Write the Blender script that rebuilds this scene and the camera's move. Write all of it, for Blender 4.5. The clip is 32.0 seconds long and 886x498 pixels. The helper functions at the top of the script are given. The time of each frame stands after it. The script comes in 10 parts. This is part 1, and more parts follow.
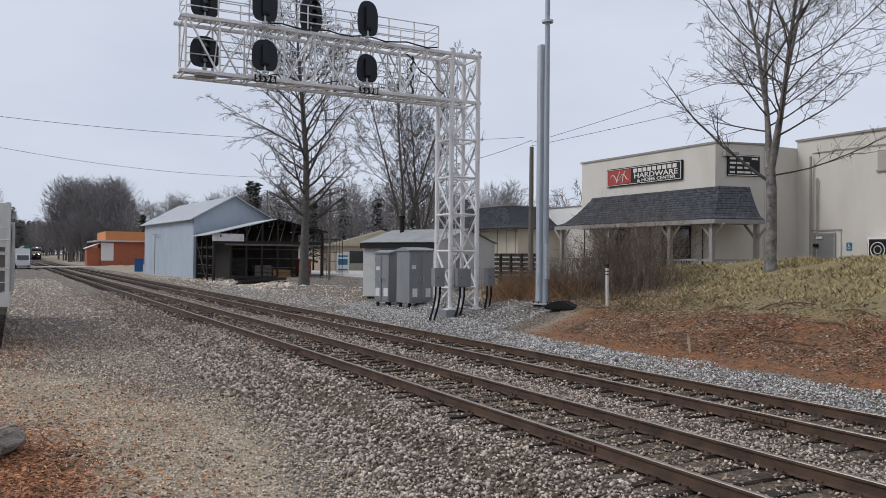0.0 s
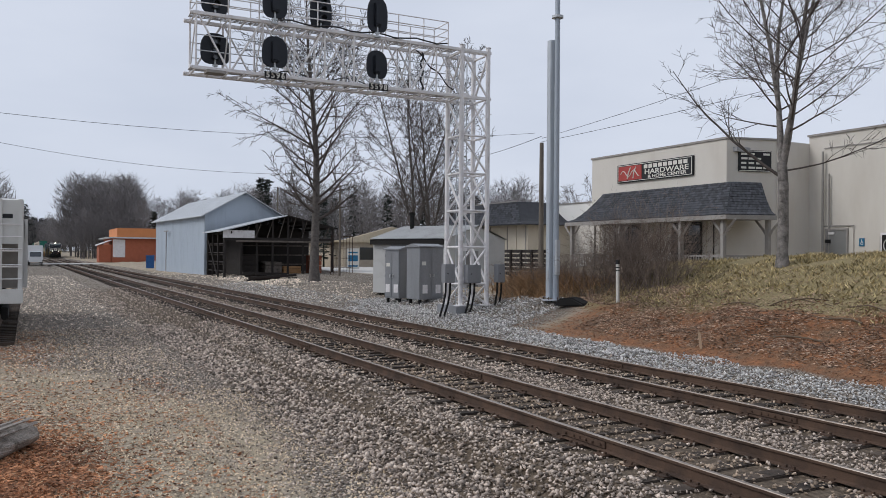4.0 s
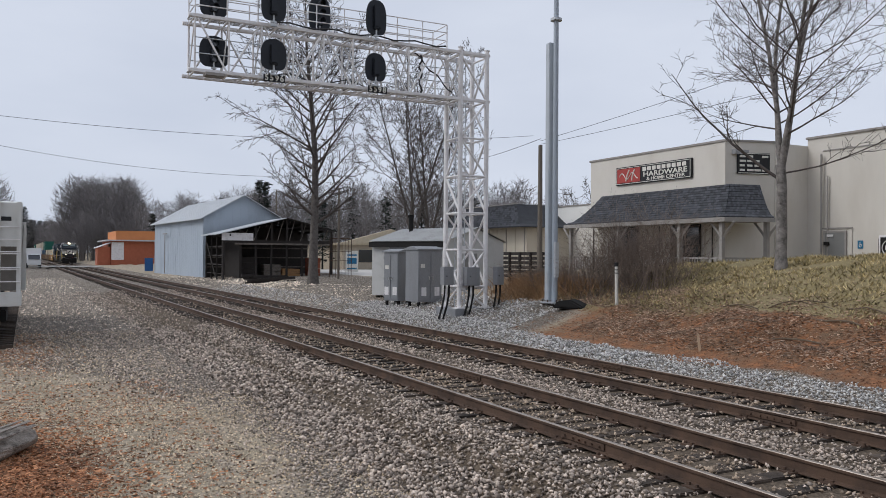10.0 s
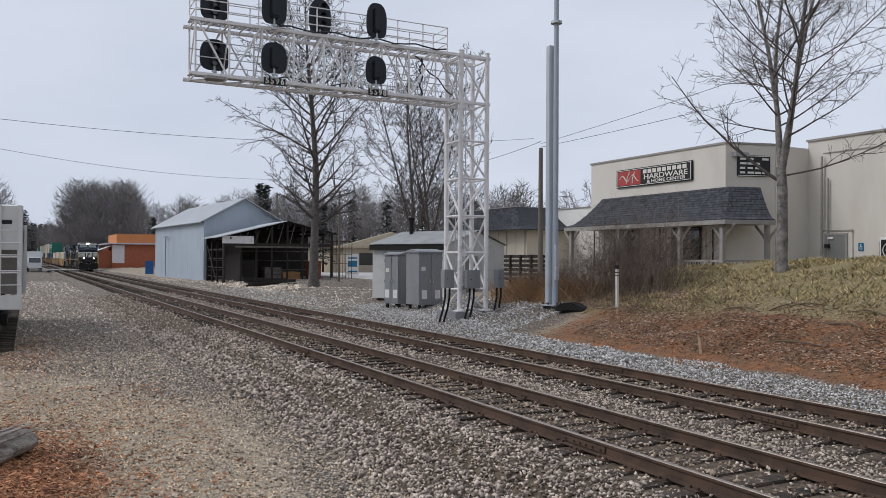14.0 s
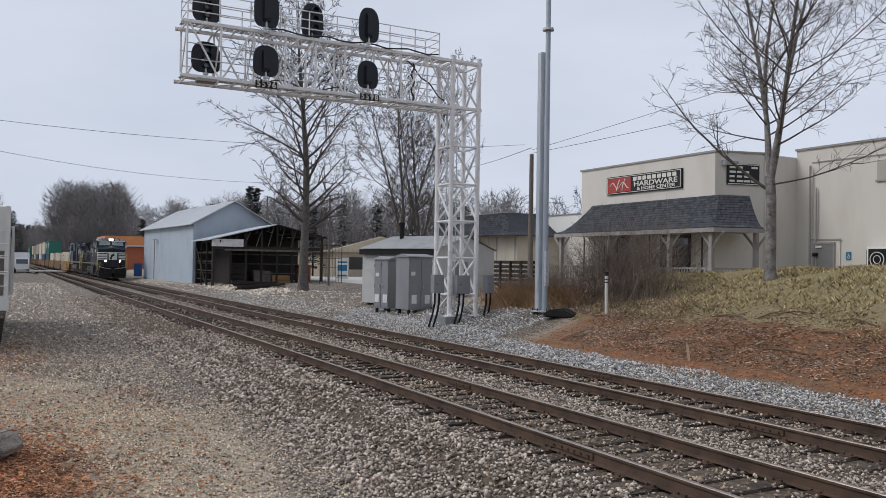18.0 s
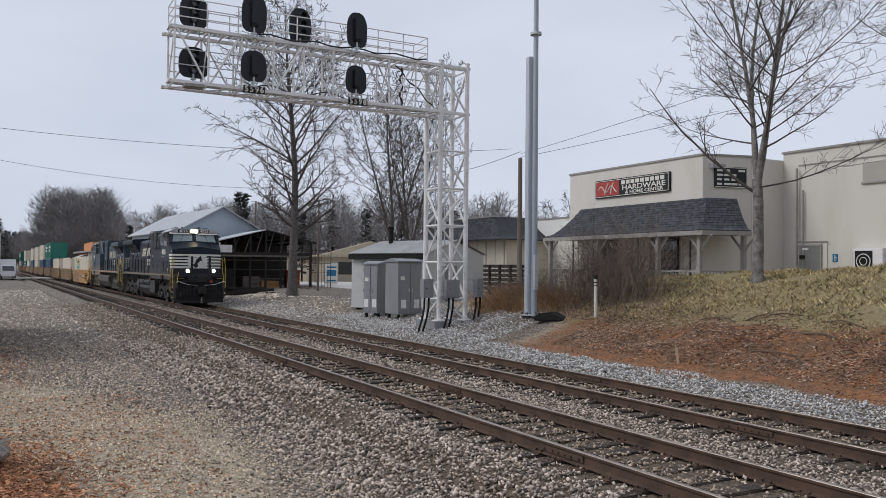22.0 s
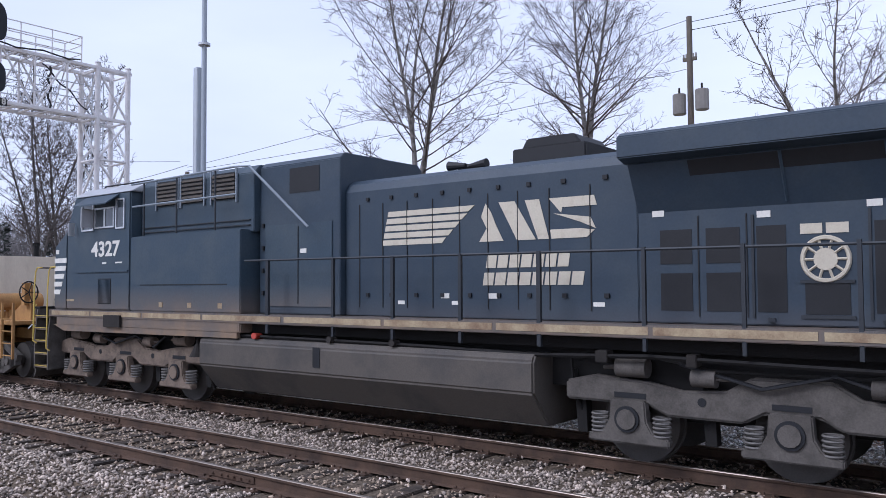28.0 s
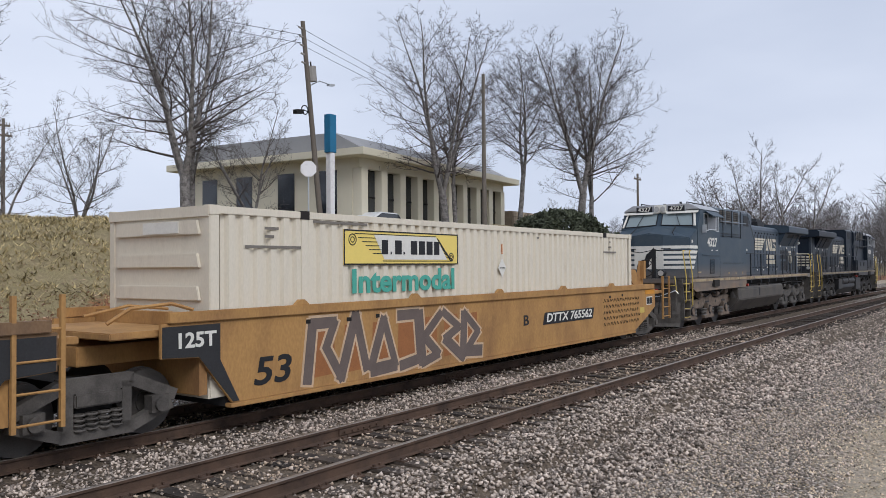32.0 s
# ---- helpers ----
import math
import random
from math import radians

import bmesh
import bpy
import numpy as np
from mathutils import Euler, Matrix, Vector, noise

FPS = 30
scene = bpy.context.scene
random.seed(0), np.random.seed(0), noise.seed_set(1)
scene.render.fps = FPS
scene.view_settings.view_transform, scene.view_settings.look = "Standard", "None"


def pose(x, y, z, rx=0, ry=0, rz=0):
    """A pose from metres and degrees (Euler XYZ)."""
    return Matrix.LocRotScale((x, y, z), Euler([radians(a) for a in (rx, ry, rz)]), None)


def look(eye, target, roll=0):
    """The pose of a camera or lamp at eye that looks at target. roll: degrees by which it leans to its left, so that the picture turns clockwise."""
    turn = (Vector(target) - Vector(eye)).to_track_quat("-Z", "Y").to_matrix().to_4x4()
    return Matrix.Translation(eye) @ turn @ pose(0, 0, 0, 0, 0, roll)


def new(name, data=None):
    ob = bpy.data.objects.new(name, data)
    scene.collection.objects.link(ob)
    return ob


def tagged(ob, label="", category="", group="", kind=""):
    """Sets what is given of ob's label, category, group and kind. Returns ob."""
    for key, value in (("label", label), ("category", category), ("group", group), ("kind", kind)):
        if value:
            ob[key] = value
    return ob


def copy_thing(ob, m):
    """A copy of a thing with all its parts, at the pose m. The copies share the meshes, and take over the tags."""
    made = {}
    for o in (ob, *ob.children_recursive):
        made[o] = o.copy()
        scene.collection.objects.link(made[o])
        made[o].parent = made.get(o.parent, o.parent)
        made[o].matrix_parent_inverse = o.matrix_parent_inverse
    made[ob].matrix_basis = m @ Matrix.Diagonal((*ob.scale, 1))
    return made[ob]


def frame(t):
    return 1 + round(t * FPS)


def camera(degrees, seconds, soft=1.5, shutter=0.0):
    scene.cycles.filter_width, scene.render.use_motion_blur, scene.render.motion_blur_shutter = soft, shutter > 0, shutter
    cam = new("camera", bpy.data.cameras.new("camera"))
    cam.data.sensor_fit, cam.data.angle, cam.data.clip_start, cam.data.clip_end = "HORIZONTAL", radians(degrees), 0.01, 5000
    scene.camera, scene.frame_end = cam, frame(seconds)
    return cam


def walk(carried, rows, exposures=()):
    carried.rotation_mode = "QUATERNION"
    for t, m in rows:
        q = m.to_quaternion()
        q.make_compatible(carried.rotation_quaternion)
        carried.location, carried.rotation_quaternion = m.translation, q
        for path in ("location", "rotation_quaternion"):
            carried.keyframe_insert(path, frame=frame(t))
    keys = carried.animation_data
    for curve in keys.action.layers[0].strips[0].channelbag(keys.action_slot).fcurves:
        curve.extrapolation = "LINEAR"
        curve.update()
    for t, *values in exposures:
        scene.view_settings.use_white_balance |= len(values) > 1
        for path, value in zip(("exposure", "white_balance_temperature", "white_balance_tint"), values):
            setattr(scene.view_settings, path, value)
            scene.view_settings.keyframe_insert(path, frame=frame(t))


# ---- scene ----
EYE = (0.0, 0.0, 2.354)
FOV = 57.66
cam = camera(FOV, 32.0, soft=0.5)
VIEWS = [  # seconds, heading from the y axis towards x, tilt, lean
    (0, -62.03, 0.58, 0.54), (0.5, -62.16, 0.61, 0.54), (1, -62.27, 0.58, 0.52), (1.5, -62.41, 0.57, 0.51),
    (2, -62.53, 0.55, 0.49), (2.5, -62.62, 0.51, 0.48), (3, -62.65, 0.51, 0.53), (3.5, -62.70, 0.40, 0.50),
    (5.5, -62.78, 0.24, 0.46), (6, -62.79, 0.24, 0.46), (6.5, -62.80, 0.26, 0.44), (7, -62.83, 0.30, 0.48),
    (7.5, -62.82, 0.42, 0.51), (8, -62.84, 0.48, 0.49), (8.5, -62.82, 0.45, 0.49), (9, -62.85, 0.39, 0.42),
    (9.5, -62.75, 0.44, 0.46), (10, -62.66, 0.49, 0.44), (10.5, -62.60, 0.46, 0.38), (11, -62.57, 0.42, 0.39),
    (11.5, -62.64, 0.40, 0.34), (12, -62.70, 0.40, 0.33), (12.5, -62.71, 0.40, 0.34), (13, -62.74, 0.41, 0.45),
    (13.5, -62.66, 0.53, 0.39), (14, -62.70, 0.69, 0.38), (14.5, -62.47, 0.83, 0.57), (16.5, -62.02, 1.16, 0.80),
    (17, -62.02, 1.13, 0.77), (17.5, -61.99, 1.06, 0.78), (18, -62.00, 1.06, 0.93), (18.5, -61.93, 1.08, 0.93),
    (19, -61.94, 1.09, 0.92), (19.5, -61.88, 1.14, 0.90), (20, -61.67, 1.10, 0.95), (20.5, -61.51, 1.16, 0.97),
    (21, -61.36, 1.20, 0.96), (21.5, -61.25, 1.29, 0.85), (22, -61.24, 1.38, 0.58), (22.5, -61.25, 1.45, 0.46),
    (23, -61.34, 1.53, 0.39), (23.5, -61.25, 1.79, 0.20), (24, -60.61, 1.86, -0.08), (24.5, -58.85, 1.86, -0.40),
    (25, -56.82, 1.93, -0.59), (25.5, -51.59, 1.91, -0.87), (27.5, -38.42, 2.55, -0.18), (28, -38.11, 2.63, -0.32),
    (28.5, -30.02, 2.36, -0.69), (29, -6.30, 1.93, -1.45), (29.3, 1.67, 2.32, -1.66), (29.5, 10.37, 1.72, -1.38),
    (29.7, 20.16, 1.34, -0.62), (30, 32.40, 1.17, -0.39), (30.2, 38.80, 1.28, -0.43), (30.5, 45.37, 1.29, -0.38),
    (31, 50.76, 1.27, -0.13), (31.5, 54.18, 1.31, -0.24), (32, 55.25, 1.26, -0.45),
]


def view(heading, tilt, lean):
    h, p = radians(heading), radians(tilt)
    way = Vector((math.sin(h) * math.cos(p), math.cos(h) * math.cos(p), math.sin(p)))
    return look(EYE, Vector(EYE) + way, lean)


walk(cam, [(t, view(h, p, r)) for t, h, p, r in VIEWS],
     exposures=[(0, 0.05, 6300, 11), (24.5, 0.05, 6300, 11), (25.5, -0.05, 6200, 11), (27.5, 0.37, 5650, 19), (28.5, 0.42, 5600, 18), (29.5, 0.50, 5950, 16), (30.0, 0.55, 6050, 15), (30.4, 0.42, 6080, 15), (31, 0.20, 6080, 13), (32, 0.14, 6120, 12)])

# ---- sky and light: an overcast winter day ----
world = bpy.data.worlds.new("overcast_sky")
scene.world = world
world.use_nodes = True
wn, wl = world.node_tree.nodes, world.node_tree.links
wn.clear()
w_out = wn.new("ShaderNodeOutputWorld")
w_bg = wn.new("ShaderNodeBackground")
w_sky = wn.new("ShaderNodeTexSky")
w_sky.sky_type = "NISHITA"
w_sky.sun_disc = False
w_sky.sun_elevation = radians(38)
w_sky.sun_rotation = radians(200)
w_hsv = wn.new("ShaderNodeHueSaturation")
w_hsv.inputs["Saturation"].default_value = 0.35
w_hsv.inputs["Value"].default_value = 1.0
w_tc = wn.new("ShaderNodeTexCoord")
w_map = wn.new("ShaderNodeMapping")
w_map.inputs["Scale"].default_value = (1.0, 1.0, 3.2)
w_noise = wn.new("ShaderNodeTexNoise")
w_noise.inputs["Scale"].default_value = 1.6
w_noise.inputs["Detail"].default_value = 5
w_ramp = wn.new("ShaderNodeValToRGB")
w_ramp.color_ramp.elements[0].position = 0.30
w_ramp.color_ramp.elements[0].color = (5.5, 6.0, 7.0, 1)
w_ramp.color_ramp.elements[1].position = 0.72
w_ramp.color_ramp.elements[1].color = (7.3, 7.7, 8.5, 1)
w_mix = wn.new("ShaderNodeMix")
w_mix.data_type = "RGBA"
w_mix.inputs[0].default_value = 0.9
wl.new(w_tc.outputs["Generated"], w_map.inputs[0])
wl.new(w_map.outputs[0], w_noise.inputs["Vector"])
wl.new(w_noise.outputs["Fac"], w_ramp.inputs[0])
wl.new(w_sky.outputs[0], w_hsv.inputs["Color"])
wl.new(w_hsv.outputs[0], w_mix.inputs[6])
wl.new(w_ramp.outputs[0], w_mix.inputs[7])
wl.new(w_mix.outputs[2], w_bg.inputs["Color"])
w_bg.inputs["Strength"].default_value = 0.1
wl.new(w_bg.outputs[0], w_out.inputs[0])

sun_data = bpy.data.lights.new("sun", "SUN")
sun_data.energy = 1.5
sun_data.angle = radians(25)
sun_data.color = (1.0, 0.97, 0.92)
sun = new("sun", sun_data)
sun.matrix_world = look((-20, -40, 45), (0, 5, 0))

# ---- plan ----
RAIL_Y = 6.648          # near rail of the near track, metres from the eye
GAUGE = 1.505
NEAR_C = RAIL_Y + GAUGE / 2
FAR_C = RAIL_Y + 3.58 + GAUGE / 2
RNG = random.Random(7)
NPR = np.random.RandomState(11)


def bend(x):
    """Sideways drift of the tracks from a straight line."""
    x = np.asarray(x, float)
    u = np.maximum(0, -x - 5)
    v = np.maximum(0, x)
    return -0.0150 * u * u / (u + 12) - 0.00040 * v * v / (1 + v / 160)


def bend_heading(x):
    return math.atan2(float(bend(x + 0.5) - bend(x - 0.5)), 1.0)


def smooth(a, b, v):
    t = np.clip((np.asarray(v, float) - a) / (b - a), 0, 1)
    return t * t * (3 - 2 * t)


CREST_X = [-400, -60, -36, -28, -23, -19, -15, -10, -6, 2, 6, 15, 40, 60, 80, 400]
CREST_Z = [0.3, 0.45, 0.7, 1.9, 2.15, 2.32, 2.55, 2.85, 3.3, 3.55, 3.82, 3.95, 4.7, 3.6, 0.6, 0.4]
YARD_X = [-400, -60, -40, -34, -18, -12, -4, 4, 15, 40, 60, 80, 400]
YARD_Z = [0.3, 0.6, 1.3, 1.45, 1.5, 2.5, 3.4, 3.9, 3.8, 3.9, 3.5, 0.8, 0.5]


def hum(x, y, s, seed=0.0):
    """Cheap smooth unevenness, about -1 to 1."""
    return (np.sin(x * s + 1.3 * np.sin(y * s * 0.7 + seed)) + np.sin(y * s * 1.13 + 2.1 + 1.1 * np.sin(x * s * 0.6 + seed * 2))) * 0.5


def ground_z(x, y):
    x, y = np.asarray(x, float), np.asarray(y, float)
    yy = y - bend(x)                         # distance measured with the tracks straightened
    prof_y = [-400, -8, 2.0, 4.3, 4.80, 5.10, 5.50, 5.95, 8.6, 9.0, 9.9, 12.3, 13.6, 14.2]
    prof_z = [-0.25, -0.32, -0.32, -0.33, -0.27, -0.66, -0.34, -0.215, -0.215, -0.235, -0.215, -0.215, -0.02, 0.10]
    z = np.interp(yy, prof_y, prof_z)
    crest = np.interp(x, CREST_X, CREST_Z)
    yard = np.interp(x, YARD_X, YARD_Z)
    f = np.interp(y, [14.2, 15.0, 17.2, 20.0, 22.0, 23.2], [0.0, 0.13, 0.42, 0.78, 0.95, 1.0])
    hill = 0.10 + (crest - 0.10) * f
    back = crest + (yard - crest) * smooth(23.2, 25.6, y)
    far = np.where(y < 14.2, z, np.where(y < 23.2, hill, back))
    far = far + smooth(60, 260, y) * 3.0 + smooth(250, 500, -x) * 1.0
    rough = 0.03 * hum(x, y, 1.3) + 0.025 * hum(x, y, 3.1, 1.0)
    slope = smooth(14.4, 16.0, y) * (1 - smooth(22, 25, y))
    rough = rough * (0.35 + 2.6 * slope) * (1 - smooth(5.4, 5.9, yy) * (1 - smooth(12.4, 13.6, yy)) * 0.8)
    gully = -0.22 * np.exp(-((y - 15.9) / 0.7) ** 2) * (0.5 + 0.5 * np.sin(x * 1.9 + np.sin(x * 0.7))) * smooth(-19, -15, x)
    return far + rough + gully


def gz(x, y):
    return float(ground_z(x, y))


# ---- mesh helpers ----
def np_mesh(name, V, F):
    """A mesh from arrays of vertices and of equal-sided faces."""
    V = np.asarray(V, np.float32)
    F = np.asarray(F, np.int32)
    me = bpy.data.meshes.new(name)
    me.vertices.add(len(V))
    me.vertices.foreach_set("co", V.ravel())
    k = F.shape[1]
    me.loops.add(F.size)
    me.loops.foreach_set("vertex_index", F.ravel())
    me.polygons.add(len(F))
    me.polygons.foreach_set("loop_start", np.arange(0, F.size, k, dtype=np.int32))
    me.polygons.foreach_set("loop_total", np.full(len(F), k, np.int32))
    me.update(calc_edges=True)
    return me


def tube_arrays(P0, P1, R0, R1, n=4):
    """Open tapered prisms between pairs of points, as one set of arrays."""
    P0, P1 = np.asarray(P0, float), np.asarray(P1, float)
    R0, R1 = np.broadcast_to(R0, len(P0)), np.broadcast_to(R1, len(P0))
    d = P1 - P0
    d = d / np.maximum(np.linalg.norm(d, axis=1), 1e-9)[:, None]
    ref = np.where(np.abs(d[:, 2:3]) < 0.9, np.array([[0, 0, 1.0]]), np.array([[1.0, 0, 0]]))
    a = np.cross(d, ref)
    a /= np.linalg.norm(a, axis=1)[:, None]
    b = np.cross(d, a)
    ang = np.arange(n) * 2 * math.pi / n
    ring = a[:, None, :] * np.cos(ang)[None, :, None] + b[:, None, :] * np.sin(ang)[None, :, None]
    V = np.concatenate([P0[:, None, :] + ring * R0[:, None, None], P1[:, None, :] + ring * R1[:, None, None]], axis=1)
    m = len(P0)
    i = np.arange(n)
    j = (i + 1) % n
    quad = np.stack([i, j, j + n, i + n], -1)
    F = (np.arange(m) * 2 * n)[:, None, None] + quad[None]
    return V.reshape(-1, 3), F.reshape(-1, 4)


class Build:
    """Collects solid pieces of one part."""

    def __init__(self):
        self.v, self.f = [], []

    def add(self, verts, faces):
        k = len(self.v)
        self.v += [tuple(p) for p in verts]
        self.f += [tuple(k + i for i in q) for q in faces]
        return self

    def box(self, x0, x1, y0, y1, z0, z1, m=None):
        p = [(x, y, z) for x in (x0, x1) for y in (y0, y1) for z in (z0, z1)]
        if m is not None:
            p = [m @ Vector(q) for q in p]
        return self.add(p, [(0, 1, 3, 2), (4, 6, 7, 5), (0, 4, 5, 1), (2, 3, 7, 6), (0, 2, 6, 4), (1, 5, 7, 3)])

    def prism(self, pts, lo, hi, axis="x", m=None):
        """A polygon pushed along an axis. pts are (y, z) for x, (x, z) for y, (x, y) for z."""
        n = len(pts)
        put = {"x": lambda a, b, c: (c, a, b), "y": lambda a, b, c: (a, c, b), "z": lambda a, b, c: (a, b, c)}[axis]
        p = [put(a, b, lo) for a, b in pts] + [put(a, b, hi) for a, b in pts]
        if m is not None:
            p = [m @ Vector(q) for q in p]
        fs = [tuple(range(n)), tuple(range(2 * n - 1, n - 1, -1))]
        fs += [(i, i + n, (i + 1) % n + n, (i + 1) % n) for i in range(n)]
        return self.add(p, fs)

    def cyl(self, p0, p1, r, n=12, r1=None):
        p0, p1 = Vector(p0), Vector(p1)
        q = (p1 - p0).to_track_quat("Z", "Y").to_matrix()
        r1 = r if r1 is None else r1
        ring = [q @ Vector((math.cos(2 * math.pi * i / n), math.sin(2 * math.pi * i / n), 0)) for i in range(n)]
        p = [p0 + d * r for d in ring] + [p1 + d * r1 for d in ring]
        fs = [tuple(range(n - 1, -1, -1)), tuple(range(n, 2 * n))]
        fs += [(i, (i + 1) % n, (i + 1) % n + n, i + n) for i in range(n)]
        return self.add(p, fs)

    def ring(self, c, axis, r, rr, n=20, k=6):
        """A torus round a point."""
        q = Vector(axis).to_track_quat("Z", "Y").to_matrix()
        c = Vector(c)
        p = []
        for i in range(n):
            a = 2 * math.pi * i / n
            for j in range(k):
                b = 2 * math.pi * j / k
                p.append(c + q @ Vector(((r + rr * math.cos(b)) * math.cos(a), (r + rr * math.cos(b)) * math.sin(a), rr * math.sin(b))))
        fs = [(i * k + j, ((i + 1) % n) * k + j, ((i + 1) % n) * k + (j + 1) % k, i * k + (j + 1) % k) for i in range(n) for j in range(k)]
        return self.add(p, fs)

    def tube(self, pts, r, n=6):
        """A bent pipe through points."""
        pts = [Vector(p) for p in pts]
        k = len(pts)
        p = []
        a = None
        for i, c in enumerate(pts):
            d = (pts[min(i + 1, k - 1)] - pts[max(i - 1, 0)]).normalized()
            ref = Vector((0, 0, 1)) if abs(d.z) < 0.9 else Vector((1, 0, 0))
            if a is None:
                a = d.cross(ref).normalized()
            else:
                a = (a - d * a.dot(d)).normalized()
            b = d.cross(a)
            p += [c + (a * math.cos(2 * math.pi * j / n) + b * math.sin(2 * math.pi * j / n)) * r for j in range(n)]
        fs = [(i * n + j, i * n + (j + 1) % n, (i + 1) * n + (j + 1) % n, (i + 1) * n + j) for i in range(k - 1) for j in range(n)]
        fs += [tuple(range(n - 1, -1, -1)), tuple(range((k - 1) * n, k * n))]
        return self.add(p, fs)

    def mesh(self, name, bevel=0.0):
        me = bpy.data.meshes.new(name)
        me.from_pydata(self.v, [], self.f)
        bm = bmesh.new()
        bm.from_mesh(me)
        bmesh.ops.recalc_face_normals(bm, faces=bm.faces)
        if bevel:
            edges = [e for e in bm.edges if len(e.link_faces) == 2 and e.calc_face_angle(0) > 0.5]
            bmesh.ops.bevel(bm, geom=edges, offset=bevel, segments=2, affect="EDGES", clamp_overlap=True)
        bm.to_mesh(me)
        bm.free()
        return me


def smooth_shade(me, angle=0.7):
    me.shade_smooth()
    me.set_sharp_from_angle(angle=angle)
    return me


def part(name, what, material, parent, label="", bevel=0.0, m=None, soft=False):
    """ONE mesh object under a thing or under a part."""
    me = what if isinstance(what, bpy.types.Mesh) else what.mesh(name, bevel)
    if soft:
        smooth_shade(me)
    if material and not me.materials:
        me.materials.append(material)
    ob = new(name, me)
    ob.parent = parent
    if m is not None:
        ob.matrix_basis = m
    return tagged(ob, label)


def thing(name, label, category, m=None, group="", kind=""):
    ob = new(name)
    ob.empty_display_size = 0.1
    if m is not None:
        ob.matrix_basis = m
    return tagged(ob, label, category, group, kind)


def single(name, what, material, label, category, m=None, group="", kind="", bevel=0.0, soft=False):
    """A thing of one mesh."""
    ob = part(name, what, material, None, label, bevel, m, soft)
    return tagged(ob, "", category, group, kind)


def letters(text, size, bold=0.0, shear=0.0, depth=0.004, width=None):
    """Letters as a mesh in the xz plane, read from -y, centred."""
    cu = bpy.data.curves.new("letters", "FONT")
    cu.body, cu.size, cu.offset, cu.shear, cu.extrude = text, size, bold, shear, depth
    cu.align_x, cu.align_y = "CENTER", "CENTER"
    cu.resolution_u = 3
    ob = new("letters", cu)
    bpy.context.view_layer.update()
    me = bpy.data.meshes.new_from_object(ob.evaluated_get(bpy.context.evaluated_depsgraph_get()))
    bpy.data.objects.remove(ob)
    me.materials.clear()
    co = np.empty(len(me.vertices) * 3, np.float32)
    me.vertices.foreach_get("co", co)
    co = co.reshape(-1, 3)
    if width and len(co):
        co[:, 0] *= width / max(1e-6, co[:, 0].max() - co[:, 0].min())
    out = np.stack([co[:, 0], -co[:, 2], co[:, 1]], -1)
    me.vertices.foreach_set("co", out.ravel())
    me.update()
    return me


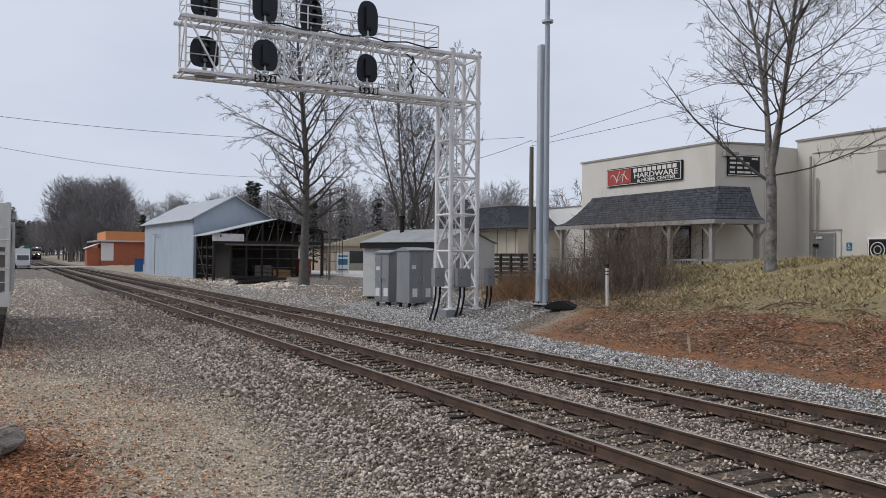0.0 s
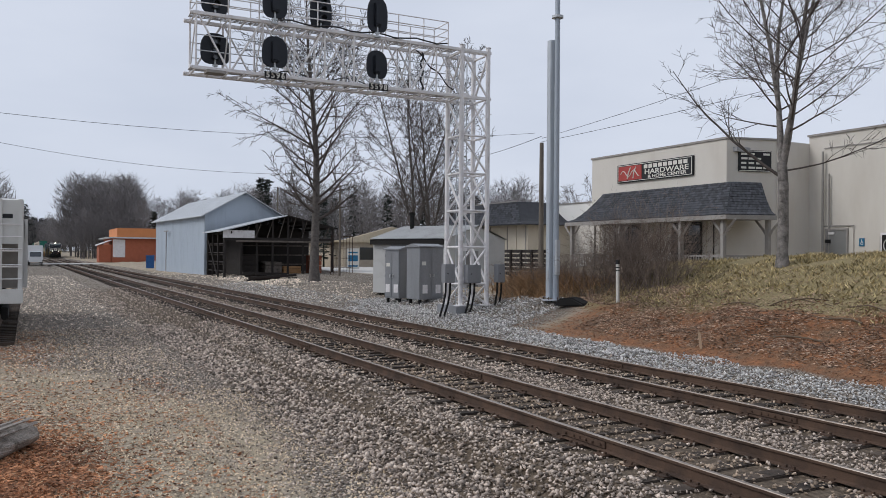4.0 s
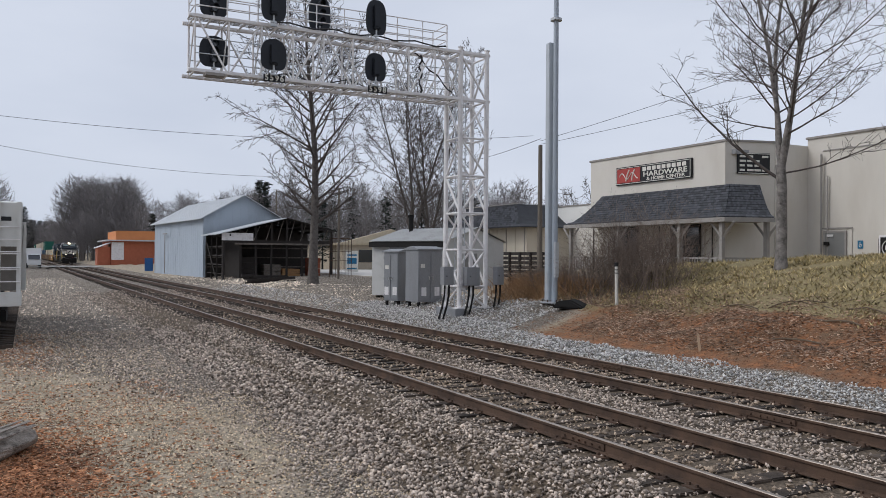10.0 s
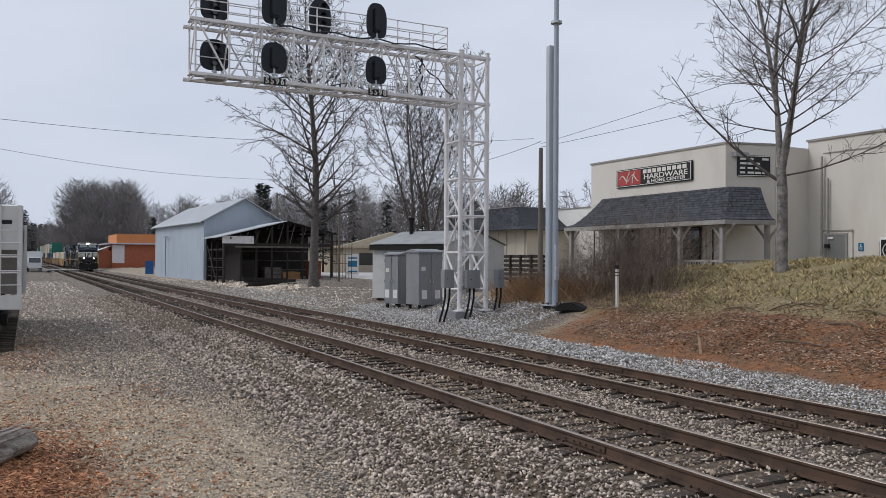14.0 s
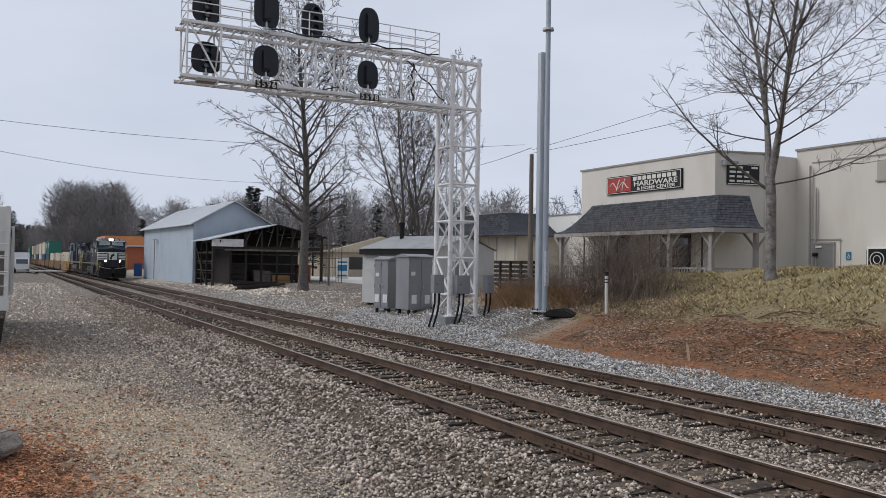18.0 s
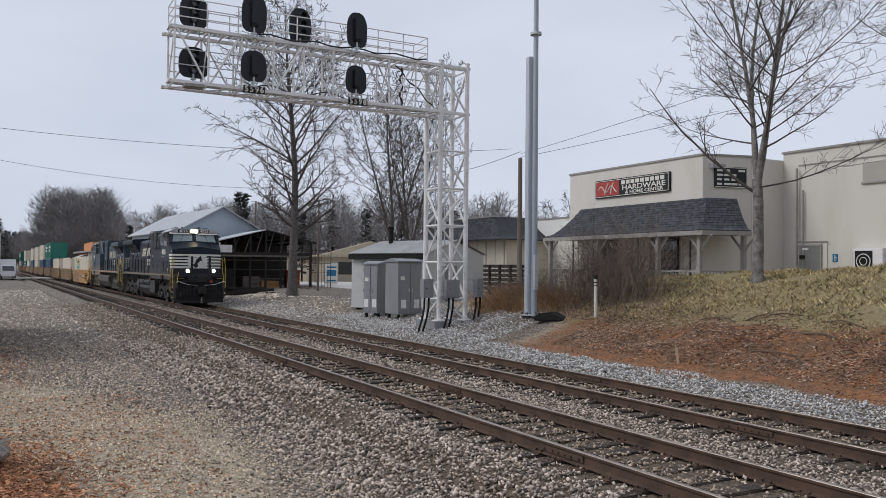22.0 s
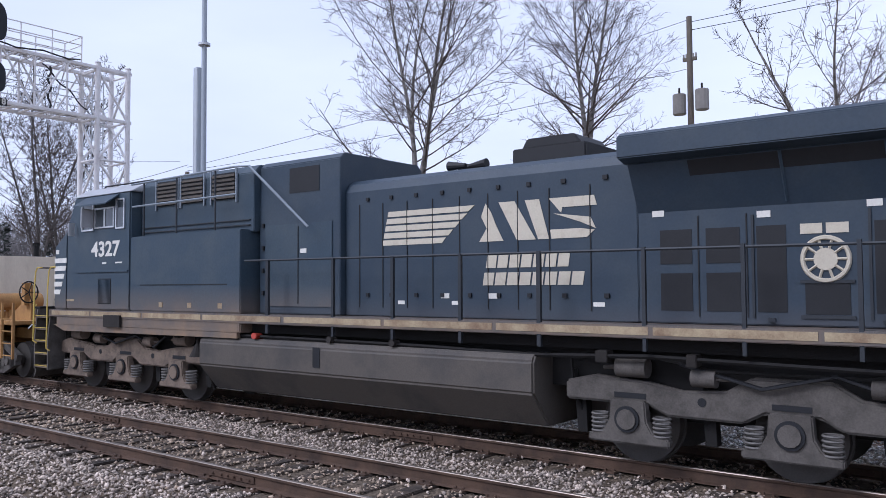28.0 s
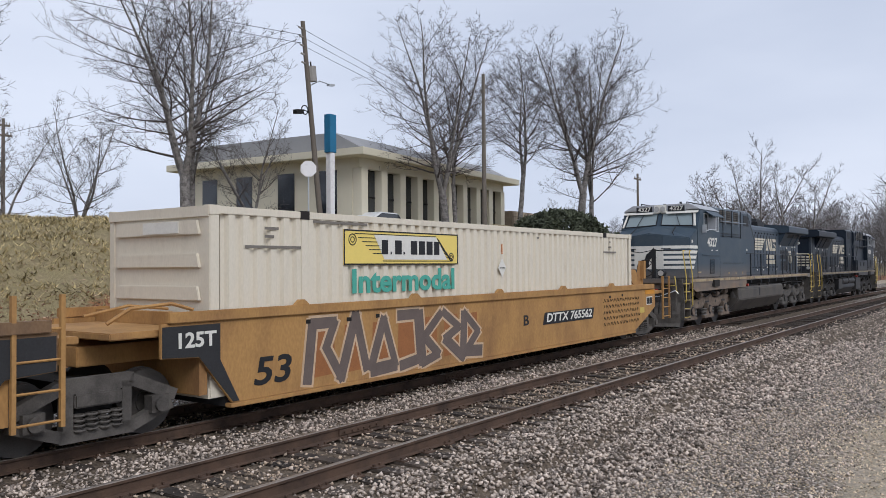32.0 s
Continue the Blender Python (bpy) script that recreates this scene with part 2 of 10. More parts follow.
# ---- materials ----
def mat(name, col, rough=0.75, metal=0.0, var=0.25, scale=3.0, fine=60.0, bump=0.15, col2=None, amount=0.5, dirt=None, dirt_to=0.0,
        rand=0.0, island=False, streak=1.0, spec=0.4, bdist=0.01):
    """A worn surface: base colour, broad patches of a second colour, fine grain, bump, dirt that fades out with height."""
    ma = bpy.data.materials.new(name)
    ma.use_nodes = True
    n, l = ma.node_tree.nodes, ma.node_tree.links
    b = n["Principled BSDF"]
    b.inputs["Roughness"].default_value = rough
    b.inputs["Metallic"].default_value = metal
    b.inputs["Specular IOR Level"].default_value = spec
    tc = n.new("ShaderNodeTexCoord")
    mp = n.new("ShaderNodeMapping")
    mp.inputs["Scale"].default_value = (1, 1, 1 / streak)
    l.new(tc.outputs["Object"], mp.inputs[0])
    broad = n.new("ShaderNodeTexNoise")
    broad.inputs["Scale"].default_value = scale
    broad.inputs["Detail"].default_value = 6
    broad.inputs["Roughness"].default_value = 0.65
    l.new(mp.outputs[0], broad.inputs["Vector"])
    grain = n.new("ShaderNodeTexNoise")
    grain.inputs["Scale"].default_value = fine
    grain.inputs["Detail"].default_value = 3
    l.new(mp.outputs[0], grain.inputs["Vector"])
    c2 = col2 or tuple(c * (1 - var) for c in col)
    ramp = n.new("ShaderNodeValToRGB")
    ramp.color_ramp.elements[0].position = 0.5 - 0.22
    ramp.color_ramp.elements[1].position = 0.5 + 0.22
    ramp.color_ramp.elements[0].color = (*c2, 1)
    ramp.color_ramp.elements[1].color = (*col, 1)
    if col2:
        ramp.color_ramp.elements[0].position = max(0.0, amount - 0.2)
        ramp.color_ramp.elements[1].position = min(1.0, amount + 0.08)
    l.new(broad.outputs["Fac"], ramp.inputs[0])
    out = ramp.outputs[0]
    mul = n.new("ShaderNodeMix")
    mul.data_type, mul.blend_type = "RGBA", "MULTIPLY"
    mul.inputs[0].default_value = 1.0
    mr = n.new("ShaderNodeMapRange")
    mr.inputs["To Min"].default_value = 1 - var
    mr.inputs["To Max"].default_value = 1 + var
    l.new(grain.outputs["Fac"], mr.inputs["Value"])
    l.new(out, mul.inputs[6])
    l.new(mr.outputs[0], mul.inputs[7])
    out = mul.outputs[2]
    if rand:
        src = n.new("ShaderNodeNewGeometry").outputs["Random Per Island"] if island else n.new("ShaderNodeObjectInfo").outputs["Random"]
        mr2 = n.new("ShaderNodeMapRange")
        mr2.inputs["To Min"].default_value = 1 - rand
        mr2.inputs["To Max"].default_value = 1 + rand
        l.new(src, mr2.inputs["Value"])
        mul2 = n.new("ShaderNodeMix")
        mul2.data_type, mul2.blend_type = "RGBA", "MULTIPLY"
        mul2.inputs[0].default_value = 1.0
        l.new(out, mul2.inputs[6])
        l.new(mr2.outputs[0], mul2.inputs[7])
        out = mul2.outputs[2]
    if dirt:
        sep = n.new("ShaderNodeSeparateXYZ")
        l.new(tc.outputs["Object"], sep.inputs[0])
        md = n.new("ShaderNodeMapRange")
        md.inputs["From Min"].default_value = dirt_to
        md.inputs["From Max"].default_value = dirt_to - 1.6
        l.new(sep.outputs["Z"], md.inputs["Value"])
        mm = n.new("ShaderNodeMath")
        mm.operation = "MULTIPLY"
        l.new(md.outputs[0], mm.inputs[0])
        mb = n.new("ShaderNodeMapRange")
        mb.inputs["From Min"].default_value, mb.inputs["From Max"].default_value = 0.28, 0.62
        mb.inputs["To Min"].default_value, mb.inputs["To Max"].default_value = 0.25, 0.9
        l.new(broad.outputs["Fac"], mb.inputs["Value"])
        l.new(mb.outputs[0], mm.inputs[1])
        mx = n.new("ShaderNodeMix")
        mx.data_type = "RGBA"
        l.new(mm.outputs[0], mx.inputs[0])
        l.new(out, mx.inputs[6])
        mx.inputs[7].default_value = (*dirt, 1)
        out = mx.outputs[2]
    l.new(out, b.inputs["Base Color"])
    if bump:
        bp = n.new("ShaderNodeBump")
        bp.inputs["Strength"].default_value = bump
        bp.inputs["Distance"].default_value = bdist
        l.new(grain.outputs["Fac"], bp.inputs["Height"])
        l.new(bp.outputs[0], b.inputs["Normal"])
    return ma


def glow(name, col, power):
    ma = bpy.data.materials.new(name)
    ma.use_nodes = True
    b = ma.node_tree.nodes["Principled BSDF"]
    b.inputs["Base Color"].default_value = (*col, 1)
    b.inputs["Emission Color"].default_value = (*col, 1)
    b.inputs["Emission Strength"].default_value = power
    return ma


def glass(name, col=(0.03, 0.04, 0.045), rough=0.05):
    ma = bpy.data.materials.new(name)
    ma.use_nodes = True
    b = ma.node_tree.nodes["Principled BSDF"]
    b.inputs["Base Color"].default_value = (*col, 1)
    b.inputs["Roughness"].default_value = rough
    b.inputs["Specular IOR Level"].default_value = 0.8
    return ma


M_RAIL = mat("rusted_rail", (0.092, 0.055, 0.036), 0.85, 0, 0.35, 2.0, 80, 0.3, col2=(0.036, 0.023, 0.017))
M_RAILTOP = mat("worn_rail_head", (0.34, 0.29, 0.25), 0.42, 0.75, 0.2, 5.0, 90, 0.1, col2=(0.22, 0.17, 0.13), amount=0.45)
M_TIE = mat("weathered_tie_wood", (0.072, 0.054, 0.041), 0.95, 0, 0.5, 3.0, 45, 0.8, col2=(0.022, 0.017, 0.014), rand=0.55, bdist=0.02)
M_STONE = mat("ballast_stone", (0.45, 0.375, 0.315), 0.9, 0, 0.25, 9.0, 60, 0.5, col2=(0.22, 0.175, 0.145), amount=0.45, rand=0.75, island=True)
M_CABINET = mat("dull_cabinet_metal", (0.28, 0.287, 0.30), 0.5, 0.4, 0.2, 1.2, 50, 0.1, col2=(0.23, 0.235, 0.245), amount=0.48, streak=4)
M_STONEPALE = mat("fresh_grey_ballast", (0.53, 0.515, 0.50), 0.9, 0, 0.25, 9.0, 60, 0.5, col2=(0.34, 0.325, 0.31), amount=0.45, rand=0.6, island=True)
M_STONEBROWN = mat("rust_stained_ballast", (0.43, 0.335, 0.25), 0.9, 0, 0.3, 3.0, 60, 0.5, col2=(0.21, 0.155, 0.11), rand=0.6, island=True)
M_STEEL = mat("galvanised_steel", (0.52, 0.54, 0.56), 0.5, 0.35, 0.15, 4.0, 70, 0.1, col2=(0.42, 0.44, 0.46))
M_WHITEPAINT = mat("weathered_light_grey_paint", (0.74, 0.72, 0.72), 0.55, 0.0, 0.12, 3.0, 60, 0.08, col2=(0.52, 0.48, 0.475), amount=0.42)
M_BLACK = mat("matt_black_paint", (0.014, 0.015, 0.018), 0.6, 0, 0.3, 5, 80, 0.1)
M_SIGNALBLACK = mat("signal_black", (0.012, 0.015, 0.022), 0.45, 0.1, 0.3, 4, 80, 0.05)
M_LOCO = mat("locomotive_black_paint", (0.0085, 0.0145, 0.025), 0.46, 0.0, 0.2, 1.3, 30, 0.04, col2=(0.014, 0.021, 0.032), dirt=(0.085, 0.065, 0.05), dirt_to=2.45, spec=0.25)
M_LOCODUSTY = mat("dusty_locomotive_paint", (0.040, 0.062, 0.086), 0.5, 0.0, 0.2, 1.3, 30, 0.04, col2=(0.060, 0.079, 0.095), dirt=(0.42, 0.265, 0.135), dirt_to=2.4, spec=0.3)
# Darker copy of M_LOCODUSTY for the hoods: shade put into the colour.
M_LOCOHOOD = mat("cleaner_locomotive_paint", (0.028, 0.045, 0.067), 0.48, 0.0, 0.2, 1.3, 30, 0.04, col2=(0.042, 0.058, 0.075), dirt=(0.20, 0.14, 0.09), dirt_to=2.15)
# Near black: deep shade under the lead locomotive is put into the colour.
M_UNDER = mat("dusty_running_gear", (0.026, 0.022, 0.019), 0.85, 0, 0.4, 3.0, 50, 0.3, col2=(0.013, 0.011, 0.010))
M_DIRTSTONE = mat("brown_pebbles", (0.47, 0.375, 0.265), 0.95, 0, 0.3, 0.7, 60, 0.3, col2=(0.30, 0.225, 0.145), rand=0.75, island=True)
M_UNDERDUSTY = mat("pale_dust_on_running_gear", (0.19, 0.145, 0.11), 0.9, 0, 0.4, 3.0, 50, 0.3, col2=(0.08, 0.062, 0.05))
M_UNDERDARK = mat("grimy_black_underframe", (0.011, 0.010, 0.0095), 0.85, 0, 0.35, 3.0, 50, 0.3)
# Darkened likewise: shade beneath the sill is part of this tank colour.
M_TANK = mat("dusty_fuel_tank_paint", (0.024, 0.024, 0.027), 0.6, 0, 0.25, 1.6, 40, 0.1, col2=(0.048, 0.042, 0.038), amount=0.5)
M_TANKDUSTY = mat("brown_dusty_fuel_tank", (0.092, 0.080, 0.068), 0.72, 0, 0.25, 1.2, 40, 0.1, col2=(0.050, 0.047, 0.046), amount=0.45)
M_SILLDULL = mat("dull_worn_sill_stripe", (0.24, 0.20, 0.14), 0.75, 0, 0.25, 2.5, 60, 0.1, col2=(0.12, 0.09, 0.06), amount=0.5)
M_WHITE = mat("white_lettering_paint", (0.72, 0.70, 0.64), 0.6, 0, 0.12, 6, 60, 0.05)
M_SILL = mat("faded_cream_sill_stripe", (0.40, 0.32, 0.20), 0.75, 0, 0.25, 2.5, 60, 0.1, col2=(0.20, 0.13, 0.08), amount=0.52)
M_YELLOW = mat("yellow_handrail_paint", (0.58, 0.43, 0.10), 0.6, 0, 0.15, 8, 60, 0.05)
M_DARKSTEEL = mat("dark_handrail_steel", (0.04, 0.045, 0.052), 0.55, 0.3, 0.2, 6, 60, 0.05)
M_ROOFGREY = mat("cab_roof_grey", (0.42, 0.43, 0.45), 0.6, 0.1, 0.2, 3, 60, 0.1)
M_GRILLE = mat("brown_louvre_metal", (0.13, 0.115, 0.10), 0.7, 0.2, 0.3, 6, 60, 0.1)
M_GLASS = glass("dark_cab_glass", (0.05, 0.06, 0.07))
M_WINDOW = glass("window_glass", (0.02, 0.024, 0.03), 0.08)
M_CHROME = mat("bare_aluminium_frame", (0.70, 0.71, 0.72), 0.35, 0.8, 0.1, 6, 60, 0.03)
M_LAMP = glow("lit_headlamp", (1.0, 0.80, 0.48), 18.0)
M_LENS = mat("unlit_lens", (0.5, 0.5, 0.48), 0.15, 0.2, 0.1, 6, 60, 0)
M_RED = mat("red_air_hose_fitting", (0.45, 0.05, 0.03), 0.5)
M_WELL = mat("weathered_yellow_well_car", (0.40, 0.22, 0.075), 0.8, 0, 0.25, 1.3, 30, 0.12, col2=(0.25, 0.13, 0.052), amount=0.5, streak=2)
M_WELLRUST = mat("rusted_brown_well_car", (0.19, 0.115, 0.062), 0.85, 0, 0.3, 1.0, 30, 0.15, col2=(0.095, 0.062, 0.042), amount=0.5, streak=2)
M_WELLDARK = mat("black_well_car_end", (0.03, 0.03, 0.032), 0.75, 0, 0.3, 2, 40, 0.1)
M_BOX = mat("off_white_container_paint", (0.66, 0.60, 0.49), 0.6, 0, 0.10, 1.2, 40, 0.05, col2=(0.50, 0.44, 0.35), amount=0.40, streak=3)
M_BOXGREEN = mat("green_container_paint", (0.02, 0.17, 0.13), 0.5, 0, 0.2, 1.2, 40, 0.05)
M_BOXBLUE = mat("blue_grey_container_paint", (0.06, 0.12, 0.20), 0.5, 0, 0.2, 1.2, 40, 0.05)
M_SIGNYELLOW = mat("yellow_placard", (0.80, 0.62, 0.16), 0.5, 0, 0.06, 4, 50, 0)
M_STENCIL = mat("faded_grey_stencil_paint", (0.20, 0.18, 0.155), 0.7)
M_TEAL = mat("teal_lettering", (0.075, 0.37, 0.29), 0.55, 0, 0.1, 6, 60, 0)
M_HOPPER = mat("pale_grey_hopper_paint", (0.60, 0.60, 0.58), 0.65, 0, 0.15, 1.2, 40, 0.08, col2=(0.40, 0.37, 0.33), amount=0.4)
M_STUCCO = mat("cream_stucco", (0.62, 0.585, 0.53), 0.9, 0, 0.10, 0.6, 90, 0.3, col2=(0.55, 0.51, 0.455), amount=0.45, streak=3)
M_SIDING = mat("cream_board_siding", (0.52, 0.47, 0.385), 0.85, 0, 0.10, 0.8, 60, 0.15, col2=(0.44, 0.39, 0.315), amount=0.4, streak=4)
M_SHINGLEBED = mat("dark_roof_felt", (0.045, 0.047, 0.053), 0.95, 0, 0.3, 2, 50, 0.3)
M_TRIM = mat("weathered_wood_trim", (0.33, 0.31, 0.29), 0.8, 0, 0.2, 4, 60, 0.2)
M_DOORGREY = mat("grey_steel_door", (0.22, 0.22, 0.215), 0.6, 0, 0.1, 3, 60, 0.05)
M_PANEL = mat("tan_blanked_window_panel", (0.42, 0.39, 0.35), 0.8, 0, 0.12, 2, 60, 0.1)
M_SHEDWALL = mat("blue_grey_painted_sheet", (0.40, 0.455, 0.52), 0.6, 0.1, 0.12, 0.6, 40, 0.1, col2=(0.31, 0.355, 0.41), amount=0.42, streak=3)
M_SHEDROOF = mat("bare_metal_roof_sheet", (0.56, 0.58, 0.60), 0.45, 0.4, 0.12, 0.7, 40, 0.1)
M_OLDWOOD = mat("old_dark_timber", (0.036, 0.030, 0.027), 0.9, 0, 0.35, 2, 40, 0.4)
M_TIMBER = mat("weathered_grey_timber", (0.17, 0.145, 0.125), 0.9, 0, 0.4, 4, 30, 0.6, col2=(0.07, 0.06, 0.05))
M_ORANGE = mat("orange_painted_wall", (0.62, 0.24, 0.09), 0.8, 0, 0.12, 0.7, 40, 0.1)
M_BRICK = mat("red_brick_wall", (0.42, 0.13, 0.07), 0.85, 0, 0.2, 1.5, 25, 0.2)
M_BLUEBIN = mat("blue_bin_plastic", (0.03, 0.13, 0.36), 0.5)
M_BARK = mat("grey_brown_bark", (0.25, 0.23, 0.215), 0.95, 0, 0.45, 5, 28, 0.9, col2=(0.075, 0.068, 0.062), amount=0.52, bdist=0.03)
M_BARKDARK = mat("dark_wet_bark", (0.13, 0.115, 0.105), 0.95, 0, 0.4, 5, 28, 0.9, col2=(0.06, 0.053, 0.048), bdist=0.03)
M_TWIG = mat("brown_twigs", (0.105, 0.088, 0.080), 0.95, 0, 0.3, 3, 30, 0)
# Distance haze is put into this paler grey.
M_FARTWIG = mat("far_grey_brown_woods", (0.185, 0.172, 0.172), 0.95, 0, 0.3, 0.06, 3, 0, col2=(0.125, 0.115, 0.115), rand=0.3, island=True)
M_EVERGREEN = mat("dark_evergreen_needles", (0.036, 0.046, 0.040), 0.95, 0, 0.4, 0.3, 4, 0, rand=0.4, island=True)
M_SHRUB = mat("dull_green_shrub_leaves", (0.075, 0.085, 0.052), 0.9, 0, 0.4, 0.8, 10, 0, col2=(0.04, 0.046, 0.03), rand=0.5, island=True)
M_BRUSH = mat("dry_brown_brush", (0.215, 0.165, 0.135), 0.95, 0, 0.3, 1.0, 20, 0, rand=0.45, island=True)
M_DRYGRASS = mat("dry_straw_grass", (0.30, 0.225, 0.12), 0.95, 0, 0.3, 1.0, 20, 0, rand=0.35, island=True)
M_TALLGRASS = mat("tall_russet_grass", (0.38, 0.235, 0.125), 0.95, 0, 0.3, 1.0, 20, 0, col2=(0.20, 0.12, 0.065), rand=0.5, island=True)
M_LAWN = mat("winter_lawn_blades", (0.42, 0.335, 0.175), 0.95, 0, 0.35, 1.0, 20, 0, col2=(0.20, 0.168, 0.078), rand=0.65, island=True)
M_LEAF = mat("fallen_brown_leaves", (0.37, 0.255, 0.18), 0.9, 0, 0.3, 1.0, 30, 0, col2=(0.13, 0.085, 0.06), rand=0.7, island=True)
M_LEAFRED = mat("rust_red_leaves", (0.44, 0.205, 0.10), 0.9, 0, 0.3, 1.0, 30, 0, col2=(0.17, 0.075, 0.042), rand=0.7, island=True)
M_POLE = mat("utility_pole_wood", (0.17, 0.145, 0.12), 0.9, 0, 0.25, 2, 30, 0.3)
M_WIRE = mat("black_wire", (0.03, 0.03, 0.032), 0.6)
M_CONCRETE = mat("pale_concrete", (0.52, 0.50, 0.47), 0.9, 0, 0.12, 1.5, 50, 0.2)
M_CREAM = mat("cream_office_wall", (0.66, 0.61, 0.48), 0.85, 0, 0.08, 0.6, 50, 0.1)
M_ROOFGRAVEL = mat("grey_office_roof", (0.33, 0.33, 0.335), 0.9, 0, 0.15, 1, 40, 0.1)
M_FIELDSTONE = mat("brown_field_stone", (0.25, 0.20, 0.15), 0.9, 0, 0.35, 3, 25, 0.5)
M_BLUESIGN = mat("blue_sign_paint", (0.02, 0.17, 0.32), 0.5)
M_TYRE = mat("black_rubber", (0.02, 0.02, 0.02), 0.85)
M_CARWHITE = mat("white_car_paint", (0.70, 0.70, 0.70), 0.3, 0, 0.05, 2, 40, 0)
M_CARDARK = mat("dark_blue_car_paint", (0.04, 0.06, 0.12), 0.3, 0, 0.05, 2, 40, 0)
M_ROOT = mat("bare_tan_roots", (0.15, 0.11, 0.075), 0.9, 0, 0.3, 5, 40, 0.3)


def ground_material():
    ma = bpy.data.materials.new("mixed_ground")
    ma.use_nodes = True
    n, l = ma.node_tree.nodes, ma.node_tree.links
    b = n["Principled BSDF"]
    b.inputs["Roughness"].default_value = 0.95
    b.inputs["Specular IOR Level"].default_value = 0.2
    tc = n.new("ShaderNodeTexCoord")

    def noise_tex(scale, detail=5, rough=0.6):
        t = n.new("ShaderNodeTexNoise")
        t.inputs["Scale"].default_value, t.inputs["Detail"].default_value, t.inputs["Roughness"].default_value = scale, detail, rough
        l.new(tc.outputs["Object"], t.inputs["Vector"])
        return t.outputs["Fac"]

    def ramp(src, a, b_, c0, c1):
        r = n.new("ShaderNodeValToRGB")
        r.color_ramp.elements[0].position, r.color_ramp.elements[1].position = a, b_
        r.color_ramp.elements[0].color, r.color_ramp.elements[1].color = (*c0, 1), (*c1, 1)
        l.new(src, r.inputs[0])
        return r.outputs[0]

    def mix(f, a, c):
        m = n.new("ShaderNodeMix")
        m.data_type = "RGBA"
        l.new(f, m.inputs[0])
        l.new(a, m.inputs[6])
        l.new(c, m.inputs[7])
        return m.outputs[2]

    zone = n.new("ShaderNodeAttribute")
    zone.attribute_name = "zone"
    sep = n.new("ShaderNodeSeparateColor")
    l.new(zone.outputs["Color"], sep.inputs[0])
    big, mid, fine_, tiny = noise_tex(0.35), noise_tex(2.2), noise_tex(9, 6, 0.7), noise_tex(45, 3)

    def edge(src, amount=0.7):
        a = n.new("ShaderNodeMath")
        a.operation = "MULTIPLY_ADD"
        l.new(fine_, a.inputs[0])
        a.inputs[1].default_value = amount
        a.inputs[2].default_value = -amount / 2
        s = n.new("ShaderNodeMath")
        s.operation = "ADD"
        l.new(src, s.inputs[0])
        l.new(a.outputs[0], s.inputs[1])
        m = n.new("ShaderNodeMapRange")
        m.inputs["From Min"].default_value, m.inputs["From Max"].default_value = 0.38, 0.62
        l.new(s.outputs[0], m.inputs["Value"])
        return m.outputs[0]

    dirt = mix(ramp(mid, 0.42, 0.62, (0, 0, 0), (1, 1, 1)), ramp(fine_, 0.35, 0.7, (0.15, 0.125, 0.095), (0.54, 0.455, 0.355)),
               ramp(tiny, 0.35, 0.65, (0.13, 0.11, 0.078), (0.50, 0.425, 0.305)))
    grass = mix(ramp(mid, 0.4, 0.65, (0, 0, 0), (1, 1, 1)), ramp(tiny, 0.3, 0.7, (0.095, 0.079, 0.039), (0.36, 0.295, 0.158)),
                ramp(fine_, 0.3, 0.7, (0.105, 0.085, 0.047), (0.38, 0.305, 0.175)))
    soil = mix(ramp(mid, 0.35, 0.7, (0, 0, 0), (1, 1, 1)), ramp(fine_, 0.3, 0.7, (0.10, 0.046, 0.024), (0.40, 0.175, 0.080)),
               ramp(tiny, 0.35, 0.7, (0.06, 0.042, 0.028), (0.23, 0.15, 0.095)))
    vor = n.new("ShaderNodeTexVoronoi")
    vor.inputs["Scale"].default_value = 23
    l.new(tc.outputs["Object"], vor.inputs["Vector"])
    vsep = n.new("ShaderNodeSeparateColor")
    l.new(vor.outputs["Color"], vsep.inputs[0])
    stones = ramp(vsep.outputs[0], 0.0, 1.0, (0.19, 0.165, 0.14), (0.60, 0.535, 0.46))
    # Darkens the edges of each stone: the shade between them put into the colour.
    gap_shade = ramp(vor.outputs["Distance"], 0.2, 0.62, (1, 1, 1), (0.24, 0.22, 0.20))
    gm = n.new("ShaderNodeMix")
    gm.data_type, gm.blend_type = "RGBA", "MULTIPLY"
    gm.inputs[0].default_value = 1
    l.new(stones, gm.inputs[6])
    l.new(gap_shade, gm.inputs[7])
    col = mix(edge(sep.outputs["Red"]), dirt, grass)
    col = mix(edge(sep.outputs["Green"], 0.9), col, soil)
    gravel_f = edge(sep.outputs["Blue"], 0.6)
    col = mix(gravel_f, col, gm.outputs[2])
    bed_shade = ramp(fine_, 0.3, 0.7, (0.050, 0.039, 0.029), (0.20, 0.155, 0.115))     # dark ground under the ballast: shade between the stones put into the colour
    col = mix(edge(zone.outputs["Alpha"], 0.5), col, bed_shade)
    l.new(col, b.inputs["Base Color"])
    bp = n.new("ShaderNodeBump")
    bp.inputs["Strength"].default_value = 0.8
    bp.inputs["Distance"].default_value = 0.03
    hmix = n.new("ShaderNodeMix")
    l.new(gravel_f, hmix.inputs[0])
    l.new(fine_, hmix.inputs[2])
    inv = n.new("ShaderNodeMath")
    inv.operation = "SUBTRACT"
    inv.inputs[0].default_value = 1.0
    l.new(vor.outputs["Distance"], inv.inputs[1])
    l.new(inv.outputs[0], hmix.inputs[3])
    l.new(hmix.outputs[0], bp.inputs["Height"])
    l.new(bp.outputs[0], b.inputs["Normal"])
    return ma


M_GROUND = ground_material()

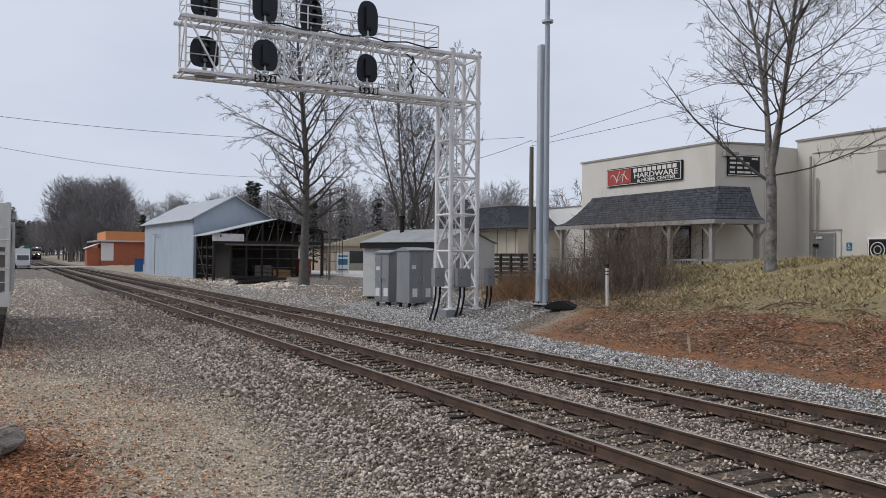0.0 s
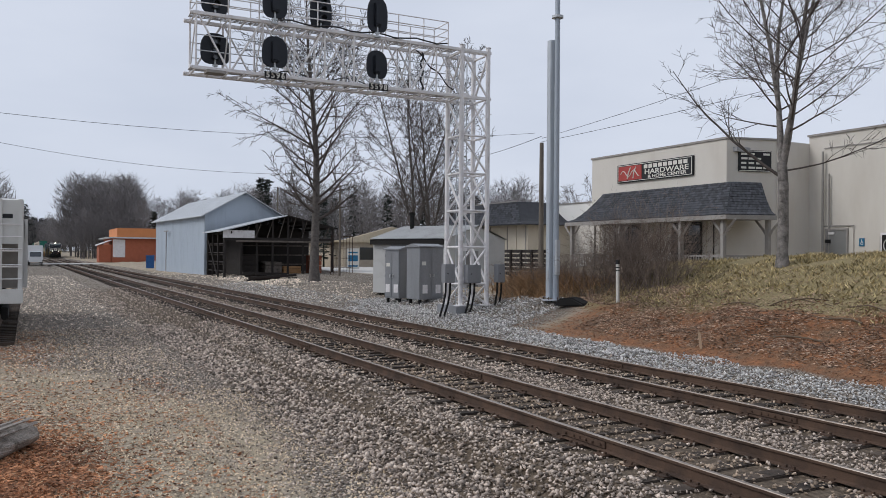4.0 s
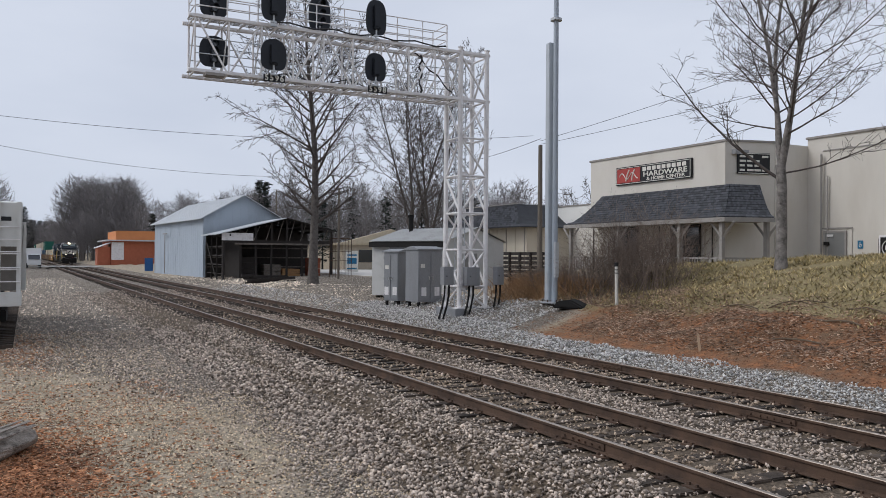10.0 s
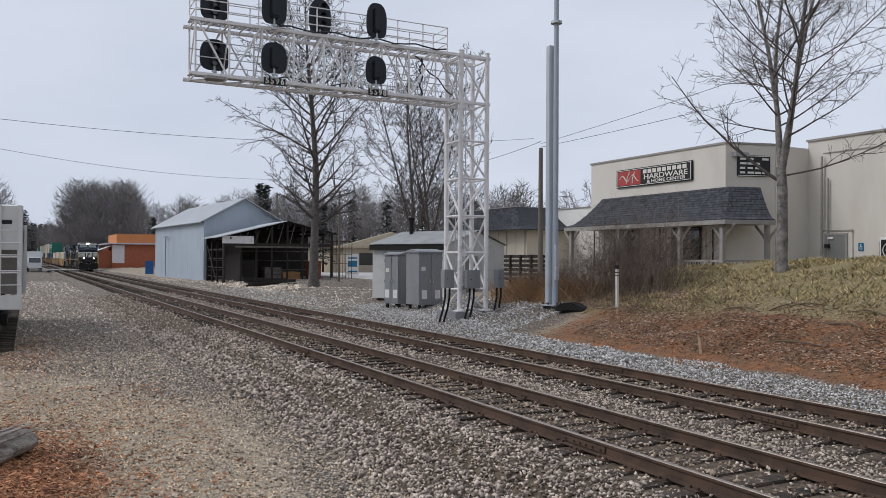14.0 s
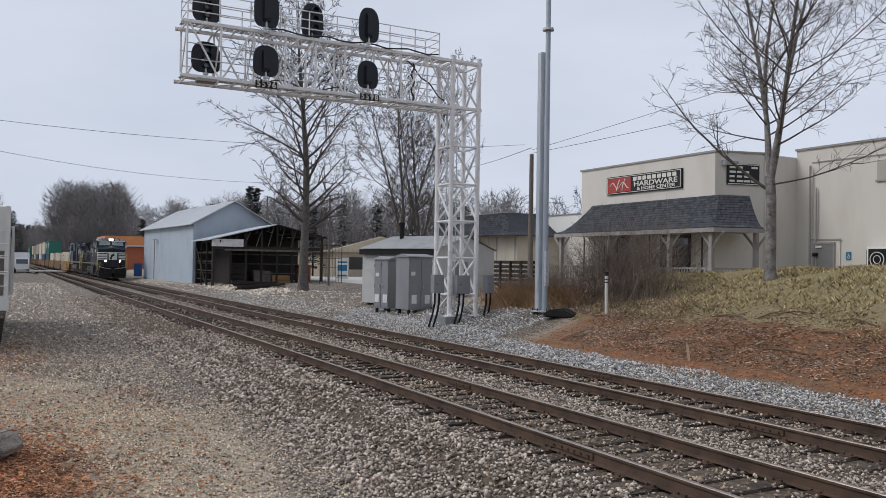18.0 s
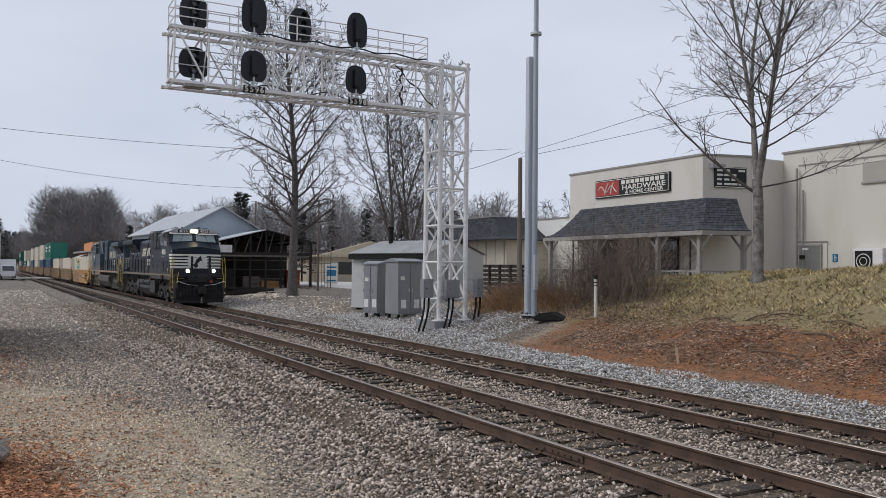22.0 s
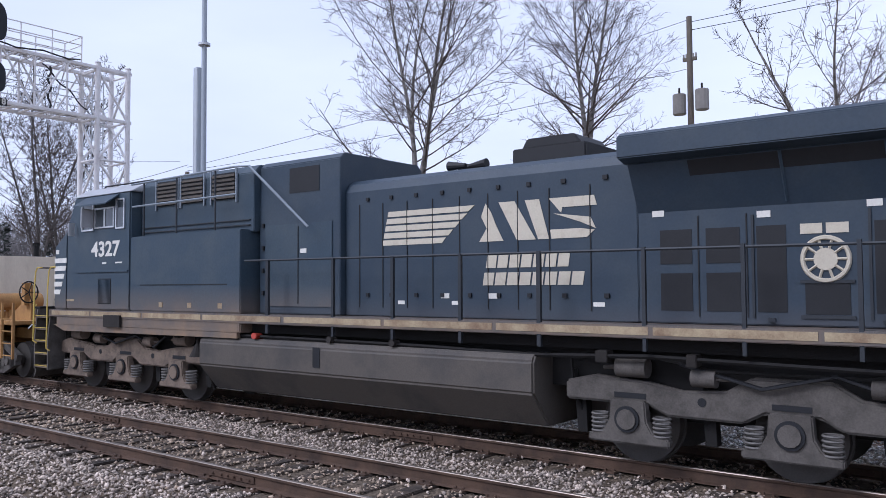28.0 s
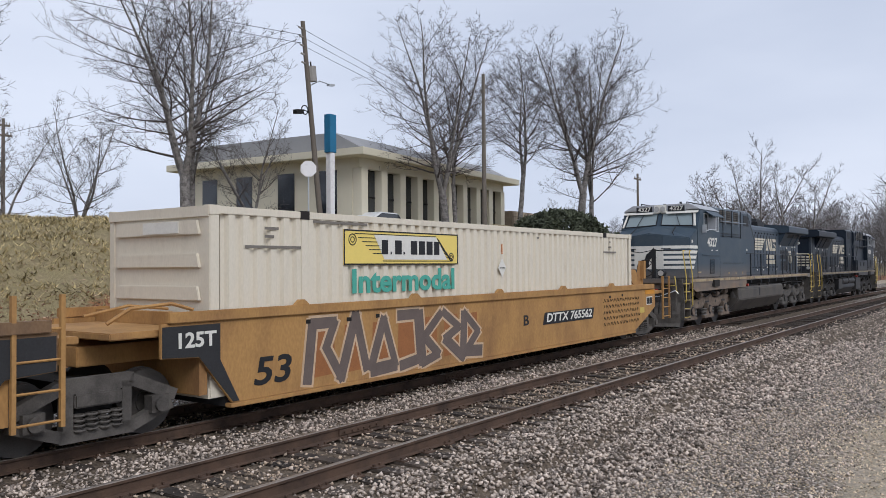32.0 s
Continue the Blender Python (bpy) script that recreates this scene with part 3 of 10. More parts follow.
# ---- ground: one sheet to the horizon ----
def spread(lo, hi, step, far, grow=1.35):
    mid = list(np.arange(lo, hi + 1e-6, step))
    out, s = [], step
    a = lo
    while a > -far:
        s *= grow
        a -= s
        out.append(a)
    left = out[::-1]
    right, s, a = [], step, hi
    while a < far:
        s *= grow
        a += s
        right.append(a)
    return np.array(left + mid + right)


def build_ground():
    xs, ys = spread(-62, 48, 0.42, 2200), spread(-5, 30, 0.28, 2200)
    X, Y = np.meshgrid(xs, ys, indexing="ij")
    Z = ground_z(X, Y)
    V = np.stack([X, Y, Z], -1).reshape(-1, 3)
    nx, ny = len(xs), len(ys)
    i = np.arange(nx - 1)[:, None] * ny + np.arange(ny - 1)[None, :]
    F = np.stack([i, i + ny, i + ny + 1, i + 1], -1).reshape(-1, 4)
    me = np_mesh("ground", V, F)
    yy = Y - bend(X)
    gravel = smooth(1.7, 4.0, yy + 3.2 * smooth(14, 24, -X) + 1.0 * smooth(-4, 6, X) + 0.5 * hum(X, Y, 0.8)) * (1 - smooth(13.2, 14.2, yy + 0.25 * hum(X, Y, 1.7)))
    west = smooth(19.5, 22.5, -X) * smooth(12.5, 14, yy) * (1 - smooth(15.0, 17.5, Y - 9 * smooth(34, 44, -X))) * (1 - smooth(70, 95, -X))
    gravel = np.maximum(gravel, west)
    grass = smooth(14.8, 16.8, Y + 0.8 * hum(X, Y, 0.9)) * smooth(-26, -21, X)
    grass = np.maximum(grass, 0.55 * (1 - smooth(-1.5, 1.2, Y)) * (0.6 + 0.4 * hum(X, Y, 0.5)))
    grass = np.maximum(grass, smooth(40, 70, np.abs(Y)))
    soil = smooth(12.7, 13.5, Y) * (1 - smooth(16.0, 18.0, Y + 0.9 * hum(X, Y, 0.9, 2.0))) * smooth(-23, -19.5, X)
    soil = np.maximum(soil, 0.62 * np.exp(-(((X + 11) / 3.0) ** 2 + ((Y - 0.2) / 1.0) ** 2)))
    soil = np.maximum(soil, 0.6 * np.exp(-(((X + 24) / 4.0) ** 2 + ((Y - 0.6) / 0.9) ** 2)))
    soil = np.where(Y > 12, soil * (0.62 + 0.38 * smooth(-18.5, -13.5, X + 1.2 * hum(X, Y, 1.1))), soil)
    # Where the ground under the ballast is darkened for shade between stones.
    bed = smooth(3.5, 4.3, yy + 0.3 * hum(X, Y, 1.1)) * (1 - smooth(12.2, 12.9, yy)) * (1 - smooth(45, 75, np.abs(X)))
    col = np.stack([grass, soil, gravel, bed], -1).reshape(-1, 4).astype(np.float32)
    at = me.color_attributes.new("zone", "FLOAT_COLOR", "POINT")
    at.data.foreach_set("color", col.ravel())
    me.materials.append(M_GROUND)
    me.shade_smooth()
    return tagged(new("ground", me), "gravel, red clay and dormant grass ground", "ground", kind="structure")


build_ground()

STONE_V = np.array([[1, 0, 0], [-1, 0, 0], [0, 1, 0], [0, -1, 0], [0, 0, 1], [0, 0, -1]], float)
STONE_F = np.array([[0, 2, 4], [2, 1, 4], [1, 3, 4], [3, 0, 4], [2, 0, 5], [1, 2, 5], [3, 1, 5], [0, 3, 5]])


def stones(P, size, rng):
    """Small angular stones at points, each knocked out of shape."""
    m = len(P)
    v = STONE_V[None] * rng.uniform(0.6, 1.25, (m, 6, 1)) * rng.uniform(0.6, 1.25, (m, 1, 3)) + rng.uniform(-0.32, 0.32, (m, 6, 3))
    a, t = rng.uniform(0, 2 * math.pi, m), rng.uniform(-0.8, 0.8, m)
    ca, sa, ct, st = np.cos(a), np.sin(a), np.cos(t), np.sin(t)
    x, y, z = v[..., 0], v[..., 1], v[..., 2] * 0.75
    y, z = y * ct[:, None] - z * st[:, None], y * st[:, None] + z * ct[:, None]
    x, y = x * ca[:, None] - y * sa[:, None], x * sa[:, None] + y * ca[:, None]
    V = P[:, None, :] + np.stack([x, y, z], -1) * size[:, None, None]
    F = (np.arange(m) * 6)[:, None, None] + STONE_F[None]
    return V.reshape(-1, 3), F.reshape(-1, 3)


def chips(P, size, rng):
    """Very small stones: four-sided chips at points."""
    m = len(P)
    a = rng.uniform(0, 2 * math.pi, m)[:, None] + np.array([0.0, 2.1, 4.2])[None] + rng.uniform(-0.4, 0.4, (m, 3))
    r = size[:, None] * rng.uniform(0.8, 1.6, (m, 3))
    low = np.stack([r * np.cos(a), r * np.sin(a), np.broadcast_to(-0.3 * size[:, None], (m, 3))], -1)
    top = np.stack([size * rng.uniform(-0.5, 0.5, m), size * rng.uniform(-0.5, 0.5, m), size * rng.uniform(0.5, 1.1, m)], -1)[:, None, :]
    V = P[:, None, :] + np.concatenate([low, top], 1)
    F = (np.arange(m) * 4)[:, None, None] + np.array([[0, 1, 3], [1, 2, 3], [2, 0, 3]])[None]
    return V.reshape(-1, 3), F.reshape(-1, 3)


def scatter_ballast():
    rng = NPR
    pts = []
    for x0, x1, y0, y1, dens in [(-13, 15, 1.6, 3.7, 360), (-13, 15, 3.7, 6.4, 440), (-30, -13, 1.6, 3.7, 150), (-30, -13, 3.7, 6.4, 240), (15, 30, 1.6, 6.4, 190), (-30, -16, -1.5, 1.6, 70), (-60, -30, -1.5, 6.4, 45),
                                 (30, 60, 2.0, 6.4, 40), (-16, 16, 6.4, 12.6, 360), (-20, 16, 12.6, 14.2, 300), (-34, -16, 6.4, 12.6, 130), (-60, -34, 6.0, 14.5, 34), (-34, -20, 12.6, 14.2, 160), (16, 34, 6.4, 14.0, 110),
                                 (-36, -20, 13.4, 16.4, 130)]:
        m = int((x1 - x0) * (y1 - y0) * dens)
        pts.append(np.stack([rng.uniform(x0, x1, m), rng.uniform(y0, y1, m)], -1))
    p = np.concatenate(pts)
    yy = p[:, 1] - bend(p[:, 0])
    edge = 0.5 * hum(p[:, 0], p[:, 1], 0.8)
    keep = (yy + edge + 3.2 * smooth(14, 24, -p[:, 0]) + 1.0 * smooth(-4, 6, p[:, 0]) > 3.2 - rng.exponential(0.7, len(p))) & ((yy < 13.7 + 0.2 * hum(p[:, 0], p[:, 1], 1.7)) | (p[:, 0] < -22))
    keep &= ~((np.abs(yy - 5.13) < 0.15) & (rng.uniform(0, 1, len(p)) < 0.75))
    for c in (NEAR_C, FAR_C):      # leave the rails themselves clear
        for r in (c - GAUGE / 2, c + GAUGE / 2):
            keep &= np.abs(yy - r) > 0.075
        on_tie = (np.abs(yy - c) < 1.32) & (np.abs(((p[:, 0] + 400) % 0.52) - 0.26) > 0.14)
        keep &= ~(on_tie & (rng.uniform(0, 1, len(p)) < 0.86))
    p = p[keep]
    yy = yy[keep]
    size = rng.uniform(0.017, 0.041, len(p)) * np.where(np.abs(p[:, 0]) > 15, 1.25, 1.0) * np.where(yy < 3.6, 0.72, np.where(yy < 6.2, 1.08, 0.95))
    heap = np.where((np.minimum(np.abs(yy - NEAR_C), np.abs(yy - FAR_C)) < 1.35), 1.3, np.where(yy < 3.6, 0.9, 1.5))
    z = ground_z(p[:, 0], p[:, 1]) + size * (0.1 + heap * rng.uniform(0, 1, len(p)) ** 1.6)
    brown = (np.minimum(np.abs(yy - NEAR_C), np.abs(yy - FAR_C)) < 0.95 + 0.25 * rng.normal(0, 1, len(p))) & (rng.uniform(0, 1, len(p)) < 0.8)
    pale = (yy > 12.35 + 0.2 * rng.normal(0, 1, len(p))) & ~brown
    for use, name, material, label in ((pale, "fresh_ballast_stones", M_STONEPALE, "pale grey crushed stone beyond the far rail"), (~brown & ~pale, "ballast_stones", M_STONE, "loose grey crushed stone ballast beside the rails"), (brown, "stained_ballast_stones", M_STONEBROWN, "rust-stained brown ballast between the rails")):
        V, F = stones(np.stack([p[use, 0], p[use, 1], z[use]], -1), size[use], rng)
        me = np_mesh(name, V, F)
        me.materials.append(material)
        tagged(new(name, me), label, "ballast", kind="stuff")


scatter_ballast()


def scatter_pebbles():
    """Small brown stones trodden into the dirt on the camera's side."""
    rng = np.random.RandomState(29)
    pts = []
    for x0, x1, y0, y1, dens in [(-16, -2, -2.5, 3.9, 420), (-30, -16, -2.5, 3.2, 90), (-2, 16, -1.0, 3.8, 300), (16, 40, -1.0, 3.2, 70)]:
        m = int((x1 - x0) * (y1 - y0) * dens)
        pts.append(np.stack([rng.uniform(x0, x1, m), rng.uniform(y0, y1, m)], -1))
    p = np.concatenate(pts)
    size = rng.uniform(0.008, 0.022, len(p)) * np.where(np.abs(p[:, 0]) > 16, 1.4, 1.0)
    z = ground_z(p[:, 0], p[:, 1]) + size * 0.2
    V, F = chips(np.stack([p[:, 0], p[:, 1], z], -1), size, rng)
    me = np_mesh("dirt_pebbles", V, F)
    me.materials.append(M_DIRTSTONE)
    tagged(new("dirt_pebbles", me), "small brown stones trodden into the dirt verge", "gravel", kind="stuff")


scatter_pebbles()


def scatter_rubble():
    """Coarse pale stones and broken lumps over the yard, thickest before the barn."""
    rng = np.random.RandomState(31)
    n1, n2, n3 = 5200, 4200, 2600
    x = np.concatenate([rng.uniform(-95, -36, n1), rng.uniform(-95, -30, n2), rng.normal(-60, 3.4, n3)])
    y = np.concatenate([rng.uniform(12.4, 19.5, n1), rng.uniform(-2.5, 4.5, n2), rng.normal(15.9, 0.75, n3)])
    y = y + np.where(np.arange(len(x)) < n1 + n2, bend(x) * 0.9, 0)
    ok = np.abs(y - bend(x) - (NEAR_C + FAR_C) / 2) > 3.6
    size = np.concatenate([rng.uniform(0.02, 0.075, n1 + n2), rng.uniform(0.03, 0.15, n3)])
    V, F = chips(on_ground(x[ok], y[ok], 0.0), size[ok], rng)
    me = np_mesh("yard_rubble", V, F)
    me.materials.append(mat("pale_yard_rubble", (0.60, 0.52, 0.43), 0.95, 0, 0.3, 0.7, 40, 0.3, col2=(0.28, 0.22, 0.165), rand=0.75, island=True))
    tagged(new("yard_rubble", me), "pale broken stone and rubble over the yard", "rubble", kind="stuff")


# ---- tracks ----
def rail_profile():
    half = [(0.070, -0.175), (0.068, -0.163), (0.012, -0.148), (0.010, -0.050), (0.034, -0.038), (0.036, -0.008)]
    return half + [(-a, b) for a, b in reversed(half)]


def sweep(profile, xs, offset, z=0.0):
    k = len(profile)
    V = [(x, offset + float(bend(x)) + a, z + b) for x in xs for a, b in profile]
    F = [(i * k + j, i * k + (j + 1) % k, (i + 1) * k + (j + 1) % k, (i + 1) * k + j) for i in range(len(xs) - 1) for j in range(k)]
    me = bpy.data.meshes.new("rail")
    me.from_pydata(V, [], F)
    return me


TIE = Build().box(-0.115, 0.115, -1.3, 1.3, -0.36, -0.185).mesh("tie", 0.012)
TIE.materials.append(M_TIE)


def build_track(name, centre, label):
    t = thing(name, label, "railway track", kind="structure")
    xs = np.concatenate([np.arange(-600, -60, 6.0), np.arange(-60, 60, 1.5), np.arange(60, 200, 5.0)])
    for side in (-1, 1):
        y = centre + side * GAUGE / 2
        r = part("rail", sweep(rail_profile(), xs, y), M_RAIL, t)
        part("rail_head", sweep([(0.034, -0.012), (0.026, 0.0), (-0.026, 0.0), (-0.034, -0.012)], xs, y), M_RAILTOP, r, "shiny worn steel running surface")
        for jx in np.arange(-53.2 + side * 3.1, 40, 11.9):
            jb = Build()
            for s2 in (-1, 1):
                jb.box(-0.46, 0.46, s2 * 0.012, s2 * 0.034, -0.135, -0.055)
                for k in (-0.36, -0.18, -0.05, 0.08, 0.22, 0.38):
                    jb.cyl((k, s2 * 0.03, -0.095), (k, s2 * 0.062, -0.095), 0.016, 6)
            part("joint_bar", jb, M_RAIL, r, m=pose(jx, y + float(bend(jx)), 0, 0, 0, math.degrees(bend_heading(jx))))
    rest, plates = Build(), Build()
    for i, x in enumerate(np.arange(-400 + 0.26, 190, 0.52)):
        turn = math.degrees(bend_heading(x)) + RNG.uniform(-1.2, 1.2)
        m = pose(x + RNG.uniform(-0.03, 0.03), centre + float(bend(x)) + RNG.uniform(-0.06, 0.06), RNG.uniform(-0.012, 0.008), 0, RNG.uniform(-1, 1), turn)
        if -34 < x < 32:
            ob = new("tie", TIE)
            ob.parent = t
            ob.matrix_basis = m
            if abs(x) < 22:
                for side in (-1, 1):
                    y = side * GAUGE / 2
                    plates.box(-0.095, 0.095, y - 0.17, y + 0.17, -0.187, -0.166, m)
                    for dx, dy in ((-0.06, -0.1), (0.06, -0.1), (-0.06, 0.1), (0.06, 0.1)):
                        plates.box(dx - 0.014, dx + 0.014, y + dy - 0.016, y + dy + 0.016, -0.187, -0.135, m)
        elif x > -230 and (i % 2 == 0 or abs(x) < 70):
            rest.box(-0.115, 0.115, -1.3, 1.3, -0.30, -0.188, m)
    tagged(part("far_ties", rest, M_TIE, t), kind="stuff")
    tagged(part("tie_plates_and_spikes", plates, M_RAIL, t), kind="stuff")
    return t


build_track("railway_track_1", NEAR_C, "rusty steel rails on weathered wooden ties in grey ballast")
build_track("railway_track_2", FAR_C, "second pair of rusty rails on wooden ties in ballast")


# ---- bare winter trees ----
def grow(height, trunk_r, seed, stems=1, fork=0.24, spread=0.28, limbs=26, low=0.24, reach=0.27, a0=72, a1=32, rise=0.10, sub=7, lean=(0.0, 0.0), extra=(), twigs=3):
    """Limb segments of a bare tree: (p0, p1, r0, r1, level). Stems carry limbs, limbs carry branches on both sides, branches carry twigs."""
    rng = random.Random(seed)
    segs = []
    up = Vector((0, 0, 1))

    def line(p, d, length, r0, r1, n, wob, lift, level):
        """A crooked tapering line; gives its knots as (place, direction, radius)."""
        q, d = Vector(p), Vector(d).normalized()
        knots = [(q.copy(), d.copy(), r0)]
        for i in range(n):
            d = (d + Vector((rng.gauss(0, wob), rng.gauss(0, wob), rng.gauss(0, wob * 0.6))) + up * lift).normalized()
            q2 = q + d * (length / n)
            ra, rb = r0 + (r1 - r0) * i / n, r0 + (r1 - r0) * (i + 1) / n
            segs.append((q.copy(), q2.copy(), ra, rb, level))
            q = q2
            knots.append((q.copy(), d.copy(), rb))
        return knots

    def along(knots, f):
        k = f * (len(knots) - 1)
        i = min(int(k), len(knots) - 2)
        w = k - i
        return knots[i][0].lerp(knots[i + 1][0], w), knots[i + 1][1], knots[i][2] + (knots[i + 1][2] - knots[i][2]) * w

    def off(d, angle, spin):
        ref = up if abs(d.z) < 0.9 else Vector((1, 0, 0))
        a = d.cross(ref).normalized()
        b = a.cross(d)
        return d * math.cos(angle) + (a * math.cos(spin) + b * math.sin(spin)) * math.sin(angle)

    def twig(p, d, length, r):
        segs.append((p.copy(), p + d * length, r, r * 0.4, 4))

    def dress(knots, length, r):
        """Branches and twigs along one limb."""
        n2 = max(4, int(sub * min(1.3, length / 2.6)))
        for j in range(n2):
            f = 0.22 + 0.78 * (j + rng.uniform(0.1, 0.9)) / n2
            p, d, rr = along(knots, f)
            flat = rng.choice((0.0, math.pi)) if j < 1 else (math.pi if j % 2 else 0.0)
            d2 = off(d, radians(rng.uniform(30, 58)), flat + rng.gauss(0.35, 0.5))
            l2 = length * rng.uniform(0.28, 0.50) * (1.1 - 0.5 * f)
            k2 = line(p, d2, l2, rr * 0.62, rr * 0.2, 4, 0.13, rise * 0.8, 2)
            n3 = max(3, int(l2 / 0.34))
            for m in range(n3):
                p3, d3, r3 = along(k2, 0.2 + 0.8 * (m + rng.random()) / n3)
                e = off(d3, radians(rng.uniform(28, 60)), (math.pi if m % 2 else 0) + rng.gauss(0.3, 0.6))
                l3 = l2 * rng.uniform(0.25, 0.48)
                k3 = line(p3, e, l3, r3 * 0.7, r3 * 0.25, 2, 0.16, rise, 3)
                for _ in range(twigs):
                    p4, d4, r4 = along(k3, rng.uniform(0.2, 1.0))
                    twig(p4, off(d4, radians(rng.uniform(20, 60)), rng.uniform(0, 6.28)), rng.uniform(0.14, 0.42), r4 * 0.6)

    start = Vector((0, 0, -0.3))
    made = []
    if stems == 1:
        made.append(line(start, (lean[0], lean[1], 1), height, trunk_r, trunk_r * 0.10, 14, 0.025, 0.02, 0))
    else:
        base = line(start, (lean[0], lean[1], 1), height * fork, trunk_r, trunk_r * 0.85, 5, 0.03, 0.05, 0)
        spin = rng.uniform(0, 6.28)
        for k in range(stems):
            a = spin + k * 6.28 / stems + rng.gauss(0, 0.25)
            w = spread * rng.uniform(0.55, 1.25)
            p, d, r = along(base, rng.uniform(0.8, 1.0))
            made.append(line(p, (w * math.cos(a) + lean[0], w * math.sin(a) + lean[1], 1), height * (1 - fork) * rng.uniform(0.85, 1.03), trunk_r * 1.15 / stems ** 0.5 * rng.uniform(0.8, 1.05), trunk_r * 0.07, 11, 0.045, 0.025, 0))
        for at_, bearing, tilt, length, thick in extra:         # great low limbs
            p, d, r = along(base, at_)
            a, b = radians(bearing), radians(tilt)
            kn = line(p, (math.cos(a) * math.cos(b), math.sin(a) * math.cos(b), math.sin(b)), length, r * thick, r * thick * 0.2, 8, 0.08, rise * 0.9, 1)
            dress(kn, length * 0.8, r)
    for knots in made:
        count = max(5, limbs // len(made))
        turn = rng.uniform(0, 6.28)
        for i in range(count):
            u = (low if len(made) == 1 else 0.10) + (0.98 - (low if len(made) == 1 else 0.10)) * (i + rng.uniform(0.1, 0.9)) / count
            p, d, r = along(knots, u)
            turn += 2.4 + rng.gauss(0, 0.4)
            v = (u - low) / (1 - low) if len(made) == 1 else u
            length = height * reach * (0.55 + 0.9 * v if v < 0.35 else 0.87 * (1.12 - v) / 0.77 + 0.10) * rng.uniform(0.75, 1.2)
            kn = line(p, off(d, radians(a0 + (a1 - a0) * v + rng.gauss(0, 6)), turn), length, max(0.012, r * rng.uniform(0.34, 0.5)), 0.005, 6, 0.09, rise, 1)
            dress(kn, length, r)
    return segs


def tree_meshes(segs, name, thin=0.0065, bark=None):
    out = []
    for low, high, tag in ((0, 0, "trunk"), (1, 9, "crown")):
        V, F, k = [], [], 0
        for lv, n in ((0, 12), (1, 5), (2, 4), (3, 3), (4, 3)):
            use = [s for s in segs if s[4] == lv and low <= lv <= high]
            if not use:
                continue
            P0, P1 = np.array([s[0] for s in use]), np.array([s[1] for s in use])
            R0, R1 = np.maximum(thin, [s[2] for s in use]), np.maximum(thin * 0.7, [s[3] for s in use])
            if tag == "trunk":
                R0 = R0 * np.where(P0[:, 2] < 0.0, 1.45, 1.0)
            v, f = tube_arrays(P0, P1, R0, R1, n)
            V.append(v)
            F.append(f + k)
            k += len(v)
        me = np_mesh(name + "_" + tag, np.concatenate(V), np.concatenate(F))
        me.shade_smooth()
        me.materials.append(M_TWIG if tag == "crown" else (bark or M_BARK))
        out.append(me)
    return out


TREES = {}


def tree_kind(key, thin=0.0065, bark=None, **kw):
    TREES[key] = tree_meshes(grow(seed=kw.pop("seed"), **kw), "tree", thin, bark)


tree_kind("oak", seed=3, height=14.0, trunk_r=0.27, stems=4, fork=0.24, spread=0.36, limbs=64, reach=0.40, a0=76, a1=40, rise=0.055)
tree_kind("tall", seed=8, height=14.0, trunk_r=0.20, stems=2, fork=0.36, spread=0.20, limbs=52, reach=0.36, a0=70, a1=38, rise=0.06)
tree_kind("slender", seed=31, height=15.0, trunk_r=0.18, stems=1, limbs=38, low=0.26, reach=0.34, a0=68, a1=36, rise=0.07)
tree_kind("fork", seed=22, height=14.0, trunk_r=0.175, stems=4, fork=0.25, spread=0.20, limbs=66, reach=0.35, a0=70, a1=38, rise=0.06,
          extra=((0.86, 228, 34, 5.0, 0.36), (0.92, 40, 4, 4.4, 0.20)))
tree_kind("far_oak", thin=0.013, bark=M_BARKDARK, seed=9, height=19.0, trunk_r=0.31, stems=1, limbs=52, low=0.22, reach=0.36, a0=66, a1=38, rise=0.06)
tree_kind("far_tall", thin=0.013, bark=M_BARKDARK, seed=12, height=18.0, trunk_r=0.19, stems=3, fork=0.14, spread=0.14, limbs=54, reach=0.26, a0=56, a1=32)
tree_kind("far_round", thin=0.014, seed=15, height=9.0, trunk_r=0.20, stems=4, fork=0.14, spread=0.55, limbs=40, reach=0.32, sub=6, twigs=2)
tree_kind("bent", seed=5, height=12.0, trunk_r=0.25, stems=2, fork=0.34, spread=0.30, limbs=44, reach=0.34, lean=(-0.20, 0.0), a0=70, a1=40, rise=0.07)
tree_kind("round", seed=14, height=9.0, trunk_r=0.18, stems=4, fork=0.14, spread=0.55, limbs=48, reach=0.34, sub=7)


def tree(kind, x, y, turn=0.0, size=1.0, z=None, label="bare deciduous tree with fine grey-brown winter twigs", group="bare trees"):
    t = thing("tree", label, "tree", pose(x, y, gz(x, y) if z is None else z, 0, 0, turn), group)
    t.scale = (size, size, size)
    tr = part("trunk", TREES[kind][0], None, t)
    tagged(part("crown", TREES[kind][1], None, t), kind="stuff")
    return t


tree("fork", -17.3, 20.7, 0, 1.0, label="bare hillside tree with a forked, lichen-spotted grey trunk")
tree("tall", -12.5, 23.9, 80, 0.78, label="bare slender tree on the grass crest before the long wall")
tree("round", -5.2, 24.6, 10, 0.95)
tree("bent", 2.5, 24.6, 0, 1.0, label="bare tree with a leaning trunk in front of the shop wing")
tree("slender", 11.8, 27.5, 150, 0.80)
tree("oak", 22.6, 29.4, 40, 0.92)
tree("fork", 24.6, 31.5, 200, 0.85)
tree("round", 27.4, 30.6, 90, 0.80, label="low spreading bare tree before the office building")
tree("round", 24.0, 40.0, 190, 0.85)
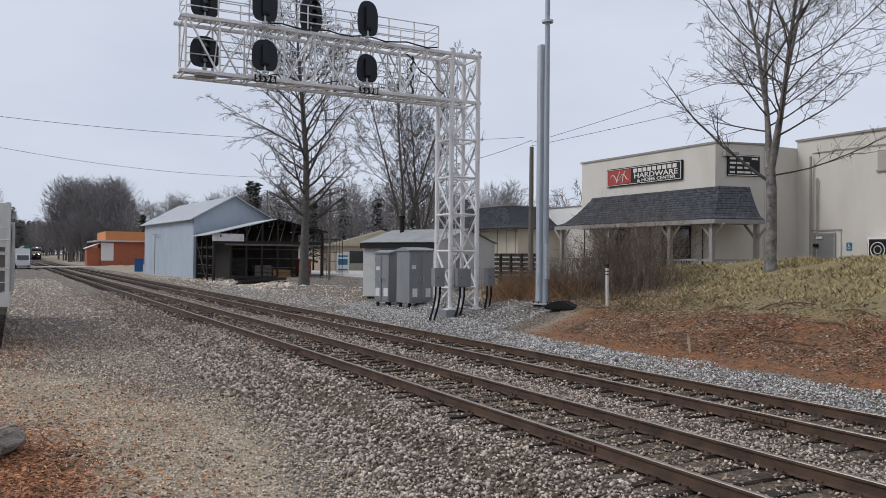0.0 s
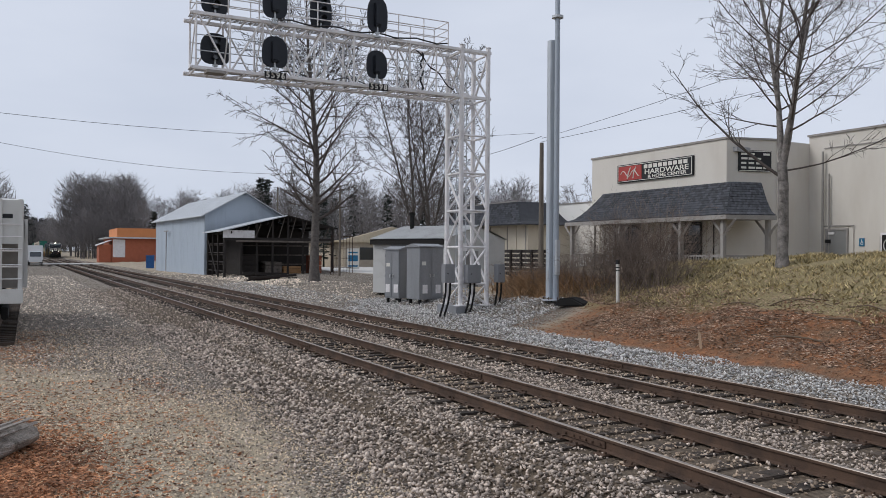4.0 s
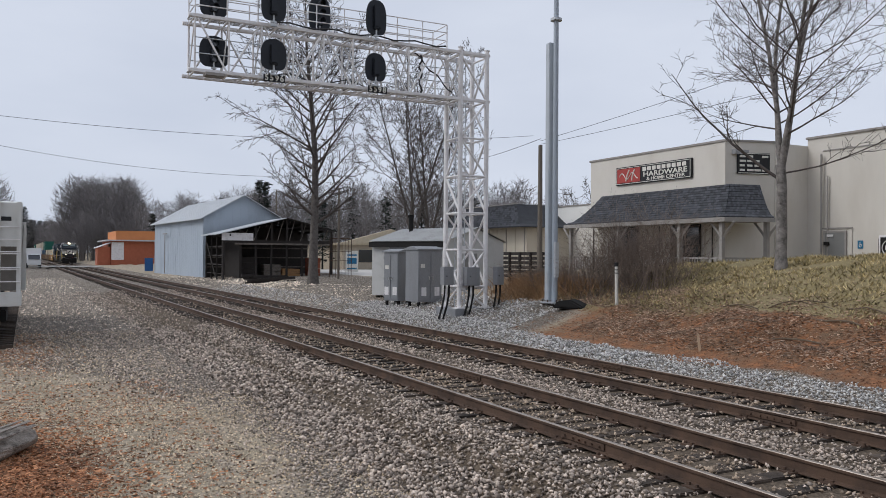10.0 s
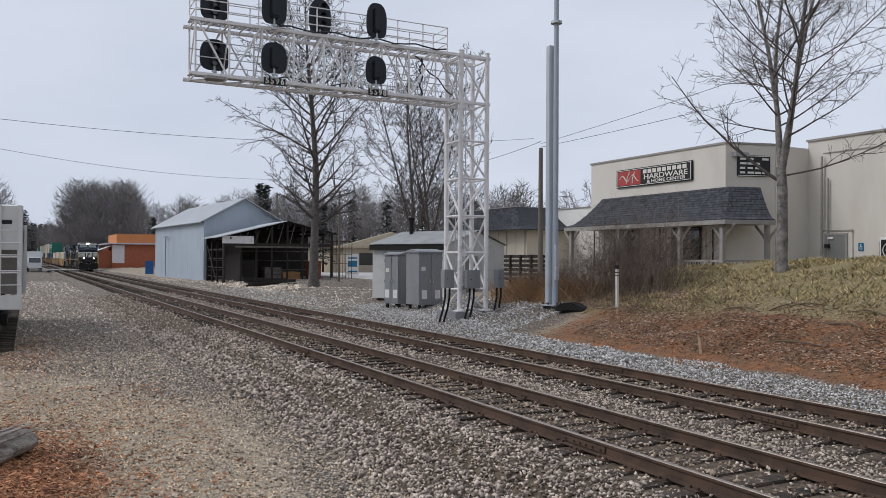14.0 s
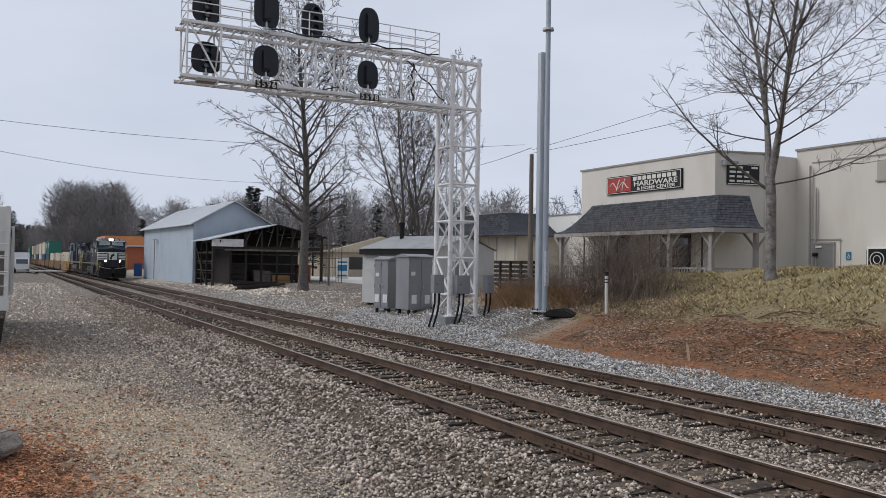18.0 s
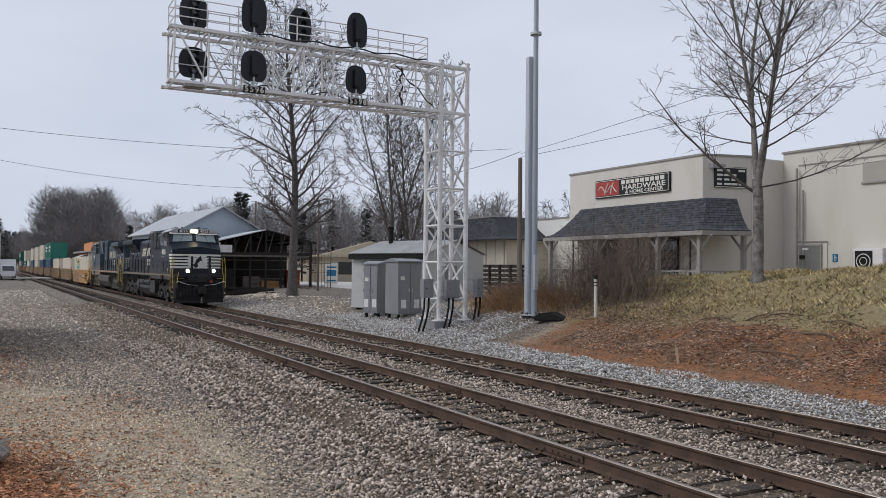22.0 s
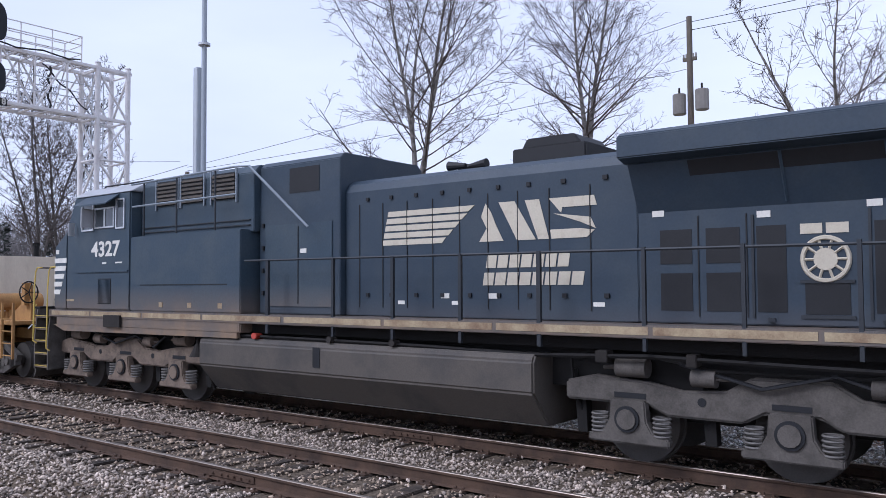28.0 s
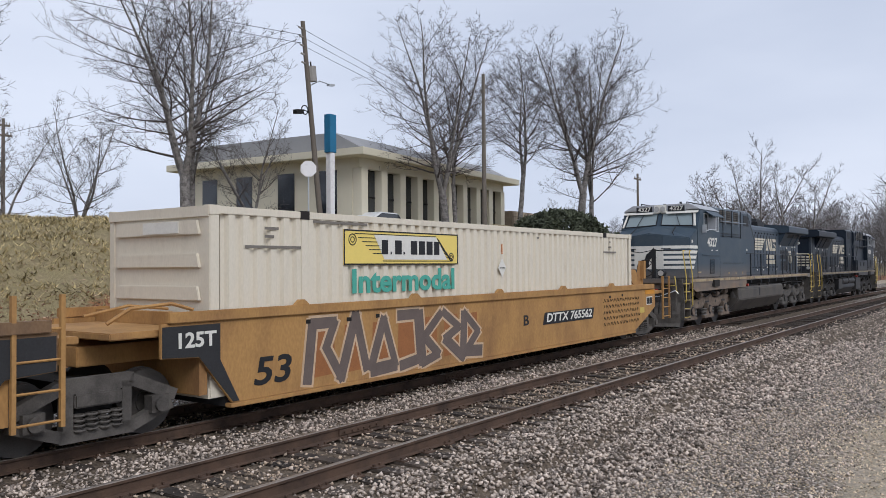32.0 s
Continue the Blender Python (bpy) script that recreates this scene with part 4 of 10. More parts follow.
tree("round", 20.5, 41.0, 60, 0.80)
tree("round", 17.6, 43.0, 130, 0.70)
tree("oak", 37.2, 25.6, 120, 0.90)
tree("tall", 39.5, 26.4, 10, 0.72)
tree("tall", 42.5, 23.9, 240, 0.78)
tree("oak", 45.6, 21.3, 300, 0.95)
tree("fork", 46.6, 21.0, 50, 0.9)
tree("round", 62.0, 30.0, 50, 0.6)
tree("far_oak", -53.2, 17.5, 65, 1.08, label="tall bare tree with a thick dark trunk by the open shed")
tree("far_tall", -58.0, 27.3, 10, 1.12)
tree("far_tall", -61.0, 30.5, 130, 1.05)
tree("far_round", -54.0, 43.0, 77, 1.0)
tree("round", 72.5, 17.0, 20, 1.42, label="wide spreading bare tree beyond the line")
tree("round", 77.0, 14.8, 140, 1.30, label="wide spreading bare tree beyond the line")
tree("round", 73.5, 20.5, 250, 1.12, label="wide spreading bare tree beyond the line")


# ---- signal gantry over both tracks ----
def strut(parent, name, p0, p1, r, material, n=8):
    return part(name, Build().cyl(p0, p1, r, n), material, parent, soft=True)


def signal_head(parent, x, y, z, w, h, side):
    """A black signal head with a rounded backboard, hood and lamps; side is the way that it faces along the track."""
    hd = part("signal_head", Build().box(-0.13, 0.13, -0.13, 0.13, -h * 0.36, h * 0.34), M_SIGNALBLACK, parent, "black colour-light signal head", 0.03, pose(x, y, z))
    pts = []
    for i in range(32):
        a = 2 * math.pi * i / 32
        sx, sz = math.cos(a), math.sin(a)
        e = 0.55 if sz < 0 else 0.86
        pts.append((w / 2 * math.copysign(abs(sx) ** (0.5 if sz < 0 else 0.8), sx), h / 2 * math.copysign(abs(sz) ** e, sz)))
    part("backboard", Build().prism(pts, -0.02, 0.02, "x"), M_SIGNALBLACK, hd, "large rounded black backboard")
    part("board_rim", Build().tube([(0.0, c, d) for c, d in pts + pts[:1]], 0.022, 5), M_SIGNALBLACK, hd)
    hood, lens = Build(), Build()
    for zz in (h * 0.24, -h * 0.02, -h * 0.27):
        n = 12
        for i in range(n):
            a0, a1 = math.pi * (1.2 * i / n - 0.1), math.pi * (1.2 * (i + 1) / n - 0.1)
            q = [(r * math.cos(a), r * math.sin(a)) for r, a in ((0.105, a0), (0.105, a1), (0.116, a1), (0.116, a0))]
            hood.prism([(c, zz + d) for c, d in q], min(0, side * 0.40), max(0, side * 0.40), "x")
        lens.cyl((side * 0.13, 0, zz), (side * 0.15, 0, zz), 0.095, 16)
    part("hood", hood, M_SIGNALBLACK, hd)
    part("lens", lens, M_GLASS, hd, "dark unlit lenses")
    part("access_door", Build().box(-side * 0.16, -side * 0.132, -0.11, 0.11, -h * 0.30, h * 0.28), M_SIGNALBLACK, hd, bevel=0.01)
    part("mounting_bracket", Build().cyl((0.0, 0, -h * 0.36), (0.0, 0, -h * 0.5 - 0.2), 0.04, 8).box(-0.06, 0.06, -0.10, 0.10, -h * 0.5 - 0.2, -h * 0.5 - 0.14).box(-0.05, 0.05, -0.08, 0.08, -h * 0.5 - 0.08, -h * 0.5 - 0.02), M_STEEL, hd)
    return hd


def build_gantry():
    x0, x1 = -27.37, -26.25                # depth of the truss along the track
    yl = 4.66                              # free end of the arm
    leg0, leg1 = 14.26, 15.38
    zb, zt = 8.19, 9.93
    g = thing("signal_gantry", "pale grey lattice cantilever signal gantry over the tracks", "signal gantry")
    base = gz(-26.8, 14.8) + 0.12
    for x in (x0, x1):
        for y in (leg0, leg1):
            p = part("leg_post", Build().cyl((x, y, base - 0.3), (x, y, 10.10), 0.088, 16), M_WHITEPAINT, g, soft=True)
            part("post_cap", Build().cyl((x, y, 10.102), (x, y, 10.13), 0.105, 16), M_WHITEPAINT, p)
            part("foot_plate", Build().box(x - 0.18, x + 0.18, y - 0.18, y + 0.18, base + 0.032, base + 0.07).prism([(x - 0.16, base + 0.07), (x + 0.16, base + 0.07), (x, base + 0.42)], y - 0.012, y + 0.012, "y"), M_WHITEPAINT, p)
    for ya, yb in ((leg0 - 0.3, leg0 + 0.12), (leg1 - 0.12, leg1 + 0.45)):
        part("base_beam", Build().box(x0 - 0.2, x1 + 0.25, ya, yb, base - 0.35, base + 0.03), M_CABINET, g, "low grey steel base beam", 0.02)
    levels = [base + 0.08, 1.22, 2.59, 3.96, 5.35, 6.76, zb, 9.86]
    for k, (z, z2) in enumerate(zip(levels[:-1], levels[1:])):
        a, b = (z2, z) if k % 2 == 0 else (z, z2)      # height at leg0, height at leg1
        for x in (x0, x1):
            strut(g, "brace", (x, leg0, a), (x, leg1, b), 0.042, M_WHITEPAINT)
            strut(g, "brace", (x, leg0, z2), (x, leg1, z2), 0.040, M_WHITEPAINT)
        for y in (leg0, leg1):
            strut(g, "brace", (x0, y, b), (x1, y, a), 0.042, M_WHITEPAINT)
            strut(g, "brace", (x0, y, z2), (x1, y, z2), 0.040, M_WHITEPAINT)
        if k < 6:
            part("gusset_plate", Build().box(x1 - 0.012, x1 + 0.012, leg0, leg0 + 0.26, z2 - 0.14, z2 + 0.14), M_WHITEPAINT, g)
    for x in (x0, x1):
        for zz in (zb, zt):
            part("chord", Build().box(x - 0.055, x + 0.055, yl - 0.12, leg1 + 0.12, zz - 0.055, zz + 0.055), M_WHITEPAINT, g, bevel=0.01)
            part("chord_end_cap", Build().cyl((x, yl - 0.2, zz), (x, yl - 0.12, zz), 0.07, 12), M_WHITEPAINT, g)
    n = 9
    dy = (leg0 - yl) / n
    for x in (x0, x1):
        for i in range(n + 1):
            y = yl + i * dy
            strut(g, "brace", (x, y, zb), (x, y, zt), 0.034, M_WHITEPAINT)
            if i < n:
                lo, hi = (zt, zb) if (i % 2 == 0) == (x == x1) else (zb, zt)
                strut(g, "brace", (x, y + 0.04, lo), (x, y + dy - 0.04, hi), 0.034, M_WHITEPAINT)
    for i in range(2 * n + 1):
        y = yl + i * dy / 2
        for zz in (zb, zt):
            strut(g, "cross_strut", (x0, y, zz - 0.02), (x1, y, zz - 0.02), 0.030, M_WHITEPAINT, 6)
        if i % 2 == 0 and i < 2 * n:
            strut(g, "plan_brace", (x0, y, zb - 0.01), (x1, y + dy, zb - 0.01), 0.024, M_WHITEPAINT, 6)
            strut(g, "sway_brace", (x0, y, zb), (x1, y, zt), 0.024, M_WHITEPAINT, 6)
    # narrow gratings to walk on, seen edge-on from below
    for zz, tag in ((zb + 0.075, "lower_walkway"), (zt + 0.075, "upper_walkway")):
        w = Build()
        for i in range(5):
            xx = x0 + 0.3 + i * 0.15
            w.box(xx - 0.008, xx + 0.008, yl - 0.1, leg0, zz - 0.015, zz + 0.015)
        for i in range(60):
            yy = yl - 0.1 + i * (leg0 - yl + 0.1) / 59
            w.box(x0 + 0.28, x0 + 0.92, yy - 0.006, yy + 0.006, zz - 0.015, zz + 0.012)
        part(tag, w, M_TRIM, g, "open steel grating walkway")
    part("end_stub", Build().box(x1 - 0.2, x1 + 0.25, yl + 0.3, yl + 0.9, zb - 0.16, zb - 0.07), M_TRIM, g)
    rt = 10.86
    for x in (x0 - 0.02, x1 + 0.02):
        for zz in (zt + 0.34, zt + 0.64, rt):
            strut(g, "handrail", (x, yl, zz), (x, leg0 - 0.6, zz), 0.019, M_WHITEPAINT, 6)
        for i in range(10):
            y = yl + i * (leg0 - 0.6 - yl) / 9
            strut(g, "handrail_post", (x, y, zt), (x, y, rt), 0.022, M_WHITEPAINT, 6)
        for zz in (zb + 0.55, zb + 1.05):
            strut(g, "handrail", (x, yl, zz), (x, leg0, zz), 0.017, M_STEEL, 6)
    for zz in (zt + 0.34, zt + 0.64, rt):
        for y in (yl, leg0 - 0.6):
            strut(g, "handrail", (x0, y, zz), (x1, y, zz), 0.019, M_WHITEPAINT, 6)
    lad = Build()
    for y in (leg1 - 0.78, leg1 - 0.36):
        lad.cyl((x0 + 0.12, y, base), (x0 + 0.12, y, zt), 0.02, 6)
    for i in range(32):
        zz = base + 0.3 + i * 0.3
        lad.cyl((x0 + 0.12, leg1 - 0.78, zz), (x0 + 0.12, leg1 - 0.36, zz), 0.012, 5)
    part("ladder", lad, M_STEEL, g)
    for x, y, zz, w, h, side in ((x1 + 0.25, 7.12, 10.66, 0.80, 1.24, -1), (x1 + 0.25, 10.75, 10.66, 0.73, 1.19, -1), (x1 + 0.25, 7.13, 8.92, 0.82, 0.98, -1), (x1 + 0.25, 10.74, 8.92, 0.74, 0.94, -1),
                                (x0 + 0.2, 5.43, 10.76, 0.90, 1.04, 1), (x0 + 0.2, 9.08, 10.86, 0.77, 1.20, 1), (x0 + 0.2, 5.44, 9.07, 0.92, 1.0, 1)):
        signal_head(g, x, y, zz, w, h, side)
    for y, num in ((7.19, "5596"), (10.87, "5598")):
        pl = part("marker_plate", Build().box(0.0, 0.015, -0.36, 0.36, -0.12, 0.12), M_BLACK, g, "black plate with white digits", m=pose(x1 + 0.12, y, zb - 0.02))
        for j, ch in enumerate(num):
            part("digit", letters(ch, 0.27, 0.006, depth=0.003), M_WHITE, pl, "white digit", m=pose(0.022, -0.255 + 0.17 * j, 0, 0, 0, 90))
    cab = Build()
    cab.tube([(x1 + 0.07, 7.3 + 0.42 * i, zt + 0.11 + 0.05 * math.sin(i * 1.7)) for i in range(16)], 0.028, 5)
    cab.tube([(x1 - 0.1, 12.4 + 0.12 * i, 9.7 - 0.10 * i + 0.06 * math.sin(i)) for i in range(14)], 0.026, 5)
    cab.tube([(x1 - 0.3, 7.3 + 0.3 * i, zb + 0.16 + 0.12 * math.sin(i * 0.9)) for i in range(12)], 0.022, 5)
    cab.tube([(x0 + 0.5, 12.9 + 0.06 * math.sin(i * 1.3), 9.8 - 0.12 * i) for i in range(13)], 0.035, 5)
    part("signal_cable", cab, M_WIRE, g, "loose black signal cables")
    for yy, zz, w in ((leg0 - 0.62, 1.62, 0.40), (leg0 + 0.40, 1.60, 0.56), (leg1 + 0.45, 1.62, 0.30)):
        jb = part("junction_box", Build().box(-0.16, 0.16, -w / 2, w / 2, -0.34, 0.34), M_CABINET, g, "grey steel junction box", 0.015, pose(x1 + 0.2, yy, zz))
        part("box_door", Build().box(0.162, 0.178, -w / 2 + 0.03, w / 2 - 0.03, -0.31, 0.31), M_CABINET, jb, bevel=0.004)
        part("latch", Build().cyl((0.178, -w * 0.25, 0.0), (0.20, -w * 0.25, 0.0), 0.02, 8), M_UNDERDARK, jb)
        co = Build()
        for d in (-0.09, 0.09):
            co.tube([(0, d, -0.34), (0.02, d - 0.02, -0.7), (0.06, d - 0.12, -1.1), (0.12, d - 0.30, -1.55)], 0.042, 6)
        part("conduit", co, M_UNDERDARK, jb, "thick black cable conduit")


build_gantry()


def equipment_cabinet(x, y, turn, w, d, h, label):
    z = gz(x, y)
    c = thing("equipment_cabinet", label, "equipment cabinet", pose(x, y, z, 0, 0, turn), "trackside cabinets")
    part("body", Build().box(-w / 2, w / 2, -d / 2, d / 2, 0.16, h), M_CABINET, c, bevel=0.015)
    part("lid", Build().prism([(-d / 2 - 0.06, h + 0.004), (d / 2 + 0.06, h + 0.004), (d / 2 + 0.06, h + 0.05), (0, h + 0.16), (-d / 2 - 0.06, h + 0.05)], -w / 2 - 0.06, w / 2 + 0.06, "x"), M_CABINET, c, "low pitched steel lid")
    for sx in (-1, 1):
        dr = part("door", Build().box(0.02 if sx > 0 else -w / 2 + 0.03, w / 2 - 0.03 if sx > 0 else -0.02, -d / 2 - 0.02, -d / 2 - 0.002, 0.24, h - 0.08), M_CABINET, c, bevel=0.006)
        part("handle", Build().cyl((sx * 0.08, -d / 2 - 0.02, h * 0.52), (sx * 0.08, -d / 2 - 0.07, h * 0.52), 0.02, 8).box(sx * 0.08 - 0.015, sx * 0.08 + 0.015, -d / 2 - 0.085, -d / 2 - 0.065, h * 0.52 - 0.12, h * 0.52 + 0.02), M_CHROME, dr)
        part("vent", Build().box(sx * w * 0.28 - 0.12, sx * w * 0.28 + 0.12, -d / 2 - 0.032, -d / 2 - 0.022, 0.42, 0.78), M_WHITEPAINT, dr, "pale louvred vent")
        for k in (0.35, h * 0.5, h - 0.25):
            part("hinge", Build().cyl((sx * (w / 2 - 0.02), -d / 2 - 0.025, k - 0.06), (sx * (w / 2 - 0.02), -d / 2 - 0.025, k + 0.06), 0.014, 6), M_CABINET, dr)
    part("notice", Build().box(-w / 2 + 0.10, -w / 2 + 0.30, -d / 2 - 0.026, -d / 2 - 0.022, h * 0.68, h * 0.68 + 0.16), M_WHITE, c, "small white notice")
    for sx in (-1, 1):
        for sy in (-1, 1):
            part("foot", Build().box(sx * w * 0.4 - 0.05, sx * w * 0.4 + 0.05, sy * d * 0.35 - 0.05, sy * d * 0.35 + 0.05, -0.1, 0.16), M_UNDERDARK, c)
    return c


equipment_cabinet(-32.9, 14.72, 25, 0.85, 0.84, 2.3, "galvanised steel signal cabinet with twin doors on the gravel")
equipment_cabinet(-30.9, 15.05, 95, 1.15, 1.1, 2.35, "wider galvanised steel signal cabinet beside the gantry leg")

# ---- tall steel radio pole and small trackside things ----
pole = thing("radio_mast", "tall grey steel pole with a square cable duct", "pole", pose(-22.9, 16.05, gz(-22.9, 16.05)))
part("shaft", Build().cyl((0.13, 0.04, 0), (0.13, 0.04, 16.0), 0.105, 16, 0.075), mat("pole_grey_paint", (0.36, 0.40, 0.45), 0.5, 0.2, 0.1, 2, 60, 0.05), pole, soft=True)
part("cable_duct", Build().box(-0.24, -0.01, -0.13, 0.10, 0.1, 9.0), mat("duct_pale_paint", (0.50, 0.54, 0.58), 0.5, 0.2, 0.1, 2, 60, 0.05), pole, "square pale grey duct", 0.02)
part("collar", Build().cyl((0.13, 0.04, 9.72), (0.13, 0.04, 9.80), 0.20, 16), M_STEEL, pole)
part("flange", Build().cyl((0.0, 0, 0.02), (0.0, 0, 0.06), 0.36, 16), M_STEEL, pole)
for k in range(6):
    a = k * math.pi / 3
    part("anchor_bolt", Build().cyl((0.3 * math.cos(a), 0.3 * math.sin(a), 0.05), (0.3 * math.cos(a), 0.3 * math.sin(a), 0.14), 0.022, 6), M_RAIL, pole)
part("hand_hole_cover", Build().box(-0.20, -0.05, -0.145, -0.13, 0.7, 1.05), M_STEEL, pole)
part("splice_box", Build().box(0.20, 0.32, -0.06, 0.08, 0.9, 2.1), M_STEEL, pole, "grey splice box", 0.01)
single("plastic_sheet", Build().prism([(-0.55, 0), (0.6, 0), (0.5, 0.12), (0.1, 0.30), (-0.35, 0.24)], -0.3, 0.35, "y"), M_UNDERDARK, "black plastic sheet heap on the gravel", "debris", pose(-21.6, 15.9, gz(-21.6, 15.9) - 0.02, 0, 0, 30), bevel=0.05)

wp = thing("marker_post", "white wooden marker post with a dark top", "post", pose(-20.05, 16.55, gz(-20.05, 16.55), 1, 0, 12))
part("post", Build().box(-0.042, 0.042, -0.042, 0.042, -0.2, 1.24), mat("post_white_paint", (0.62, 0.60, 0.55), 0.7, 0, 0.2, 6, 40, 0.1), wp, bevel=0.008)
part("cap", Build().box(-0.048, 0.048, -0.048, 0.048, 1.242, 1.37), M_BLACK, wp, "dark painted top", 0.006)
for zz in (1.02, 1.12):
    part("band", Build().box(-0.046, 0.046, -0.046, 0.046, zz, zz + 0.03), M_BLACK, wp)
single("survey_stake", Build().prism([(-0.03, 0), (0.03, 0), (0.035, 0.44), (-0.02, 0.5)], -0.012, 0.012, "y"), mat("raw_stake_wood", (0.50, 0.36, 0.24), 0.8), "thin raw wooden survey stake", "stake", pose(-14.2, 14.25, gz(-14.2, 14.25) - 0.04, 0, -8, 40))
single("concrete_slab", Build().box(-0.75, 0.75, -0.4, 0.4, -0.1, 0.07), M_CONCRETE, "pale flat concrete slab in the red soil", "slab", pose(-4.2, 14.35, gz(-4.2, 14.35), 0, 0, -6), bevel=0.02)

# ---- the shop on the hill ----
def shingle_rows(parent, quad, rows, cols, lift=0.012):
    """Overlapping shingle courses over a bilinear or curved roof face."""
    cells = []
    for i in range(rows):
        for j in range(cols):
            u0 = (j + (0.5 if i % 2 else 0.0)) / cols
            u1 = u0 + 1 / cols
            u0, u1 = max(0.0, u0), min(1.0, u1)
            if u1 - u0 < 0.2 / cols:
                continue
            cells.append((u0, u1, i / rows, (i + 1.15) / rows if i < rows - 1 else 1.0))
    b = Build()
    for u0, u1, v0, v1 in cells:
        p = [quad(u0, v0), quad(u1, v0), quad(u1, v1), quad(u0, v1)]
        nrm = (p[1] - p[0]).cross(p[3] - p[0]).normalized()
        low, high = lift * RNG.uniform(1.6, 2.4), lift * 0.6
        q = [p[0] + nrm * low, p[1] + nrm * low, p[2] + nrm * high, p[3] + nrm * high]
        b.add([*q, p[0], p[1]], [(0, 1, 2, 3), (0, 4, 5, 1)])
    ob = part("shingles", b, M_SHINGLE_I, parent)
    tagged(ob, kind="stuff")


M_SHINGLE_I = mat("dark_shingle_courses", (0.060, 0.063, 0.072), 0.95, 0, 0.3, 2, 50, 0.4, rand=0.4, island=True)


def flared(p_top0, p_top1, p_bot0, p_bot1, sag):
    """A roof face that flares outwards at its foot. u along, v from eave to top."""
    t0, t1, b0, b1 = Vector(p_top0), Vector(p_top1), Vector(p_bot0), Vector(p_bot1)

    def at(u, v):
        top, bot = t0.lerp(t1, u), b0.lerp(b1, u)
        p = bot.lerp(top, v)
        run = (top - bot)
        flat = Vector((run.x, run.y, 0))
        k = v ** 0.55 - v
        return p + flat * k * sag
    return at


def roof_sheet(parent, name, at, nu, nv, material, thick=0.06):
    b = Build()
    V, F = [], []
    for i in range(nv + 1):
        for j in range(nu + 1):
            V.append(at(j / nu, i / nv))
    for i in range(nv):
        for j in range(nu):
            a = i * (nu + 1) + j
            F.append((a, a + 1, a + nu + 2, a + nu + 1))
    n = len(V)
    down = [p - Vector((0, 0, thick)) for p in V]
    b.add(V + down, F + [tuple(n + q for q in reversed(f)) for f in F]
          + [(j, j + n, j + 1 + n, j + 1) for j in range(nu)]
          + [(nv * (nu + 1) + j, nv * (nu + 1) + j + 1, nv * (nu + 1) + j + 1 + n, nv * (nu + 1) + j + n) for j in range(nu)]
          + [(i * (nu + 1), (i + 1) * (nu + 1), (i + 1) * (nu + 1) + n, i * (nu + 1) + n) for i in range(nv)]
          + [(i * (nu + 1) + nu, i * (nu + 1) + nu + n, (i + 1) * (nu + 1) + nu + n, (i + 1) * (nu + 1) + nu) for i in range(nv)])
    return part(name, b, material, parent)


